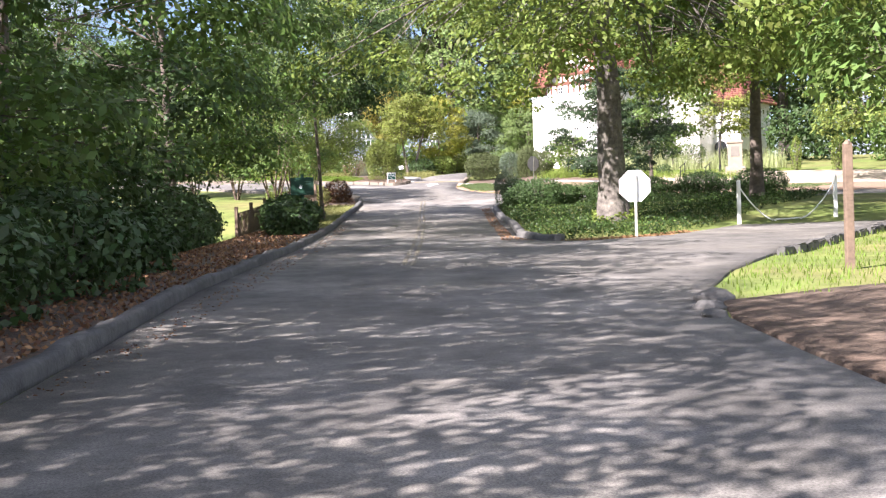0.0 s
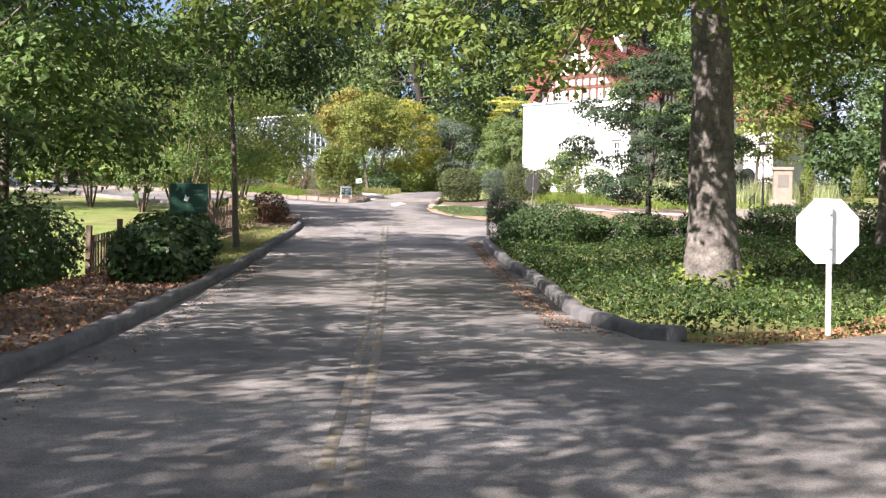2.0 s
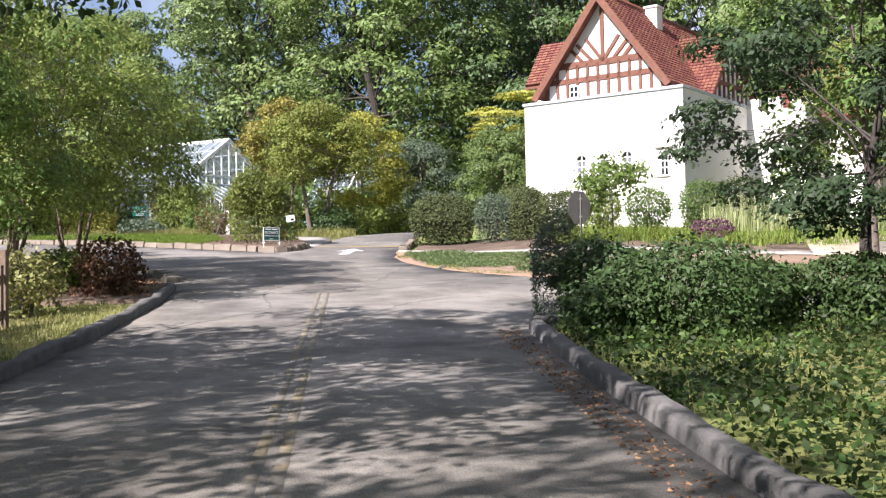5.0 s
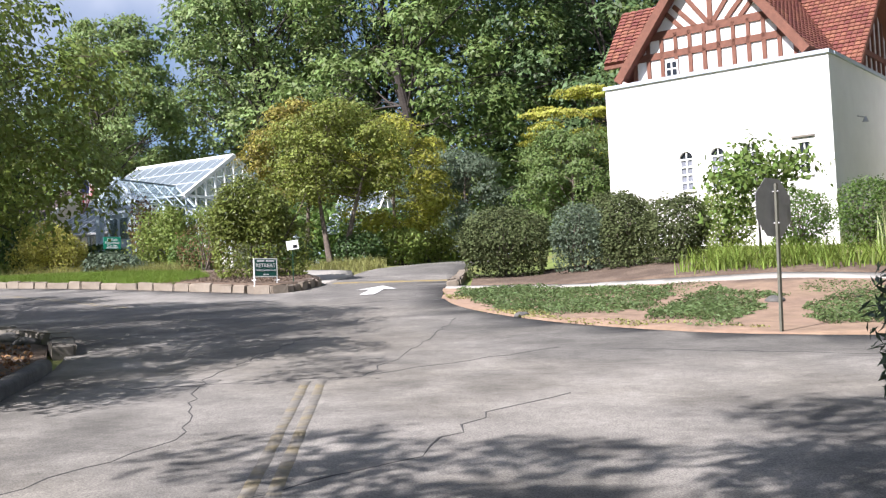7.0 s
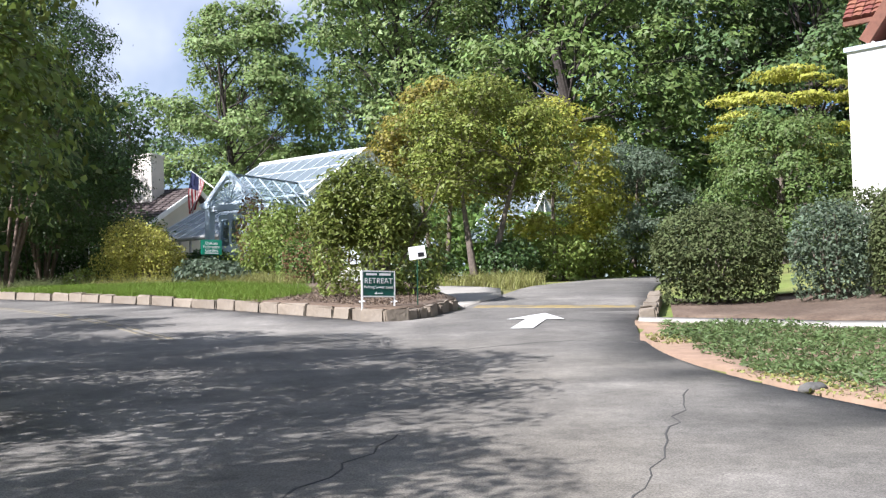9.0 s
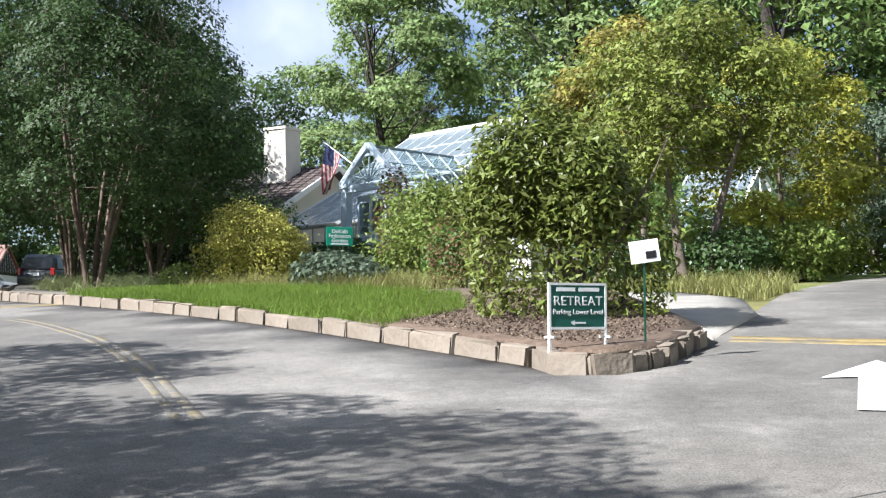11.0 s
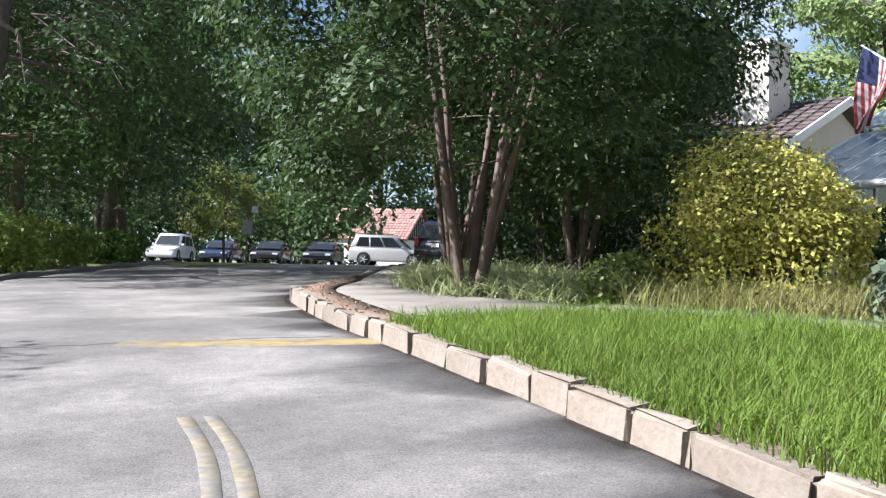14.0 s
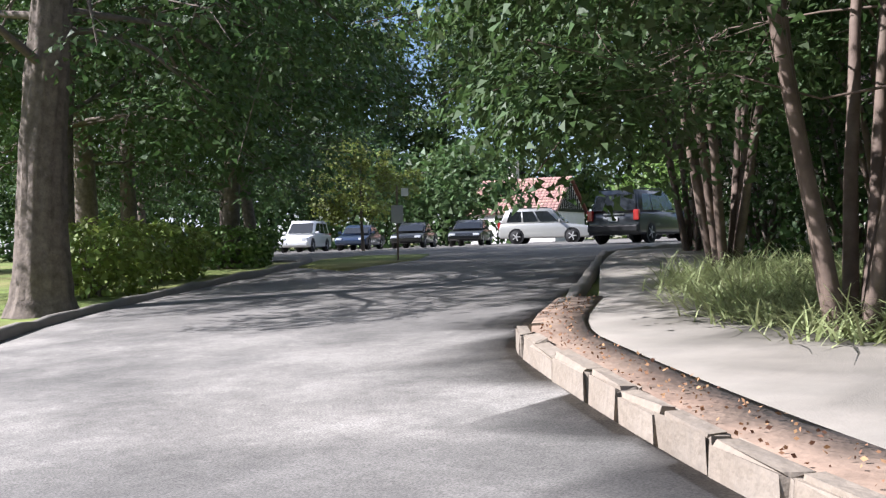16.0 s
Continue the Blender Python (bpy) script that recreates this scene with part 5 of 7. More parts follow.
def glasshouse():
    root = thing("greenhouse", GLASS, "white-framed glasshouse with pitched glass roof and arched porch", "greenhouse")
    zb, ze, zr, L, hw = 5.6, 9.35, 11.4, 6.0, 3.2
    # main house: local y from 0 (front) to -2*hw
    glazed(root, (0, 0.15, ze), (L, 0.15, ze), (L, -hw, zr), (0, -hw, zr), 9, 3, "roof_glazing")
    glazed(root, (0, -2 * hw, ze), (L, -2 * hw, ze), (L, -hw, zr), (0, -hw, zr), 9, 3, "roof_glazing")
    glazed(root, (0, 0, 7.2), (L, 0, 7.2), (L, 0, ze), (0, 0, ze), 9, 2, "side_glazing")
    # gable facing the lane
    bm = bmesh.new()
    bm.faces.new([bm.verts.new(p) for p in ((0, 0, 7.2), (0, -2 * hw, 7.2), (0, -2 * hw, ze), (0, -hw, zr), (0, 0, ze))])
    g = part("gable_glazing", bm, M_GLASS, root)
    g.visible_shadow = False
    bm = bmesh.new()
    for i in range(11):
        y = -2 * hw * i / 10
        zt = zr - abs(y + hw) * (zr - ze) / hw
        bar(bm, (0, y, 7.2), (0, y, zt), 0.06)
    bar(bm, (0, 0, ze), (0, -2 * hw, ze), 0.09)
    bar(bm, (0, 0.15, ze - 0.05), (0, -hw, zr), 0.16)
    bar(bm, (0, -2 * hw - 0.15, ze - 0.05), (0, -hw, zr), 0.16)
    bar(bm, (-0.05, -hw, zr + 0.03), (L, -hw, zr + 0.03), 0.12)
    part("gable_frame", bm, M_WHITEPAINT, g)
    part("base_wall", boxbm(L / 2, -hw, (zb + 7.2) / 2 - 0.3, L, 2 * hw, 7.2 - zb + 0.6), M_WHITEWALL, root, "low white masonry base")
    # lower lean-to on the lane side
    glazed(root, (-3.0, 0.6, 7.4), (-3.0, -4.5, 7.4), (-0.02, -4.5, 8.9), (-0.02, 0.6, 8.9), 8, 2, "roof_glazing")
    glazed(root, (-3.0, 0.6, 6.6), (-0.02, 0.6, 6.6), (-0.02, 0.6, 8.9), (-3.0, 0.6, 7.4), 5, 1, "side_glazing")
    part("base_wall", boxbm(-1.5, -1.95, 6.2, 2.96, 5.0, 2.0), M_WHITEWALL, root)
    # second, smaller glazed bay further along the lane
    glazed(root, (-6.0, -5.2, 7.6), (-3.4, -5.2, 7.6), (-3.4, -6.8, 9.5), (-6.0, -6.8, 9.5), 5, 2, "roof_glazing")
    glazed(root, (-6.0, -8.4, 7.6), (-3.4, -8.4, 7.6), (-3.4, -6.8, 9.5), (-6.0, -6.8, 9.5), 5, 2, "roof_glazing")
    bm = bmesh.new()
    for i in range(7):
        y = -5.2 - 3.2 * i / 6
        bar(bm, (-6.0, y, 5.6), (-6.0, y, 9.5 - abs(y + 6.8) * 1.19), 0.07)
    bar(bm, (-6.0, -5.1, 7.5), (-6.0, -6.8, 9.5), 0.12)
    bar(bm, (-6.0, -8.5, 7.5), (-6.0, -6.8, 9.5), 0.12)
    bar(bm, (-6.0, -5.2, 7.6), (-6.0, -8.4, 7.6), 0.08)
    part("gable_frame", bm, M_WHITEPAINT, root)
    # porch with a fanlight
    px0, px1, pf, pz, pa = -0.45, 1.65, 3.4, 8.75, 9.8
    pm = (px0 + px1) / 2
    glazed(root, (px0 - .1, pf, pz), (px0 - .1, 0, pz), (pm, 0, pa), (pm, pf, pa), 5, 2, "porch_glazing", 0.036)
    glazed(root, (px1 + .1, pf, pz), (px1 + .1, 0, pz), (pm, 0, pa), (pm, pf, pa), 5, 2, "porch_glazing", 0.036)
    bm = bmesh.new()
    for u in (px0, px1):
        box(bm, u, pf, (zb + pz) / 2, 0.24, 0.24, pz - zb)
        box(bm, u, pf - 1.6, (zb + pz) / 2, 0.14, 0.14, pz - zb)
        box(bm, u, pf, pz - 0.05, 0.34, 0.34, 0.12)
        box(bm, u, pf - 0.8, 6.4, 0.08, 1.5, 1.4)
    box(bm, pm, pf, pz - 0.14, px1 - px0, 0.2, 0.2)
    bar(bm, (px0 - .16, pf + .06, pz - .02), (pm, pf + .06, pa + .03), 0.16)
    bar(bm, (px1 + .16, pf + .06, pz - .02), (pm, pf + .06, pa + .03), 0.16)
    part("porch_frame", bm, M_PORCH, root, "blue-grey painted porch posts and gable")
    bm = bmesh.new()
    r = 0.86
    for i in range(13):
        a0, a1 = math.pi * i / 13, math.pi * (i + 1) / 13
        bar(bm, (pm + r * math.cos(a0), pf + .04, pz + r * .92 * math.sin(a0)), (pm + r * math.cos(a1), pf + .04, pz + r * .92 * math.sin(a1)), 0.07)
    for i in range(1, 8):
        a = math.pi * i / 8
        bar(bm, (pm, pf + .04, pz), (pm + r * math.cos(a), pf + .04, pz + r * .92 * math.sin(a)), 0.035)
    part("fanlight", bm, M_PORCH, root)
    # door standing ajar, side lights
    bm = bmesh.new()
    box(bm, pm - 0.35, pf - 0.02, 7.1, 0.75, 0.07, 2.6)
    dr = part("door", bm, M_PORCH, root, "blue-grey panelled door with glass")
    bm = bmesh.new()
    for z in (6.5, 7.75):
        box(bm, pm - 0.35, pf + 0.03, z, 0.42, 0.03, 0.85)
    part("pane", bm, M_GLASS, dr)
    bm = bmesh.new()
    box(bm, pm + 0.45, pf - 0.25, 7.1, 0.75, 0.05, 2.6)
    d2 = part("door", bm, M_PORCH, root)
    bm = bmesh.new()
    for z in (6.5, 7.75):
        box(bm, pm + 0.45, pf - 0.21, z, 0.46, 0.03, 0.9)
    part("pane", bm, M_GLASS, d2)
    # low glazed lean-to to the left
    glazed(root, (1.9, 2.6, 7.8), (6.2, 2.6, 7.8), (6.2, 0.02, 9.2), (1.9, 0.02, 9.2), 7, 2, "roof_glazing")
    part("base_wall", boxbm(4.05, 1.3, 6.1, 4.3, 2.5, 1.6), M_WHITEWALL, root)
    bm = bmesh.new()
    for i in range(8):
        bar(bm, (1.9 + 4.3 * i / 7, 2.5, 6.85), (1.9 + 4.3 * i / 7, 2.5, 7.75), 0.07)
    cyl(bm, (1.9, 2.66, 7.74), (6.2, 2.66, 7.74), 0.08)
    part("gutter_frame", bm, M_GREYPAINT, root)
    return root


glasshouse()


def gate_lodge():
    """The cream house with brown roof and tall chimney behind the glasshouse."""
    m = Matrix(((0.96, 0.28, 0, -16.6), (-0.28, 0.96, 0, 101.2), (0, 0, 1, 0), (0, 0, 0, 1)))
    root = thing("lodge", m, "cream stucco lodge with brown tile roof and tall chimney", "house")
    # local x points out of the gable, the ridge runs to negative x
    zb, ze, zr, hw, L = 5.2, 8.75, 10.5, 3.4, 9.0
    for x0, x1 in ((-0.25, 0.0), (-L, -L + 0.25)):
        bm = bmesh.new()
        prism(bm, [(-hw, zb), (hw, zb), (hw, ze), (0, zr - 0.05), (-hw, ze)], x0, x1, 'x')
        part("wall", bm, M_CREAM, root)
    for s in (-1, 1):
        part("wall", boxbm(-L / 2, s * (hw - 0.1), (zb + ze) / 2, L - 0.5, 0.2, ze - zb), M_CREAM, root)
        tiled_slope(root, (0.45, s * (hw + 0.55), ze - .28), (-L - .4, s * (hw + 0.55), ze - .28), (-L - .4, 0, zr + .08), (0.45, 0, zr + .08), M_BROWNTILE, rows=16, cols=26)
        bm = bmesh.new()
        bar(bm, (0.47, s * (hw + 0.6), ze - .38), (0.47, 0, zr - 0.02), 0.2, 0.06)
        part("bargeboard", bm, M_WHITEPAINT, root)
    bm = bmesh.new()
    vs = box(bm, -1.5, -0.9, 9.6, 0.95, 0.9, 4.6)
    for v in vs:
        if v.co.z < 9:
            v.co.x = -1.5 + (v.co.x + 1.5) * 1.3
    ch = part("chimney", bm, M_CREAM, root, "tall cream stucco chimney")
    part("cap", boxbm(-1.5, -0.9, 11.93, 1.05, 1.0, 0.1), M_CREAM, ch)
    for u in (-2.5, -5.5):
        bm = bmesh.new()
        box(bm, u, -hw - 0.03, 7.3, 0.9, 0.06, 1.1)
        w = part("window", bm, M_DARKGLASS, root)
        bm = bmesh.new()
        for s in (-1, 0, 1):
            box(bm, u + s * 0.45, -hw - 0.06, 7.3, 0.06, 0.05, 1.15)
        part("frame", bm, M_WHITEPAINT, w)
    return root


gate_lodge()

# ---------------------------------------------------------------- trees
# broad oak over the road on the east side
tree("oak_tree", 4.8, 34.5, 15.5, 8.2, 4.4, 0.44, 60000, 0.195, M_BARKPALE, L_OAK, "tall oak with pale mottled bark beside the road", 11, droop=0.3, clump=1.3, shell=150, sag=1.5, wide=0.35, fork=7.5, tri=False)
# wood on the west side, casting the dappled shade; trees south of y 9 are unseen, added for that shade
for k, (x, y, h, r, b, tr, n) in enumerate([(-9.0, 37.0, 14, 5.2, 3.2, 0.24, 22000), (-10.8, 43.5, 9.0, 4.0, 3.2, 0.22, 13000), (-10.0, 26.5, 15, 6.0, 2.6, 0.28, 30000), (-9.5, 17.0, 14, 6.0, 2.4, 0.26, 30000), (-10.5, 8.0, 13.5, 6.0, 3.0, 0.28, 24000),
                                            (-8.5, -1.0, 12, 5.5, 4.0, 0.25, 12000), (-8.0, -10.0, 12, 5.5, 4.0, 0.25, 8000), (-8.0, 3.5, 12.5, 5.2, 4.5, 0.25, 13000), (-8.2, 12.5, 13, 5.2, 4.0, 0.25, 15000), (-12.5, 4.5, 16, 6, 5, 0.3, 9000), (-12.5, 13.5, 16, 6, 5, 0.3, 11000),
                                            (-15, 31, 15, 6, 3.0, 0.28, 11000), (-16, 15, 15, 6, 3.0, 0.3, 9000), (-15.5, 22.5, 15, 6, 3.0, 0.3, 11000)]):
    tree("broadleaf_tree", x, y, h, r, b, tr, n, 0.2, M_BARK, L_DARK if k % 3 else L_MID, "dark-leaved tree with low branches at the wood's edge", 20 + k, droop=0.2, clump=1.25, group="trees along the west verge", shell=52 + 6 * (k % 3), sag=0.5, wide=0.4, tri=k not in (2, 3))
# slender tree with a drooping crown on the verge
tree("verge_tree", -5.1, 45.4, 9.6, 3.3, 4.1, 0.085, 20000, 0.145, M_BARK, L_DARK, "slender young tree with dark drooping leaves on the verge", 41, droop=0.35, clump=0.8, shell=44, sag=0.5, tri=False)
# trees on the east side
for k, (x, y, h, r, b, tr, n, mt) in enumerate([(12.5, 24.0, 13, 5.5, 3.2, 0.24, 13000, L_MID), (16, 38, 15, 6.5, 3.5, 0.28, 12000, L_DARK), (9.5, 12.5, 12, 5.0, 3.4, 0.22, 13000, L_MID),
                                                (11.2, 42.5, 14, 5.8, 4.6, 0.26, 20000, L_MID), (23, 46, 16, 7, 3.5, 0.3, 10000, L_DARK), (20, 27, 15, 6, 3.0, 0.28, 9000, L_MID), (24, 60, 13, 5.5, 2.5, 0.25, 11000, L_LIGHT)]):
    tree("broadleaf_tree", x, y, h, r, b, tr, n, 0.23, M_BARK, mt, "leafy tree with spreading branches above the drive", 50 + k, droop=0.2, clump=1.2, group="trees east of the road", shell=75, sag=0.4)
tree("dogwood_tree", 7.0, 50.6, 6.0, 2.8, 1.2, 0.11, 26000, 0.11, M_BARKDARK, L_DOGWOOD, "small dogwood with layered branches by the hedge, leaves darkened for shade", 61, droop=0.2, flat=0.25, clump=0.62, shell=64, tri=False, wide=0.3)
tree("broadleaf_tree", 9.8, 56.6, 7.6, 2.6, 2.4, 0.12, 13000, 0.15, M_BARK, L_MID, "leafy tree before the side of the house", 64, clump=0.75, shell=40)
tree("small_tree", 16.5, 71.0, 6.2, 2.6, 2.0, 0.1, 8000, 0.17, M_BARK, L_AUTUMN, "small tree with olive autumn leaves beside the house", 63, clump=0.7, shell=34)
# crape myrtles at the corner
for k, (x, y, h) in enumerate([(-7.4, 61.0, 6.3), (-9.4, 62.4, 6.8), (-11.8, 63.4, 7.2), (-14.8, 66.5, 7.6), (-8.3, 54.0, 7.2), (-7.8, 57.4, 6.8)]):
    # k 4, the nearest, takes darker leaf colour to imitate its backlit shade
    tree("crape_myrtle", x, y, h, 2.9, 1.7, 0.05, 24000 if k not in (2, 3) else 15000, 0.105 if k not in (2, 3) else 0.14, M_BARKRED, L_MID if k == 4 else L_LIGHT, "multi-stemmed crape myrtle with light green leaves", 70 + k, stems=5, spread=0.24, droop=0.3, clump=0.68,
         shell=62, sag=0.5, group="crape myrtles at the corner", tri=k in (2, 3), wide=0.5)
# old crape myrtles by the walk
for k, (x, y, h, r, st, n) in enumerate([(-17.3, 86.0, 9.8, 3.6, 6, 88000), (-21.0, 91.2, 10.5, 4.4, 6, 48000), (-19.6, 93.6, 8.4, 3.0, 5, 26000), (-24.6, 97.0, 10, 4.5, 5, 27000)]):
    tree("old_crape_myrtle", x, y, h, r, (2.0, 2.6, 3.6, 2.8)[k], 0.072, n, 0.105 if k < 2 else 0.13, M_BARKRED, L_CRAPE if k < 2 else L_DARK, "large old crape myrtle with smooth brown stems by the walk", 80 + k, stems=st + 2, spread=0.19, droop=0.4, clump=0.85, shell=130 if k < 2 else 80, sag=0.9,
         group="crape myrtles by the walk", wide=0.3)
# dark trees south of the bend; those at x -26.5 and -19.5 are unseen, added to shade the road
for k, (x, y, h, r, b, tr, n) in enumerate([(-30.6, 86.9, 16, 6.4, 3.2, 0.42, 56000), (-38.8, 97.3, 14, 6.4, 3.6, 0.26, 26000), (-47.0, 105.0, 13, 6.0, 3.0, 0.26, 16000), (-36.0, 90.5, 14, 6.5, 2.4, 0.3, 28000), (-27.0, 101.5, 11, 4.5, 2.8, 0.2, 12000), (-53.0, 108.5, 12, 6.0, 2.3, 0.26, 14000), (-62.0, 110.5, 12, 6.0, 2.3, 0.26, 12000), (-26.5, 69.5, 10, 4.0, 3.4, 0.26, 11000),
                                            (-42, 95.0, 17, 7.5, 2.4, 0.34, 26000), (-19.5, 64.0, 8, 3.0, 2.8, 0.2, 9000), (-46, 99, 15, 7, 3.0, 0.3, 14000), (-50, 95.5, 17, 7.5, 2.2, 0.36, 16000), (-56, 103, 15, 7, 3.0, 0.3, 12000)]):
    tree("shade_tree", x, y, h, r, b, tr, int(n * 0.85), 0.14 if k == 0 else 0.2, M_BARK, L_DARK, "big dark shade tree overhanging the road", 90 + k, droop=0.3, clump=1.3, shell=100, group="shade trees south of the bend", sag=0.5, wide=0.3)
tree("autumn_tree", -53.2, 117.0, 5.2, 2.3, 1.3, 0.1, 7000, 0.2, M_BARK, L_AUTUMN, "small tree with yellow-brown autumn leaves by the car park", 99, shell=36, clump=0.7)
# yellowing maples by the side road
tree("yellow_maple", -3.0, 87.2, 5.9, 2.55, 2.5, 0.14, 22000, 0.12, M_BARK, L_AUTUMN, "maple turning yellow and orange over low shrubs", 101, stems=2, spread=0.16, clump=0.72, shell=64, sag=0.3)
tree("yellow_maple", -4.7, 90.5, 6.5, 1.6, 2.7, 0.11, 9000, 0.15, M_BARK, L_OCHRE, "maple turning orange and brown beside the glasshouse", 102, stems=2, spread=0.12, clump=0.62, shell=44, sag=0.2)
tree("golden_tree", -0.9, 92.0, 6.0, 2.3, 1.2, 0.1, 13000, 0.15, M_BARK, L_YELLOW, "small tree with golden yellow leaves", 103, clump=0.62, shell=46, sag=0.2)
tree("cypress_tree", 2.2, 99.0, 5.2, 2.9, 0.3, 0.14, 26000, 0.13, M_BARK, L_BLUE, "blue-green feathery cypress behind the bend", 104, clump=0.7, shell=80, flat=0.4, wide=0.3)
tree("holly_tree", 6.0, 88.5, 4.5, 2.6, 0.2, 0.14, 30000, 0.12, M_BARK, L_SPRING, "large rounded evergreen beside the white house", 105, clump=0.6, shell=90, wide=0.3)
tree("golden_tree", 8.0, 96.5, 7.3, 2.9, 3.4, 0.12, 9000, 0.17, M_BARK, L_YELLOW, "slender tree with yellow layered branches behind the house", 106, flat=0.02, clump=0.85, shell=30)

# woodland behind: a few trees built once and set out in rows
poplar = tree("forest_tree", -17.6, 112, 15.5, 4.6, 2.0, 0.3, 42000, 0.23, M_BARKDARK, L_POPLAR, "tall narrow grey-green woodland tree", 121, droop=0.1, clump=1.0, shell=110, group="woodland behind the garden", wide=0.3)
front = []
for k, (x, y, h, r, mt) in enumerate([(-8.5, 116.5, 26, 6.6, L_POPLAR), (1.0, 110, 25, 8.4, L_FOREST), (11.5, 111, 25, 7.8, L_FORESTDARK)]):
    front.append(tree("forest_tree", x, y, h, r, 2.5, 0.42, 38000, 0.31, M_BARKDARK, mt, "tall leafy woodland tree with layered boughs", 124 + k, droop=0.25, clump=1.6, shell=125, group="woodland behind the garden", sag=0.8))
forest = []
for k, (x, y, h, r, mt) in enumerate([(-60, 172, 24, 8.0, L_FOREST), (-46, 172, 23, 7.5, L_FORESTDARK)]):
    forest.append(tree("forest_tree", x, y, h, r, 2.5, 0.4, 9500, 0.55, M_BARKDARK, mt, "tall leafy woodland tree", 120 + 2 * k, droop=0.2, clump=1.9, shell=80, group="woodland behind the garden", sag=0.5))
_rg = random.Random(5)
for k, (x, y, src) in enumerate([(20, 105, front[1]), (28, 97, front[2]), (-22.5, 131, poplar), (-2, 124, front[2]), (7, 123, forest[0]), (16, 120, forest[1]), (25, 113, forest[0]), (34, 107, forest[1]), (39, 84, forest[0]), (-11, 130, forest[1]), (12, 134, forest[1]), (34, 66, forest[1]), (28, 126, forest[0]),
                                 (-55, 163, forest[0]), (-71, 154, forest[1]), (-80, 146, forest[0]), (-88, 136, forest[1]), (-94, 124, forest[0]), (-66, 162, forest[1]), (-60, 95, forest[1]), (-97, 132, forest[0]), (-84, 142, forest[1]), (-76, 150, forest[0])]):
    sc = _rg.uniform(0.86, 1.1)
    copy_thing(src, pose(x, y, gz(x, y) - 0.1, 0, 0, _rg.uniform(0, 360)) @ Matrix.Diagonal((sc, sc, sc * _rg.uniform(0.94, 1.06), 1)))

thicket("thicket", [(-58, 88), (-80, 90), (-104, 94), (-104, 118), (-97, 134), (-84, 150), (-62, 165), (-34, 160), (-18, 150), (-22, 128)], 24000, 6.5, 3.0, 0.46, L_DARK, "dark leafy thicket along the edge of the woods", 590)
thicket("thicket", [(-7, 101), (1, 104.5), (10, 107), (24, 103), (38, 92), (48, 76), (50, 56), (44, 36)], 26000, 4.5, 2.5, 0.3, L_FORESTDARK, "leafy thicket behind the garden", 591)
# thick undergrowth that closes the far sides of the car park and the garden
for k, (x, y, rx, ry, h, mt) in enumerate([(-60, 134, 5, 3.5, 7, L_DARK), (-67.5, 131.5, 5, 3.5, 7.5, L_DARK), (-74, 127.5, 5, 3.5, 8, L_DARK), (-80, 122, 5, 3.5, 8, L_DARK), (-85, 115, 4, 5, 8, L_DARK), (-86, 106, 4, 5, 8, L_DARK), (-80, 98, 5, 4, 7, L_DARK), (-68, 97, 5, 3.5, 6, L_DARK), (-58, 92.5, 5, 3.5, 6, L_DARK),
                                           (-50, 152, 4, 3, 5, L_LIGHT), (-43, 150, 4, 3, 5.5, L_LIGHT), (-36, 147, 4, 3, 5, L_MID), (-30, 142, 3.5, 3, 5, L_LIGHT), (-27, 133, 3, 4, 4.5, L_MID), (-25, 122, 3, 4, 4.5, L_DARK), (-72, 142, 5, 4, 7, L_DARK), (-70, 150, 5, 4, 7, L_MID), (-57, 153, 5, 4, 6, L_MID), (-101, 98, 5, 7, 11, L_DARK), (-99, 110, 5, 7, 11, L_DARK), (-96, 121, 6, 7, 11, L_DARK), (-90, 131, 6, 6, 11, L_DARK),
                                           (-83, 139, 6, 6, 11, L_DARK), (-78, 150, 6, 6, 11, L_DARK), (-93, 88, 6, 6, 10, L_DARK), (-66, 160, 7, 5, 10, L_MID), (-40, 160, 8, 5, 10, L_MID), (-22, 148, 7, 6, 9, L_MID), (44, 82, 6, 5, 10, L_MID), (50, 68, 5, 6, 10, L_DARK), (42, 52, 5, 5, 8, L_DARK), (36, 96, 6, 5, 10, L_MID), (40, 40, 5, 5, 7, L_DARK), (30, 50, 3, 3, 4, L_MID),
                                           (-1.5, 97, 2.0, 1.6, 2.6, L_MID), (1.5, 99.5, 2.0, 1.6, 3.0, L_LIGHT), (4.8, 102.5, 2.4, 1.8, 3.2, L_MID), (9, 105, 3, 2, 3.6, L_MID), (-4.5, 98, 2.2, 1.8, 3.0, L_MID), (24, 78, 3, 2.5, 4, L_DARK), (30, 74, 3.5, 2.5, 4.5, L_MID), (36, 68, 3.5, 3, 4.5, L_DARK), (27, 66, 2.5, 2, 3.2, L_MID), (33, 60, 3, 2.5, 4, L_DARK)]):
    bush("undergrowth", x, y, rx, ry, h, 2600, 0.12 + 0.042 * h, mt, "thick leafy undergrowth at the wood's edge", 600 + k, lump=0.5, stems=False, group="undergrowth at the wood's edge", tri=True)

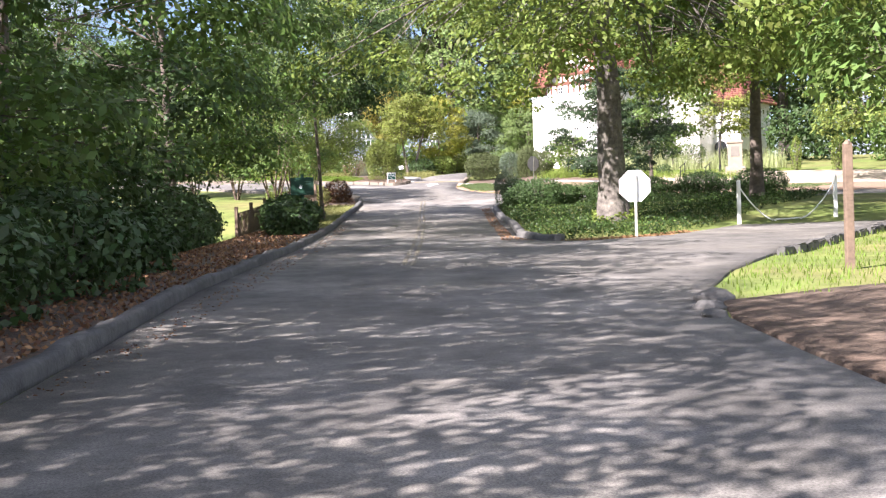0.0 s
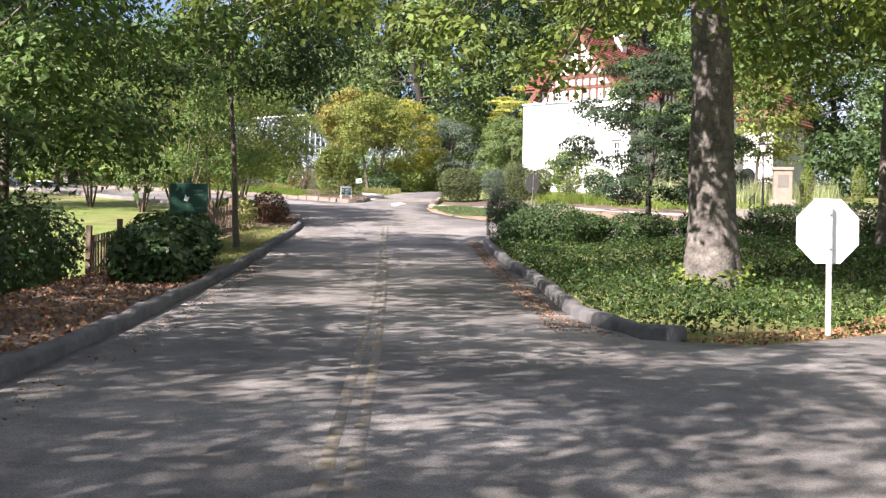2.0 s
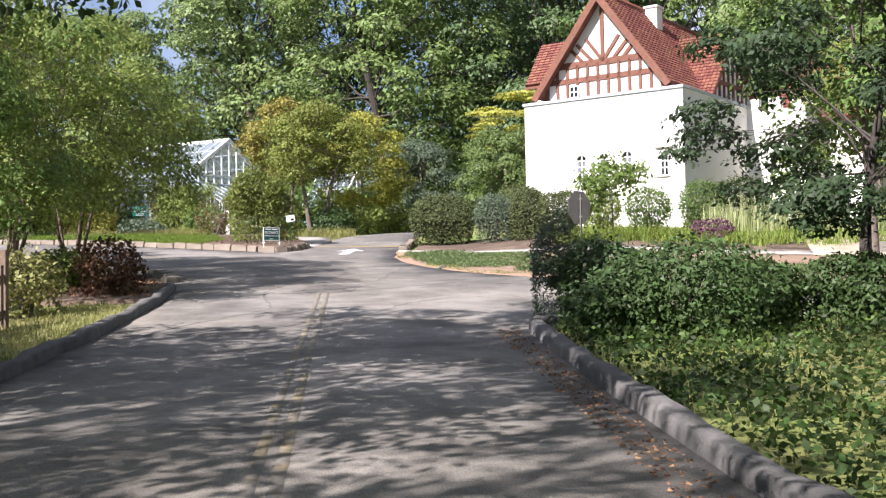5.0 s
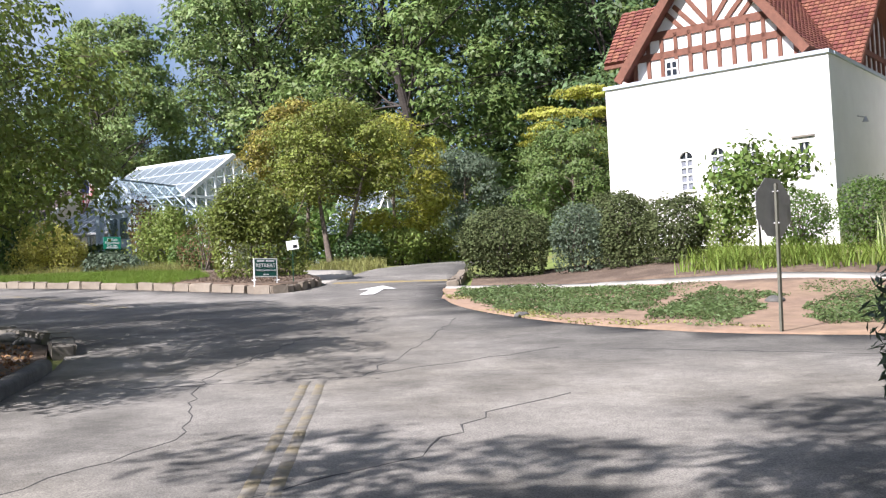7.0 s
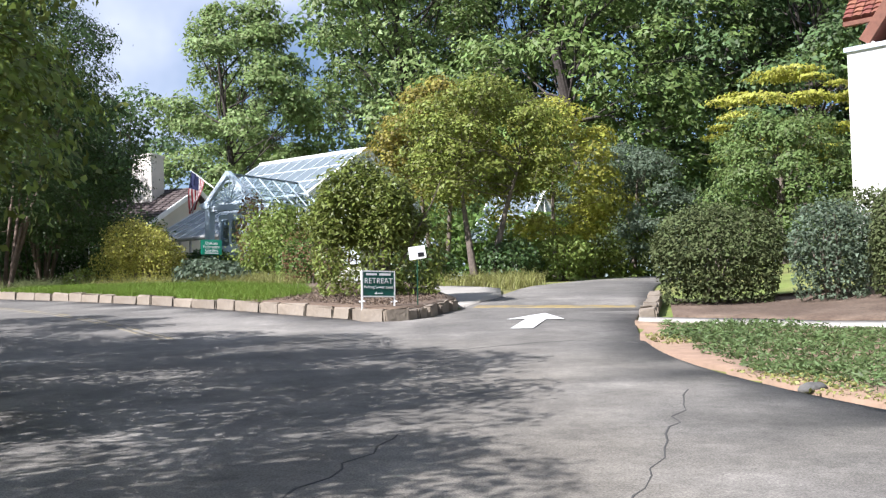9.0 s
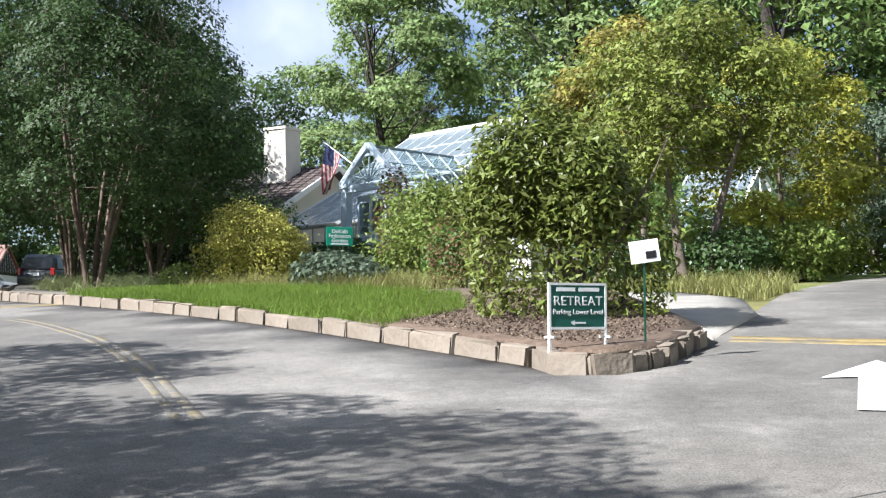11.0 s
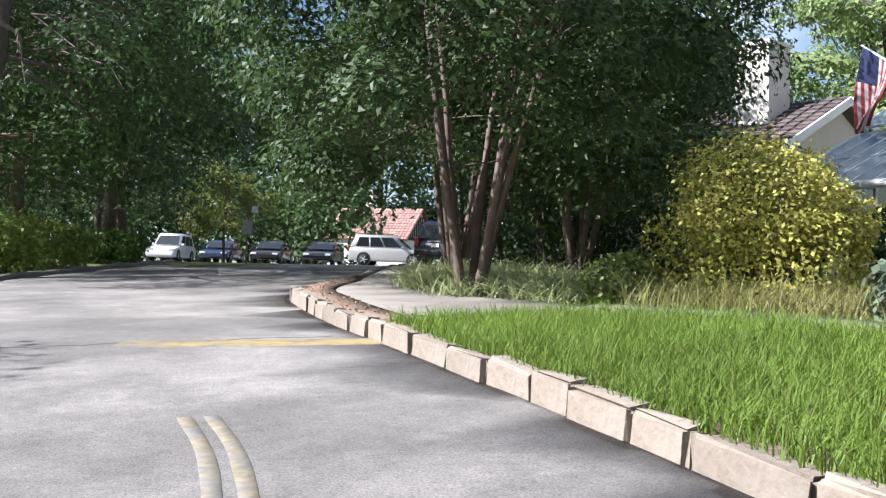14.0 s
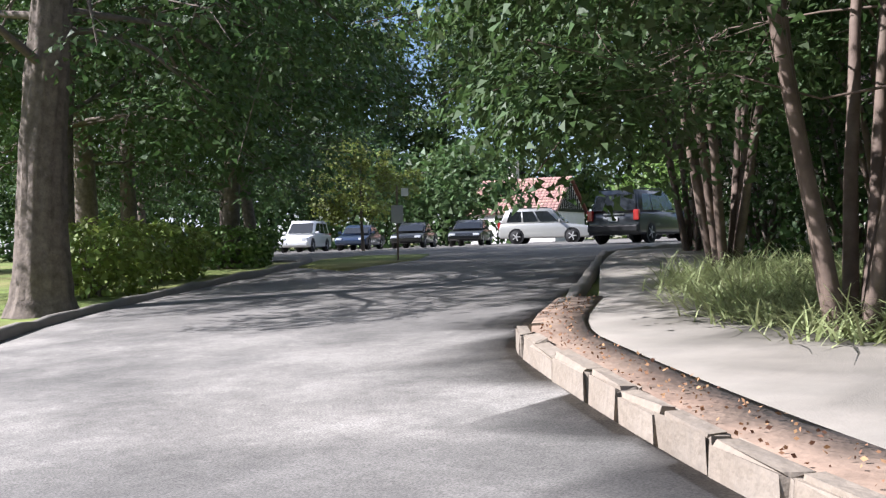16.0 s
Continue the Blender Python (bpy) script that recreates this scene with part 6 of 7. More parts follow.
# ---------------------------------------------------------------- shrubs and ground cover, west verge
for k, (x, y, rx, ry, h) in enumerate([(-5.6, 12.0, 1.3, 2.0, 1.7), (-5.5, 16.0, 1.2, 2.0, 1.6), (-5.9, 20.2, 1.1, 1.6, 1.2), (-6.0, 6.5, 1.5, 2.5, 1.9), (-11.0, 22, 2.0, 3.0, 2.6), (-12.0, 29, 2.2, 3.0, 2.4), (-13.0, 36, 2.4, 3.2, 2.4), (-13.2, 43, 2.2, 3.0, 2.2), (-11.0, 14, 2.0, 3.0, 2.4), (-7.6, 9.5, 1.8, 2.4, 3.6), (-8.0, 14, 1.8, 2.4, 4.0), (-8.4, 18.5, 1.8, 2.4, 4.0), (-8.8, 23, 1.8, 2.4, 4.0), (-9.2, 28, 1.9, 2.6, 4.2), (-9.6, 32.6, 1.9, 2.4, 4.0), (-7.6, 29.8, 1.1, 1.7, 2.2), (-8.3, 34.0, 1.2, 1.8, 2.4), (-8.9, 38.4, 1.3, 1.9, 2.6), (-9.8, 42.4, 1.4, 1.9, 2.8), (-11.0, 46.4, 1.6, 2.0, 3.0)]):
    bush("dark_shrub", x, y, rx, ry, h, 3400, 0.14, L_HOLLY, "dense dark evergreen shrub on the wooded bank", 200 + k, tri=k > 3, group="evergreen shrubs on the bank")
for k, (x, y, rx, ry, h, mt) in enumerate([(-4.95, 34.6, 0.75, 0.9, 1.0, L_HOLLY), (-4.85, 36.6, 0.75, 1.0, 1.1, L_HOLLY), (-5.7, 39.4, 0.9, 1.2, 1.15, L_DARK), (-6.0, 43.2, 0.8, 1.2, 1.1, L_DARK)]):
    bush("verge_shrub", x, y, rx, ry, h, 3600, 0.14, mt, "dark broad-leaved shrub round the green sign", 210 + k, group="shrubs by the green sign")
bush("red_shrub", -5.6, 56.9, 0.7, 0.8, 1.25, 2600, 0.09, L_RED, "clipped dark red barberry at the corner", 220)
bush("twiggy_shrub", -6.3, 53.6, 0.7, 0.9, 1.2, 1300, 0.1, L_GRASSDRY, "thin straw-coloured shrub by the fence end", 221, open_=0.4)
bush("corner_shrub", -7.2, 59.4, 1.0, 1.0, 0.9, 2500, 0.11, L_LIGHT, "light green shrub under the crape myrtles", 222)
cover("leaf_litter", [(-3.75, 8), (-3.85, 26), (-4.05, 36), (-7.2, 38), (-8.5, 26), (-8.5, 8)], 11000, 0.075, 0.03, L_LITTER, "brown fallen leaves on the bank", "leaves", 230, lift=0.03)
cover("leaf_litter", [(-3.05, 8), (-3.35, 16), (-3.4, 26), (-3.6, 33), (-3.95, 40), (-3.55, 40), (-3.1, 30), (-2.7, 8)], 900, 0.05, 0.006, L_LITTER, "fallen leaves gathered in the gutter", "leaves", 231, lift=0.0)
cover("leaf_litter", [(2.5, 27.2), (3.3, 26.8), (5.2, 28.1), (6.4, 30.0), (6.0, 30.4), (4.9, 28.9), (3.2, 27.7)], 900, 0.055, 0.02, L_LITTER, "dry leaves and bare earth along the drive edge", "leaves", 237)
cover("leaf_litter", [(1.62, 50), (1.55, 30), (1.95, 27.4), (1.2, 28), (1.25, 50)], 2400, 0.052, 0.006, L_LITTER, "fallen leaves gathered in the gutter", "leaves", 232, lift=0.0)
cover("leaf_litter", [(-4.7, 56), (-5.0, 59.0), (-5.7, 61.0), (-8.0, 62.3), (-7.4, 56.6)], 1200, 0.07, 0.02, L_LITTER, "fallen leaves in the planted corner", "leaves", 236, lift=0.06)
grass("verge_grass", [(-4.25, 39), (-4.45, 48), (-4.5, 55), (-6.0, 55.5), (-6.3, 47), (-5.4, 40)], 9000, 0.09, 0.012, L_GRASSDRY, "short dry verge grass", 233, lean=0.6, seg=2)
tufts("sword_plants", [(-9.0, 55.5), (-7.8, 54.5), (-7.8, 57), (-9.2, 58)], 26, 16, 0.1, 0.9, 0.05, L_LIGHT, "bright sword-leaved plants behind the fence", 234, lean=0.35)

# ---------------------------------------------------------------- east side: ivy bank, hedge, corner plants
IVY = [(2.0, 49.0), (1.98, 40), (2.08, 35), (2.05, 29.5), (2.9, 27.6), (5.2, 28.9), (8.3, 34.0), (11.4, 39.3), (15, 46), (15, 48.9), (6, 50.9), (3.5, 51.2), (2.4, 50.6)]
cover("ivy", IVY, 42000, 0.075, 0.42, L_IVY, "thick ivy and weeds covering the bank", "ground cover", 240)
cover("ivy", IVY, 9000, 0.075, 0.6, L_MID, "taller leafy weeds in the ivy", "ground cover", 241, patch=0.05)
grass("bank_grass", IVY, 6000, 0.24, 0.010, L_GRASSDRY, "long grass among the ivy", 242, lean=0.7, seg=2)
cover("ivy", [(4.2, 33.9), (5.4, 33.9), (5.4, 35.1), (4.2, 35.1)], 900, 0.12, 0.7, L_LIGHT, "ivy climbing the foot of the oak", "ground cover", 243)
for k, (x, y, rx, ry, h) in enumerate([(3.6, 48.3, 1.2, 1.3, 1.35), (4.7, 49.4, 1.0, 0.9, 1.1), (6.5, 49.3, 1.1, 0.9, 1.05), (8.4, 48.6, 1.1, 0.9, 1.1), (10.4, 48.0, 1.2, 0.9, 1.2), (12.6, 47.4, 1.3, 0.9, 1.2)]):
    bush("low_hedge", x, y, rx, ry, h, 7500, 0.075, L_DARK, "low dark hedge shrub at the top of the bank", 250 + k, tri=True, group="low hedge on the bank")
bush("thin_shrub", 2.2, 50.25, 0.42, 0.42, 1.75, 5200, 0.085, L_BLUE, "tall thin willow-like shrub at the road corner", 260, skirt=0.3, lump=0.6, open_=0.35, aspect=4.5, stems=False)
bush("thin_shrub", 2.75, 50.75, 0.5, 0.4, 1.5, 3600, 0.09, L_SPRING, "thin grey-green shrub at the road corner", 261, open_=0.35, aspect=4.5, lump=0.6, stems=False)
bush("corner_bush", 3.05, 49.75, 0.9, 0.95, 1.35, 12000, 0.07, L_HOLLY, "dense dark shrub at the road corner", 262, lump=0.45)
bush("corner_bush", 2.75, 48.3, 0.6, 0.9, 1.05, 7000, 0.07, L_DARK, "low dark shrub behind the kerb", 263, lump=0.45)
grass("east_lawn", [(3.05, 13.3), (3.4, 14.8), (4.3, 17.4), (5.7, 20.2), (7.6, 23.5), (10.8, 28.8), (17.7, 39), (22, 39), (20, 14), (9, 11.5)], 14000, 0.11, 0.017, L_GRASS, "mown grass beside the drive", 262, lean=0.6, seg=2)

# bank and beds by the white house
JUN = [[(0.75, 69.6), (0.62, 66.0), (1.5, 63.2), (2.9, 62.4), (4.3, 64.6), (4.2, 66.2), (2.2, 69.1)], [(3.0, 61.5), (3.9, 60.6), (5.6, 63.4), (5.0, 64.9), (4.4, 64.2)], [(4.9, 60.0), (5.9, 59.4), (8.0, 61.8), (7.0, 63.4), (5.9, 62.8)],
       [(8, 60), (10, 59), (13, 60.4), (11, 62)], [(14, 58.5), (18, 57.5), (20, 60), (15, 61)]]
for k, poly in enumerate(JUN):
    cover("juniper_mat", ragged(poly, 0.3, 40 + k), 15000 if k == 0 else 6000, 0.085, 0.16, L_JUNIPER, "creeping juniper spreading over red clay", "ground cover", 270 + k, aspect=4.0)
cover("juniper_mat", [(0.6, 69.4), (0.5, 67.2), (0.8, 65.2), (1.5, 62.9), (2.5, 61.2), (4.1, 59.2), (8.1, 57.9), (14, 56.5), (14, 60), (9, 63.6), (5.4, 65.2), (2.4, 68.5)], 26000, 0.07, 0.08, L_JUNIPER, "straggling juniper shoots over the clay", "ground cover", 276, patch=0.06, aspect=4.0)
cover("verge_weeds", [(0.42, 70.2), (0.3, 67.5), (0.55, 65.2), (1.3, 62.8), (2.3, 60.95), (4.0, 58.95), (8.1, 57.5), (8.2, 58.1), (4.4, 59.6), (2.8, 61.4), (1.8, 63.2), (1.0, 65.6), (0.8, 68.5)], 5000, 0.045, 0.06, L_GRASSDRY, "dry weeds and grass along the broken edge", "ground cover", 277, patch=-0.05)
for k, (x, y, rx, ry, h, mt, n) in enumerate([(2.05, 73.7, 1.35, 1.05, 1.75, L_HOLLY, 8500), (3.75, 72.5, 0.8, 0.8, 1.7, L_BLUE, 3600), (4.75, 71.5, 0.75, 0.75, 1.75, L_DARK, 5200), (5.65, 70.5, 0.8, 0.75, 1.55, L_DARK, 5200),
                                              (4.9, 74.4, 0.9, 0.8, 1.8, L_DARK, 4200), (7.4, 72.8, 0.8, 0.8, 1.5, L_LIGHT, 3600), (8.8, 71.6, 0.9, 0.8, 1.5, L_MID, 3600), (10.9, 72.6, 0.9, 0.8, 1.7, L_MID, 3600),
                                              (12.6, 73.6, 1.2, 0.9, 1.8, L_DARK, 4200), (15.0, 73.0, 1.2, 0.9, 1.6, L_MID, 4000), (17.5, 71.5, 1.1, 0.9, 1.3, L_DARK, 3600)]):
    bush("clipped_shrub", x, y, rx * 0.92, ry * 0.92, h, int(n * 1.9), 0.066, L_BOX if mt in (L_HOLLY, L_DARK) else mt, "clipped dense shrub in the bed before the house" if mt is not L_BLUE else "thin grey-green shrub between clipped ones", 280 + k, square=0.2, lump=0.2, skirt=0.25, tri=True, group="shrubs before the house", open_=0.35 if mt is L_BLUE else 0)
tufts("daylilies", [(4.9, 67.9), (5.9, 66.8), (9, 65.6), (16, 63.6), (16, 64.8), (9, 67.2), (6.4, 69.2)], 190, 18, 0.16, 0.52, 0.028, L_DAYLILY, "yellow-green daylily leaves along the bed", 295, lean=0.8)
tree("magnolia_sapling", 7.0, 68.8, 2.6, 1.25, 1.0, 0.035, 2000, 0.15, M_BARKPALE, L_MAGN, "young magnolia with large light green leaves", 296, tri=False, limbs=8, clump=0.5)
tree("magnolia_sapling", 13.6, 71.0, 3.6, 0.95, 1.0, 0.04, 2000, 0.15, M_BARKPALE, L_MAGN, "slender young tree with bright leaves beside the house", 297, tri=False, limbs=9, clump=0.5)
grass("house_lawn", [(6, 73.4), (9, 71), (20, 66), (20, 71), (11.2, 74), (6.4, 78)], 9000, 0.07, 0.014, L_GRASS, "mown lawn before the white house", 298, lean=0.6, seg=2)

# ---------------------------------------------------------------- glasshouse garden
LAWN = [*[p for p in set_in(kerb_line, 0.07) if -14.9 < p[0] < -6.0], (-5.7, 75.6), (-6.4, 78.4), (-9.0, 80.9), (-11.8, 82.5), (-13.7, 82.75)]
drape("ground_lawn_bed", [*[p for p in kerb_in if -15.4 < p[0] < -5.5], (-5.9, 75.5), (-7.0, 79.2), (-8.0, 88), (-12, 88.6), (-14.2, 84.6)], 0.16, M_MULCH, "dark soil under the long grass", "garden bed", grid=0.8)
grass("long_grass", LAWN, 38000, 0.21, 0.011, L_GRASS, "long bright green grass above the stone kerb", 300, lean=0.8, lift=0.16, seg=2)
drape("pavement_garden", [(-14.3, 83.0), (-13.4, 83.05), (-11.7, 82.75), (-8.9, 81.1), (-6.6, 78.9), (-6.3, 79.5), (-8.6, 81.8), (-11.5, 83.55), (-13.4, 83.95), (-14.4, 84.3)], 0.18, M_CONC, "pale concrete garden walk behind the lawn", "pavement", grid=0.8)
tufts("pale_grass", [(-14.0, 84.1), (-12.4, 84.0), (-9.6, 82.8), (-7.6, 81.0), (-7.2, 81.8), (-9.4, 84.2), (-12.6, 85.2), (-14.3, 84.9)], 190, 22, 0.13, 0.46, 0.018, L_GRASSDRY, "pale ornamental grass behind the lawn", 301, lean=0.9, lift=0.1)
tufts("liriope", [(-21.3, 90.2), (-20.2, 88.8), (-19.0, 87.0), (-17.0, 85.35), (-15.5, 84.85), (-14.9, 86.0), (-16.2, 88.2), (-18.0, 89.6), (-20.4, 91.6)], 300, 30, 0.2, 0.55, 0.03, L_LIRIOPE, "striped liriope clumps under the old trees", 302, lean=1.5)
tufts("apron_grass", [(-2.0, 78.6), (-1.2, 82.6), (-1.6, 84.5), (-4.4, 83.2), (-3.2, 81.6)], 80, 22, 0.12, 0.45, 0.02, L_GRASSDRY, "pale grass clumps beside the concrete path", 303, lean=0.9)
bush("photinia", -4.28, 74.85, 1.5, 1.4, 2.7, 33000, 0.115, L_PHOT, "tall glossy-leaved photinia in the mulch bed", 310, lump=0.65, skirt=0.15, aspect=3.2, z=gz(-4.33, 74.85) + 0.18)
bush("gold_shrub", -13.0, 85.9, 1.5, 1.4, 2.2, 24000, 0.062, L_GOLD, "round golden euonymus shrub", 312, lump=0.5)
bush("round_shrub", -14.6, 85.3, 0.55, 0.55, 0.8, 1800, 0.07, L_LIGHT, "small round light green shrub", 313)
tree("green_shrub", -9.0, 86.7, 2.6, 1.3, 0.2, 0.04, 13000, 0.11, M_BARK, L_LIGHT, "bushy yellow-green shrub before the glasshouse", 314, stems=6, limbs=5, spread=0.35, clump=0.42, flat=0.8, droop=0.0)
bush("rust_shrub", -10.3, 88.2, 0.55, 0.55, 3.2, 1500, 0.12, L_RUST, "tall shrub with rust-brown leaves", 315, open_=0.3)
bush("rust_shrub", -6.75, 81.2, 1.1, 1.0, 1.8, 1700, 0.07, L_RUST, "twiggy shrub with dry red-brown leaves", 316, open_=0.4)
bush("variegated_shrub", -10.3, 83.9, 1.15, 0.8, 0.95, 2200, 0.12, L_BLUE, "low grey-green shrub below the garden sign", 317)
for k, (x, y, rx, ry, h, mt) in enumerate([(-2.2, 87.5, 1.1, 1.0, 1.3, L_HOLLY), (-4.8, 86.2, 1.3, 1.0, 1.2, L_HOLLY), (-0.6, 88.6, 1.0, 1.0, 1.5, L_LIGHT), (0.4, 95.0, 1.3, 1.1, 1.8, L_AUTUMN), (-2.2, 93.5, 1.3, 1.2, 2.0, L_LIGHT),
                                           (-7.5, 84.0, 1.0, 1.0, 1.5, L_MID)]):
    bush("border_shrub", x, y, rx, ry, h, 3200, 0.12, mt, "low shrub in the border by the side road", 320 + k, group="border by the side road")
for k, (x, y, rx, ry, h, mt) in enumerate([(-14.6, 90.0, 1.3, 1.2, 1.6, L_DARK), (-17.0, 95.0, 1.6, 1.4, 1.8, L_DARK), (-12.8, 91.5, 1.0, 1.0, 1.4, L_DARK), (-21, 97, 1.6, 1.5, 2.5, L_DARK), (-20.6, 94.6, 1.6, 1.3, 3.2, L_DARK), (-18.2, 95.6, 1.7, 1.3, 3.6, L_DARK), (-15.9, 92.6, 1.5, 1.2, 3.0, L_DARK), (-22.8, 96.2, 1.4, 1.3, 3.4, L_DARK), (-24.4, 99.4, 1.5, 1.4, 3.6, L_DARK), (-26.0, 103, 1.6, 1.5, 3.6, L_DARK)]):
    bush("shade_shrub", x, y, rx, ry, h, 3200, 0.13, mt, "dark shrub in the shade below the lodge", 330 + k, group="shrubs below the lodge")
for k, (x, y, rx, ry, h, mt) in enumerate([(-33.0, 89.4, 1.6, 1.2, 1.5, L_LIGHT), (-35.5, 92.5, 1.6, 1.3, 1.4, L_LIGHT), (-38.5, 97.0, 1.8, 1.2, 1.2, L_MID), (-31.8, 82.8, 2.0, 1.6, 1.6, L_LIGHT), (-43, 100.5, 1.8, 1.2, 1.2, L_MID), (-28.0, 80.5, 1.6, 1.4, 1.2, L_MID)]):
    bush("bank_shrub", x, y, rx, ry, h, 3000, 0.15, mt, "sunlit leafy undergrowth on the bank", 340 + k, group="undergrowth south of the bend")
cover("leaf_litter", [p for p in set_in(kerb_line, 0.2) if p[0] < -15.0] + [p for p in set_in(kerb_line, 0.62) if p[0] < -15.2][::-1], 420, 0.03, 0.006, L_LITTER, "dry leaves scattered on the bare strip", "leaves", 352, lift=0.15)
cover("wood_chips", [(-2.75, 73.4), (-3.1, 72.3), (-3.6, 71.7), (-4.2, 72.0), (-6.2, 74.0), (-6.6, 78), (-4.2, 79)], 7000, 0.035, 0.012, L_CHIPS, "brown wood chips in the bed", "mulch", 351, lift=0.22)

# ---------------------------------------------------------------- signs, posts and small things
def lettering(text, size, material, parent, m, name="lettering", spacing=1.0):
    cu = bpy.data.curves.new(name, 'FONT')
    cu.body, cu.size, cu.extrude, cu.align_x, cu.align_y, cu.space_character = text, size, 0.002, 'CENTER', 'CENTER', spacing
    tmp = bpy.data.objects.new(name, cu)
    me = bpy.data.meshes.new_from_object(tmp)
    bpy.data.objects.remove(tmp)
    me.name = name
    me.materials.append(material)
    ob = new(name, me)
    ob.parent = parent
    ob.matrix_basis = m
    return ob


def octagon(bm, r, t, y=0.0, z=0.0):
    pts = [(r * math.cos(math.pi / 8 + i * math.pi / 4), z + r * math.sin(math.pi / 8 + i * math.pi / 4)) for i in range(8)]
    prism(bm, pts, y - t / 2, y + t / 2, 'y')


def stop_sign(x, y, top, r, rz, face, post_m, label, lean=0.0, post_w=0.07):
    """Traffic sign seen from the back: an octagonal plate on a post."""
    z = gz(x, y)
    root = thing("stop_sign", pose(x, y, z, 0, lean, rz), label, "road sign")
    h = top - z
    bm = bmesh.new()
    octagon(bm, r, 0.006, 0.05, h - r)
    part("plate", bm, face, root)
    bm = bmesh.new()
    box(bm, 0, 0, (h - 0.1) / 2 - 0.15, post_w, post_w * 0.7, h + 0.2)
    part("post", bm, post_m, root)
    bm = bmesh.new()
    for k in (-0.2, 0.2):
        cyl(bm, (0, -0.035, h - r + k), (0, 0.06, h - r + k), 0.012, seg=8)
    part("bolts", bm, M_GREYPAINT, root)
    return root


stop_sign(4.42, 27.85, 2.72, 0.41, 4, M_WHITESIGN, M_OLDPOST, "white back of an octagonal road sign on a pale wooden post", post_w=0.055)
stop_sign(4.2, 59.1, 5.02, 0.40, 38, M_SIGNGREY, M_POSTGREY, "grey back of an octagonal road sign on a thin post", lean=2, post_w=0.045)


def green_sign():
    x, y = -4.85, 37.5
    z = gz(x, y)
    root = thing("garden_sign", pose(x, y, z, 0, 0, 3), "dark green wooden sign with pale motif on a post", "sign")
    part("post", boxbm(0, 0.03, 0.85, 0.09, 0.09, 2.0, 0.008), M_DARKGREEN, root)
    part("panel", boxbm(0, -0.04, 1.45, 0.74, 0.05, 0.58, 0.012), M_DARKGREEN, root)
    bm = bmesh.new()
    prism(bm, [(-0.1, 1.4), (-0.02, 1.38), (0.02, 1.48), (-0.03, 1.46), (-0.06, 1.52), (-0.08, 1.45)], -0.072, -0.066, 'y')
    part("motif", bm, M_WHITESIGN, root)
    faded = mat("faded_green", (0.06, 0.13, 0.09), 0.6)
    for u, w, v in ((0.18, 0.2, 1.6), (0.2, 0.18, 1.52), (0.22, 0.16, 1.26)):
        part("faded_text", boxbm(u, -0.068, v, w, 0.006, 0.03), faded, root)


green_sign()


def retreat_sign():
    a, b = Vector((-3.93, 71.30)), Vector((-3.47, 71.66))
    ang = math.degrees(math.atan2(b.y - a.y, b.x - a.x))
    c = (a + b) / 2
    z = gz(c.x, c.y) + 0.21
    root = thing("yard_sign", pose(c.x, c.y, z, 0, 0, ang), "green and white notice on a white metal frame", "sign")
    W, H, zb = 0.60, 0.41, 0.18
    part("panel", boxbm(0, 0, zb + H / 2, W, 0.02, H), M_GREENSIGN, root, "green panel with white lettering")
    for s in (-1, 1):
        part("leg", boxbm(s * W / 2, 0, (zb + H) / 2 - 0.06, 0.022, 0.03, zb + H + 0.12), M_WHITEPAINT, root)
        part("foot", boxbm(s * W / 2, 0.0, 0.1, 0.022, 0.18, 0.02), M_WHITEPAINT, root)
    for zz in (zb, zb + H):
        part("rail", boxbm(0, 0, zz, W + 0.02, 0.03, 0.022), M_WHITEPAINT, root)
    R = pose(0, 0, 0, 90, 0, 0)
    lettering("RETREAT", 0.125, M_WHITESIGN, root, Matrix.Translation((0, -0.014, zb + 0.25)) @ R, spacing=1.05)
    lettering("Parking Lower Level", 0.066, M_WHITESIGN, root, Matrix.Translation((0, -0.014, zb + 0.15)) @ R)
    bm = bmesh.new()
    for u, w in ((-0.13, 0.2), (0.12, 0.22)):
        box(bm, u, -0.0125, zb + 0.36, w, 0.004, 0.035)
    part("name_bar", bm, M_WHITESIGN, root)
    bm = bmesh.new()
    prism(bm, [(-0.08, zb + 0.05), (-0.04, zb + 0.075), (-0.04, zb + 0.058), (0.08, zb + 0.058), (0.08, zb + 0.042), (-0.04, zb + 0.042), (-0.04, zb + 0.025)], -0.016, -0.0105, 'y')
    part("arrow", bm, M_WHITESIGN, root)


retreat_sign()


def notice_board():
    x, y = -3.1, 71.85
    z = 4.32
    root = thing("notice_sign", pose(x, y, z, 0, 0, 14), "small white notice with a dark picture on a thin stake", "sign")
    part("stake", boxbm(0.0, 0.02, 0.5, 0.02, 0.012, 1.1), M_DARKGREEN, root)
    rot = pose(0, 0, 0, 0, -8, 0)
    part("sheet", boxbm(0, 0, 1.0, 0.28, 0.012, 0.215, rot=rot), M_WHITESIGN, root)
    part("picture", boxbm(0.06, -0.009, 0.97, 0.1, 0.006, 0.07, rot=rot), M_BLACK, root)


notice_board()


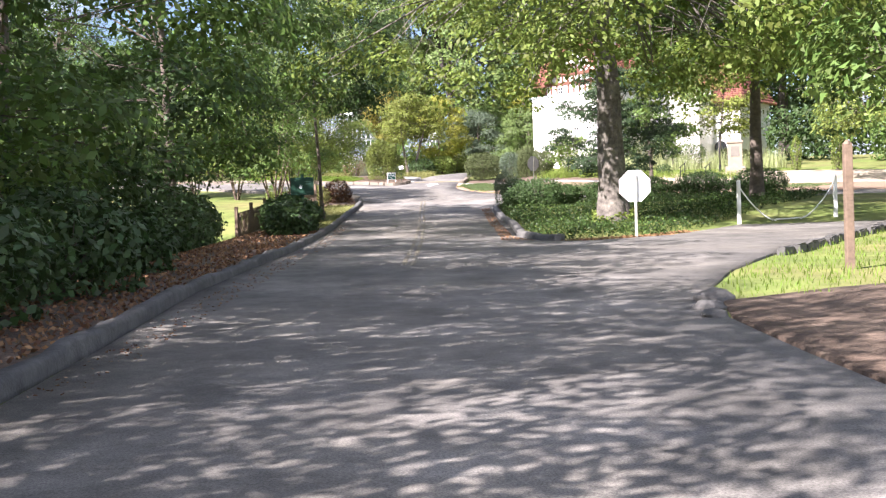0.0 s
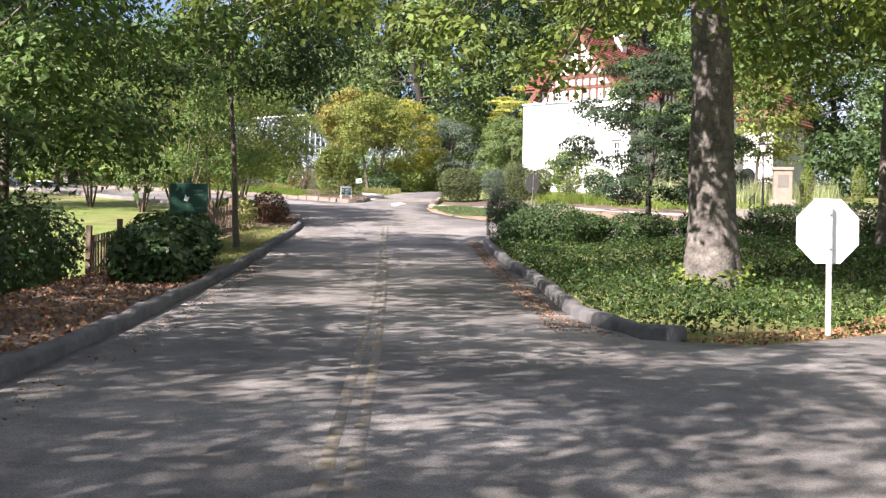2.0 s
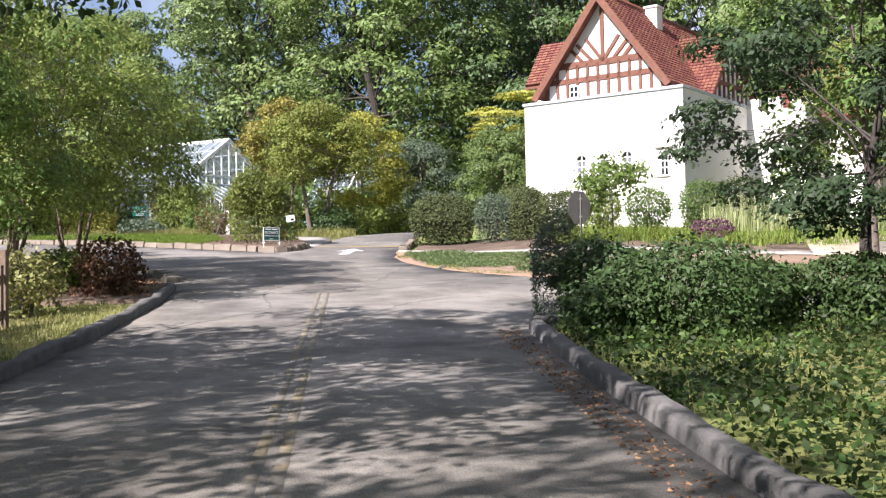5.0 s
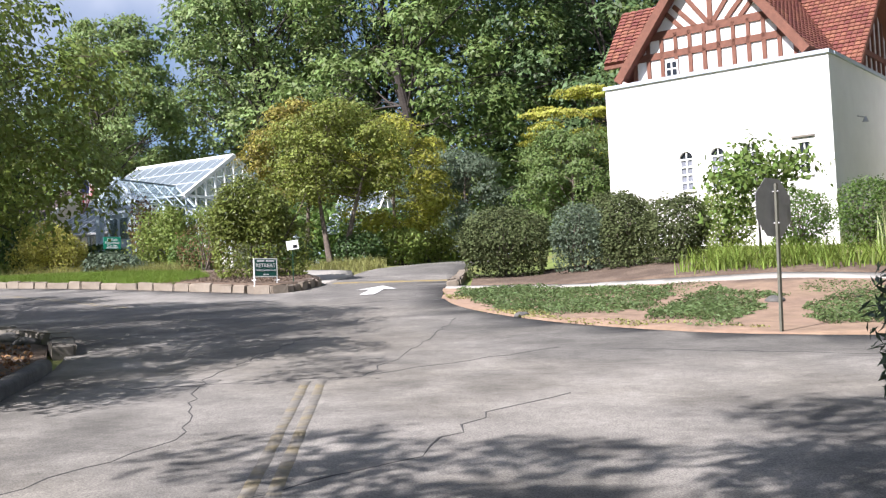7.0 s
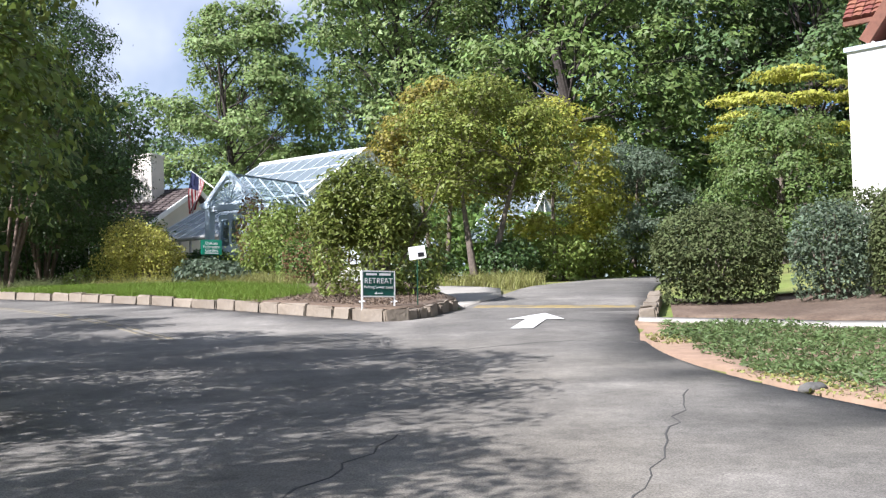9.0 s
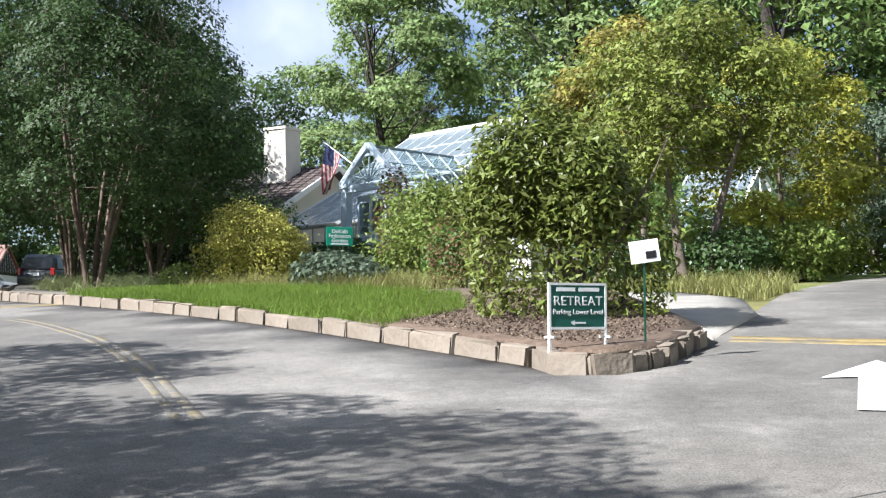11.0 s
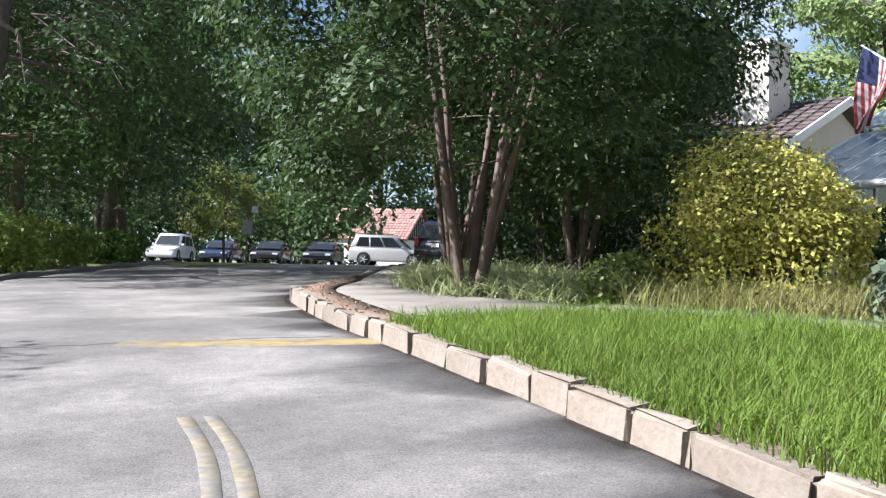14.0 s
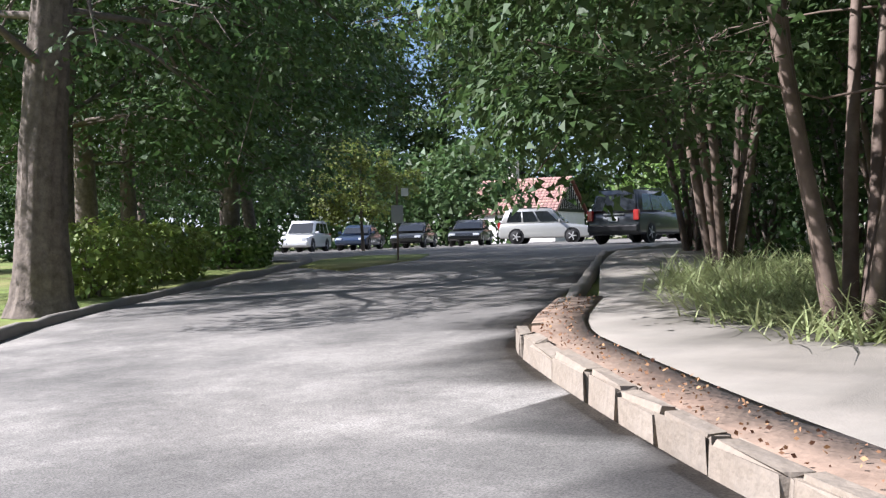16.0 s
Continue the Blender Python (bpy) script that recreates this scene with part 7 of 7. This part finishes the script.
def garden_sign():
    x, y = -10.55, 84.7
    z = gz(x, y)
    root = thing("garden_sign", pose(x, y, z, 0, 0, 33), "bright green sign with white lettering above the shrubs", "sign")
    top = 6.78 - z
    part("panel", boxbm(0, 0, top - 0.2, 0.6, 0.03, 0.42, 0.01), M_GREENSIGN2, root)
    for s in (-1, 1):
        part("post", boxbm(s * 0.24, 0.03, (top - 0.1) / 2 - 0.1, 0.04, 0.03, top + 0.1), M_DARKGREEN, root)
    R = pose(0, 0, 0, 90, 0, 0)
    for k, (t, sz) in enumerate((("DeKalb", 0.12), ("Federation", 0.115), ("Garden", 0.12))):
        lettering(t, sz, M_WHITESIGN, root, Matrix.Translation((0, -0.018, top - 0.09 - k * 0.1)) @ R)
    bm = bmesh.new()
    box(bm, 0, -0.017, top - 0.365, 0.4, 0.004, 0.025)
    part("small_line", bm, M_WHITESIGN, root)


garden_sign()


def flag():
    # in the glasshouse's axes: the pole springs from the porch gable
    root = thing("flag", GLASS, "striped red, white and blue flag drooping from a porch pole", "flag")
    tip, low = Vector((2.37, 3.62, 10.05)), Vector((1.74, 3.55, 9.63))
    bm = bmesh.new()
    cyl(bm, (1.16, 3.48, 9.245), tuple(tip + (tip - low) * 0.06), 0.022, 0.016)
    part("pole", bm, M_WHITEPAINT, root)
    red, blue = mat("flag_red", (0.22, 0.03, 0.035), 0.95), mat("flag_blue", (0.02, 0.025, 0.07), 0.95)
    pale = mat("flag_white", (0.4, 0.38, 0.37), 0.95)

    def cloth(u0, u1, v0, v1, off):
        bm2 = bmesh.new()
        n = 8
        rows = []
        for i in range(n + 1):
            v = v0 + (v1 - v0) * i / n
            row = []
            for u in (u0, (u0 + u1) / 2, u1):
                p = tip.lerp(low, u).lerp(Vector((2.56 - 0.34 * u, 3.6, 8.52 + 0.12 * u)), v)
                p.x += 0.05 * math.sin(5 * v + 4 * u) * v - 0.1 * u * math.sin(math.pi * v)
                p.y += 0.09 * math.sin(7 * u + 3 * v) * (0.3 + v) + off
                row.append(bm2.verts.new(p))
            rows.append(row)
        for a, b in zip(rows, rows[1:]):
            for k in range(2):
                bm2.faces.new((a[k], a[k + 1], b[k + 1], b[k]))
        return bm2
    for k in range(13):
        part("stripe", cloth(k / 13, (k + 1) / 13, 0.0 if k > 6 else 0.4, 1.0, 0.0), red if k % 2 == 0 else pale, root)
    part("canton", cloth(0, 7 / 13, 0.0, 0.4, 0.003), blue, root)


flag()


def picket_fence():
    line = [(-7.5, 40.0), (-7.1, 44.0), (-6.65, 48.5), (-6.15, 52.0)]
    root = thing("picket_fence", pose(0, 0, 0), "weathered brown wooden picket fence along the verge", "fence")
    pts = resample(line, 0.16)
    rg = random.Random(2)
    me = None
    for i, (x, y) in enumerate(pts):
        a, b = pts[max(0, i - 1)], pts[min(len(pts) - 1, i + 1)]
        ang = math.degrees(math.atan2(b[1] - a[1], b[0] - a[0]))
        post = i % 12 == 0 or i == len(pts) - 1
        if post:
            ob = part("post", boxbm(0, 0, 0.55, 0.11, 0.11, 1.3, 0.01), M_BROWNWOOD, root)
        elif me is None:
            ob = part("picket", boxbm(0, -0.04, 0.5, 0.09, 0.02, 0.95), M_BROWNWOOD, root)
            me = ob.data
        else:
            ob = new("picket", me)
            ob.parent = root
        ob.matrix_basis = pose(x, y, gz(x, y), 0, rg.uniform(-1.5, 1.5), ang)
    for z in (0.25, 0.8):
        for a, b in zip(line, line[1:]):
            bm = bmesh.new()
            bar(bm, (a[0], a[1], gz(*a) + z), (b[0], b[1], gz(*b) + z), 0.04, 0.08)
            part("rail", bm, M_BROWNWOOD, root)


picket_fence()


def chain_posts():
    pa, pb = (8.1, 32.7), (11.15, 33.7)
    for x, y in (pa, pb):
        z = gz(x, y)
        root = thing("bollard_post", pose(x, y, z), "slim white post at the edge of the drive", "post", "white posts by the drive")
        part("shaft", boxbm(0, 0, 0.5, 0.1, 0.1, 1.25, 0.012), M_WHITEPAINT, root)
        bm = bmesh.new()
        bmesh.ops.create_uvsphere(bm, u_segments=10, v_segments=6, radius=0.06, matrix=Matrix.Translation((0, 0, 1.16)))
        part("finial", bm, M_WHITEPAINT, root, smooth=True)
    root = thing("chain", pose(0, 0, 0), "pale chain hung across the drive between two white posts", "chain")
    n = 30
    me = None
    for i in range(n):
        t = (i + 0.5) / n
        x, y = pa[0] + (pb[0] - pa[0]) * t, pa[1] + (pb[1] - pa[1]) * t
        g0, g1 = gz(*pa) + 1.05, gz(*pb) + 1.05
        z = g0 + (g1 - g0) * t - 1.15 * (1 - (2 * t - 1) ** 2)
        slope = math.degrees(math.atan2(1.15 * 4 * (2 * t - 1) / 3.2, 1) if abs(2 * t - 1) > 0.3 else 0.0)
        if me is None:
            bm = bmesh.new()
            bmesh.ops.create_cone(bm, cap_ends=True, segments=6, radius1=0.018, radius2=0.018, depth=0.16, matrix=pose(0, 0, 0, 0, 90, 0))
            ob = part("chain_link", bm, M_WHITEPAINT, root)
            me = ob.data
        else:
            ob = new("chain_link", me)
            ob.parent = root
        ob.matrix_basis = pose(x, y, max(z, gz(x, y) + 0.03), 0, -slope, math.degrees(math.atan2(pb[1] - pa[1], pb[0] - pa[0])))


chain_posts()


def plain_post(x, y, h, w, material, label, name="wooden_post"):
    root = thing(name, pose(x, y, gz(x, y)), label, "post")
    part("shaft", boxbm(0, 0, h / 2 - 0.1, w, w, h + 0.2, 0.015), material, root)
    bm = bmesh.new()
    cyl(bm, (0, 0, h), (0, 0, h + 0.06), w * 0.62, w * 0.15, 4)
    part("cap", bm, material, root)


plain_post(5.75, 16.8, 1.8, 0.12, M_BROWNWOOD, "dark wooden post on the grass beside the drive")


def rock(x, y, s, seed, label="rounded grey stone at the drive edge"):
    rg = random.Random(seed)
    bm = bmesh.new()
    bmesh.ops.create_icosphere(bm, subdivisions=3, radius=s)
    for v in bm.verts:
        k = noise.noise(v.co * (1.6 / s) + Vector((seed, 0, 0)))
        v.co *= 1 + 0.28 * k
        v.co.z *= 0.5
    root = link_bm("rock", bm, M_KERBDARK, None, "", smooth=True)
    root.matrix_world = pose(x, y, gz(x, y) + s * 0.18, 0, 0, rg.uniform(0, 360))
    tagged(root, label, "rock", "stones by the road")


for k, (x, y, s) in enumerate([(2.95, 13.1, 0.22), (2.7, 12.3, 0.17), (2.6, 11.6, 0.14), (5.35, 62.9, 0.16), (1.35, 63.0, 0.12)]):
    rock(x, y, s, k + 1)
for k, (x, y, s) in enumerate([(-6.9, 62.9, 0.3), (-6.4, 62.2, 0.26), (-7.5, 63.1, 0.33), (-5.9, 61.6, 0.22), (-8.2, 63.9, 0.3), (-6.6, 61.4, 0.28)]):
    rock(x, y, s, k + 30, "rough stone edging the planted corner")


def gate_pier():
    x, y = 16.25, 66.2
    root = thing("gate_pier", pose(x, y, gz(x, y), 0, 0, -12), "pale sandstone garden pier with a recessed panel", "pier")
    part("shaft", boxbm(0, 0, 0.85, 0.8, 0.7, 1.8, 0.02), M_SANDSTONE, root)
    part("plinth", boxbm(0, 0, 0.15, 1.1, 0.9, 0.5, 0.02), M_SANDSTONE, root)
    part("cap", boxbm(0, 0, 1.8, 0.92, 0.82, 0.14, 0.02), M_SANDSTONE, root)
    part("panel", boxbm(0, -0.355, 1.25, 0.46, 0.03, 0.55), M_CONC, root)


gate_pier()


def lamp_post():
    x, y = 15.45, 66.5
    root = thing("lamp_post", pose(x, y, gz(x, y)), "thin dark garden lamp post with a white lantern", "street lamp")
    bm = bmesh.new()
    cyl(bm, (0, 0, -0.1), (0, 0, 2.55), 0.045, 0.03)
    part("pole", bm, M_DARKMETAL, root, smooth=True)
    bm = bmesh.new()
    cyl(bm, (0, 0, -0.05), (0, 0, 0.5), 0.08, 0.06)
    part("base", bm, M_DARKMETAL, root)
    bm = bmesh.new()
    cyl(bm, (0, 0, 2.55), (0, 0, 2.85), 0.09, 0.17, 8)
    part("lantern", bm, M_WHITEPAINT, root)
    bm = bmesh.new()
    cyl(bm, (0, 0, 2.85), (0, 0, 2.98), 0.2, 0.02, 8)
    part("lantern_cap", bm, M_DARKMETAL, root)


lamp_post()


def handrail(x, y, rz):
    root = thing("handrail", pose(x, y, gz(x, y), 0, 0, rz), "black metal handrail beside garden steps", "handrail", "handrails at the steps")
    for u in (0, 0.75):
        bm = bmesh.new()
        cyl(bm, (u, 0, -0.1), (u, 0, 0.85 + u * 0.25), 0.022)
        part("baluster", bm, M_DARKMETAL, root)
    bm = bmesh.new()
    cyl(bm, (-0.2, 0, 0.78), (0.95, 0, 1.12), 0.025)
    cyl(bm, (-0.2, 0, 0.5), (0.95, 0, 0.8), 0.018)
    part("rail", bm, M_DARKMETAL, root)


for x, y, rz in ((12.6, 63.6, 60), (13.9, 63.2, 60)):
    handrail(x, y, rz)
for k in range(3):
    st = link_bm("step", boxbm(0, 0, 0.06, 1.6, 0.35, 0.2, 0.015), M_CONC)
    sx_, sy_ = 13.5 + k * 0.16, 63.3 + k * 0.3
    st.matrix_world = pose(sx_, sy_, gz(sx_, sy_) + 0.06 * k, 0, 0, -30)
    tagged(st, "pale stone garden step", "step", "garden steps")
for k, (x, y) in enumerate([(17.5, 66.6), (19.8, 66.4), (22.0, 66.0)]):
    bush("columnar_cypress", x, y, 0.34, 0.34, 2.0, 2600, 0.07, L_LIGHT, "narrow column of bright green cypress", 400 + k, lump=0.12, group="columnar cypresses")
bush("box_shrub", 12.2, 66.2, 0.5, 0.5, 0.7, 1500, 0.07, L_DARK, "small clipped box shrub by the steps", 410)
bush("purple_shrub", 9.4, 66.5, 0.7, 0.6, 0.7, 1300, 0.08, leaf("leaf_purple", (0.16, 0.06, 0.12)), "low shrub with purple flowers in the lawn", 411)
tufts("border_reeds", [(10.5, 70.5), (20, 69), (20, 71), (10.8, 72)], 130, 14, 0.16, 1.2, 0.03, L_LIRIOPE, "tall reedy border before the house", 412, lean=0.3)


# ---------------------------------------------------------------- vehicles
def car(name, m, paint, label, L=4.85, W=1.96, H=1.82, suv=True, rails=True, belt=1.05, group=""):
    """A parked vehicle: body, glazed cabin, wheels, lights, bumpers and mirrors. Local y points forward."""
    root = thing(name, m, label, "car", group)
    hl, hw = L / 2, W / 2
    bm = bmesh.new()
    nose = belt * 0.86 if suv else belt * 0.8
    prof = [(-hl, 0.42), (-hl + 0.05, belt * 0.75), (-hl + 0.12, belt), (hl * 0.35, belt), (hl * 0.9, nose), (hl - 0.02, nose * 0.8), (hl, 0.45), (hl - 0.1, 0.28), (-hl + 0.12, 0.28)]
    if not suv:
        prof[2:3] = [(-hl + 0.1, belt * 0.96), (-hl * 0.45, belt)]
    prism(bm, prof, -hw, hw, 'x')
    bmesh.ops.bevel(bm, geom=[e for e in bm.edges if abs(e.verts[0].co.x - e.verts[1].co.x) < 1e-4], offset=0.09, segments=3, affect='EDGES', profile=0.6)
    part("body", bm, paint, root, smooth=True)
    # cabin, narrower at the roof
    bm = bmesh.new()
    if suv:
        cab = [(-hl + 0.08, belt - 0.05), (-hl + 0.42, H), (hl * 0.12, H), (hl * 0.48, belt - 0.05)]
    else:
        cab = [(-hl * 0.62, belt - 0.05), (-hl * 0.28, H), (hl * 0.14, H), (hl * 0.52, belt - 0.05)]
    prism(bm, cab, -hw + 0.06, hw - 0.06, 'x')
    for v in bm.verts:
        if v.co.z > belt:
            v.co.x *= 0.84
    bmesh.ops.bevel(bm, geom=bm.edges[:], offset=0.05, segments=2, affect='EDGES')
    part("cabin", bm, paint, root, smooth=True)
    lerp = lambda a, b, t: a + (b - a) * t
    xin = lambda z: (hw - 0.06) * lerp(1.0, 0.84, max(0, min(1, (z - belt + 0.05) / (H - belt + 0.05))))
    z0, z1 = belt + 0.07, H - 0.14

    def pane(pts, nm="window", mt=M_DARKGLASS):
        b2 = bmesh.new()
        b2.faces.new([b2.verts.new(p) for p in pts])
        return part(nm, b2, mt, root)
    yb = lambda z: lerp(cab[0][0], cab[1][0], (z - belt) / (H - belt))
    yf = lambda z: lerp(cab[3][0], cab[2][0], (z - belt) / (H - belt))
    cuts = [0.06, 0.34, 0.62, 0.95] if suv else [0.08, 0.5, 0.94]
    for s in (-1, 1):
        for a, b in zip(cuts, cuts[1:]):
            q = []
            for z, t in ((z0, a + 0.015), (z0, b - 0.015), (z1, b - 0.015), (z1, a + 0.015)):
                q.append((s * (xin(z) + 0.008), lerp(yb(z) + 0.1, yf(z) - 0.1, t), z))
            pane(q)
    for fn, d in ((yb, -0.012), (yf, 0.012)):
        pane([(-xin(z0) * 0.88, fn(z0) + d, z0), (xin(z0) * 0.88, fn(z0) + d, z0), (xin(z1) * 0.88, fn(z1) + d, z1), (-xin(z1) * 0.88, fn(z1) + d, z1)])
    # wheels
    for sx in (-1, 1):
        for yy in (-hl * 0.6, hl * 0.62):
            bm = bmesh.new()
            cyl(bm, (sx * (hw - 0.24), yy, 0.36), (sx * (hw + 0.005), yy, 0.36), 0.36, seg=24)
            bmesh.ops.bevel(bm, geom=[e for e in bm.edges if abs(e.verts[0].co.x - e.verts[1].co.x) < 1e-4], offset=0.04, segments=2, affect='EDGES')
            wh = part("wheel", bm, M_TYRE, root, smooth=True)
            bm = bmesh.new()
            cyl(bm, (sx * (hw - 0.02), yy, 0.36), (sx * (hw + 0.012), yy, 0.36), 0.075, seg=10)
            for k in range(5):
                a = 2 * math.pi * k / 5
                bar(bm, (sx * (hw + 0.004), yy, 0.36), (sx * (hw + 0.004), yy + 0.22 * math.cos(a), 0.36 + 0.22 * math.sin(a)), 0.05, 0.02)
            part("rim", bm, M_GREYPAINT, wh)
            bm = bmesh.new()
            cyl(bm, (sx * (hw - 0.1), yy, 0.38), (sx * (hw + 0.002), yy, 0.38), 0.42, seg=24)
            part("wheel_arch", bm, M_BLACK, root)
    red = bpy.data.materials.get("tail_red") or mat("tail_red", (0.28, 0.012, 0.012), 0.25, coat=0.6)
    lamp = bpy.data.materials.get("headlamp") or mat("headlamp", (0.7, 0.72, 0.75), 0.15, coat=0.8)
    for s in (-1, 1):
        part("tail_light", boxbm(s * (hw - 0.12), -hl + 0.06, belt - 0.1 if suv else belt - 0.14, 0.2, 0.16, 0.36 if suv else 0.16, 0.03), red, root)
        part("headlight", boxbm(s * (hw - 0.25), hl - 0.08, nose - 0.12, 0.34, 0.16, 0.16, 0.03), lamp, root)
        part("mirror", boxbm(s * (hw + 0.08), hl * 0.36, belt + 0.1, 0.2, 0.12, 0.15, 0.03), paint, root)
    part("bumper", boxbm(0, -hl - 0.02, 0.5, W - 0.1, 0.16, 0.24, 0.05), M_BLACK if suv else paint, root)
    part("bumper", boxbm(0, hl + 0.0, 0.45, W - 0.15, 0.16, 0.22, 0.05), paint, root)
    part("number_plate", boxbm(0, -hl - 0.005 + 0.03, belt - 0.22, 0.32, 0.02, 0.16), M_WHITESIGN, root)
    part("trim_strip", boxbm(0, -hl + 0.07, belt - 0.06, 0.75, 0.03, 0.05), M_GREYPAINT, root)
    if rails:
        for s in (-1, 1):
            bm = bmesh.new()
            cyl(bm, (s * hw * 0.72, -hl * 0.72, H + 0.05), (s * hw * 0.72, hl * 0.08, H + 0.05), 0.02)
            for yy in (-hl * 0.7, hl * 0.06):
                cyl(bm, (s * hw * 0.72, yy, H - 0.02), (s * hw * 0.72, yy, H + 0.05), 0.02)
            part("roof_rail", bm, M_BLACK, root)
    return root


P_GREY = carpaint("paint_dark_grey", (0.045, 0.05, 0.055))
P_SILVER = carpaint("paint_silver", (0.42, 0.42, 0.40))
P_WHITE = carpaint("paint_white", (0.72, 0.72, 0.72), 0.0)
P_BLACK = carpaint("paint_black", (0.015, 0.016, 0.018))
P_BLUE = carpaint("paint_blue", (0.03, 0.05, 0.10))


def rh(x, y):
    return float(road_height(x, y)) + 0.02


car("suv", pose(-35.4, 113.2, rh(-35.4, 113.2), 0.5, 0, 7), P_GREY, "dark grey sport utility vehicle on the road to the car park")
car("suv", pose(-49.6, 127.2, rh(-49.6, 127.2), 0, 0, -64), P_SILVER, "silver sport utility vehicle parked in the row", group="parked cars")
# row of parked cars beyond the bend
row = [(-54.3, 126.6, P_BLACK, False), (-57.6, 125.6, P_BLACK, False), (-60.7, 124.4, P_BLUE, False), (-63.6, 122.8, P_WHITE, True), (-66.5, 121.0, P_SILVER, False), (-69.3, 119.0, P_BLACK, False), (-72.0, 117.0, P_SILVER, False), (-74.4, 114.6, P_GREY, True)]
for x, y, pt, big in row:
    car("parked_car", pose(x, y, rh(x, y), 0, 0, -150), pt, "white pickup-like vehicle parked in the row" if (big and pt is P_WHITE) else "car parked in the shaded row", L=4.6, W=1.8, H=1.8 if big else 1.42, suv=big, rails=False,
        belt=1.0 if big else 0.88, group="parked cars")
for x, y, pt in ((-40.5, 131.0, P_BLUE), (-37.6, 131.6, P_WHITE), (-44.0, 129.8, P_BLACK), (-34.6, 131.8, P_SILVER)):
    car("parked_car", pose(x, y, rh(x, y), 0, 0, 165), pt, "car parked beyond the junction", L=4.6, W=1.8, H=1.45, suv=False, rails=False, belt=0.9, group="parked cars")


def stable():
    """Low white building with a red-brown roof and a striped timber gable across the car park."""
    m = Matrix(((0.98, -0.186, 0, -63.4), (0.186, 0.98, 0, 144.0), (0, 0, 1, 0), (0, 0, 0, 1)))
    root = thing("coach_house", m, "low white coach house with red-brown roof and striped gable", "house")
    z0 = gz(-60.6, 142.6) - 0.2
    # local x along the ridge to the right, gable at x = 3.5
    zl, zr = z0 + 2.4, z0 + 4.8
    bm = bmesh.new()
    prism(bm, [(-2.6, z0), (2.6, z0), (2.6, zl), (0, zr - .1), (-2.6, zl)], 3.2, 3.45, 'x')
    part("gable_wall", bm, M_WHITEWALL, root)
    part("wall", boxbm(0.1, -2.5, (z0 + zl) / 2, 6.4, 0.25, zl - z0), M_WHITEWALL, root)
    part("wall", boxbm(0.1, 2.5, (z0 + zl) / 2, 6.4, 0.25, zl - z0), M_WHITEWALL, root)
    for i in range(13):
        yy = -2.0 + 4.0 * i / 12
        zt = zr - 0.3 - abs(yy) * (zr - zl) / 2.6
        if zt > zl + 0.15:
            part("timber", boxbm(3.48, yy, (zl + 0.1 + zt) / 2, 0.06, 0.15, zt - zl - 0.1), M_BLACK, root)
    part("timber", boxbm(3.48, 0, zl, 0.07, 5.0, 0.2), M_BLACK, root)
    tiled_slope(root, (-3.4, -2.85, zl - .12), (3.7, -2.85, zl - .12), (3.7, 0, zr), (-3.4, 0, zr), mat("faded_roof", (0.33, 0.20, 0.165), 0.85, var=0.2, scale=3, island=0.15), rows=12, cols=24)
    tiled_slope(root, (-3.4, 2.85, zl - .12), (3.7, 2.85, zl - .12), (3.7, 0, zr), (-3.4, 0, zr), M_TILE, rows=6, cols=8)
    for u in (1.0, -2.2):
        bm = bmesh.new()
        box(bm, u, -2.66, z0 + 1.35, 0.9, 0.06, 1.1)
        part("window", bm, M_DARKGLASS, root)
    ch = part("chimney", boxbm(-1.2, 0.6, zr + 0.1, 0.6, 0.6, 2.6), M_CREAM, root)
    part("cap", boxbm(-1.2, 0.6, zr + 1.45, 0.72, 0.72, 0.1), M_CREAM, ch)


stable()


def signpost():
    x, y = -33.6, 98.4
    root = thing("parking_sign", pose(x, y, gz(x, y), 0, 0, 38), "small sign on a thin post beside the road", "road sign")
    bm = bmesh.new()
    cyl(bm, (0, 0, -0.1), (0, 0, 1.9), 0.025)
    part("post", bm, M_BROWNWOOD, root)
    part("plate", boxbm(0, -0.03, 1.2, 0.3, 0.01, 0.45), M_GREYPAINT, root)
    part("plate", boxbm(0.2, -0.03, 1.75, 0.18, 0.01, 0.2), M_WHITESIGN, root)


signpost()
drape("ground_grass_strip", [(-31.0, 94.0), (-33.5, 99.0), (-37.5, 104.0), (-41, 104.5), (-38.8, 100.6), (-34.2, 95.6)], 0.05, M_GRASS, "narrow sunlit grass strip beside the lot", "verge", grid=1.0)
drape("ground_sandy_path", [(11.2, 63.4), (14, 62.2), (22, 61.0), (34, 60), (34, 64), (20, 66.2), (12, 66.2)], 0.08, mat("sandy_path", (0.36, 0.30, 0.22), 0.95, var=0.2, scale=2, bump=0.4), "pale sandy garden path", "path", grid=1.0)
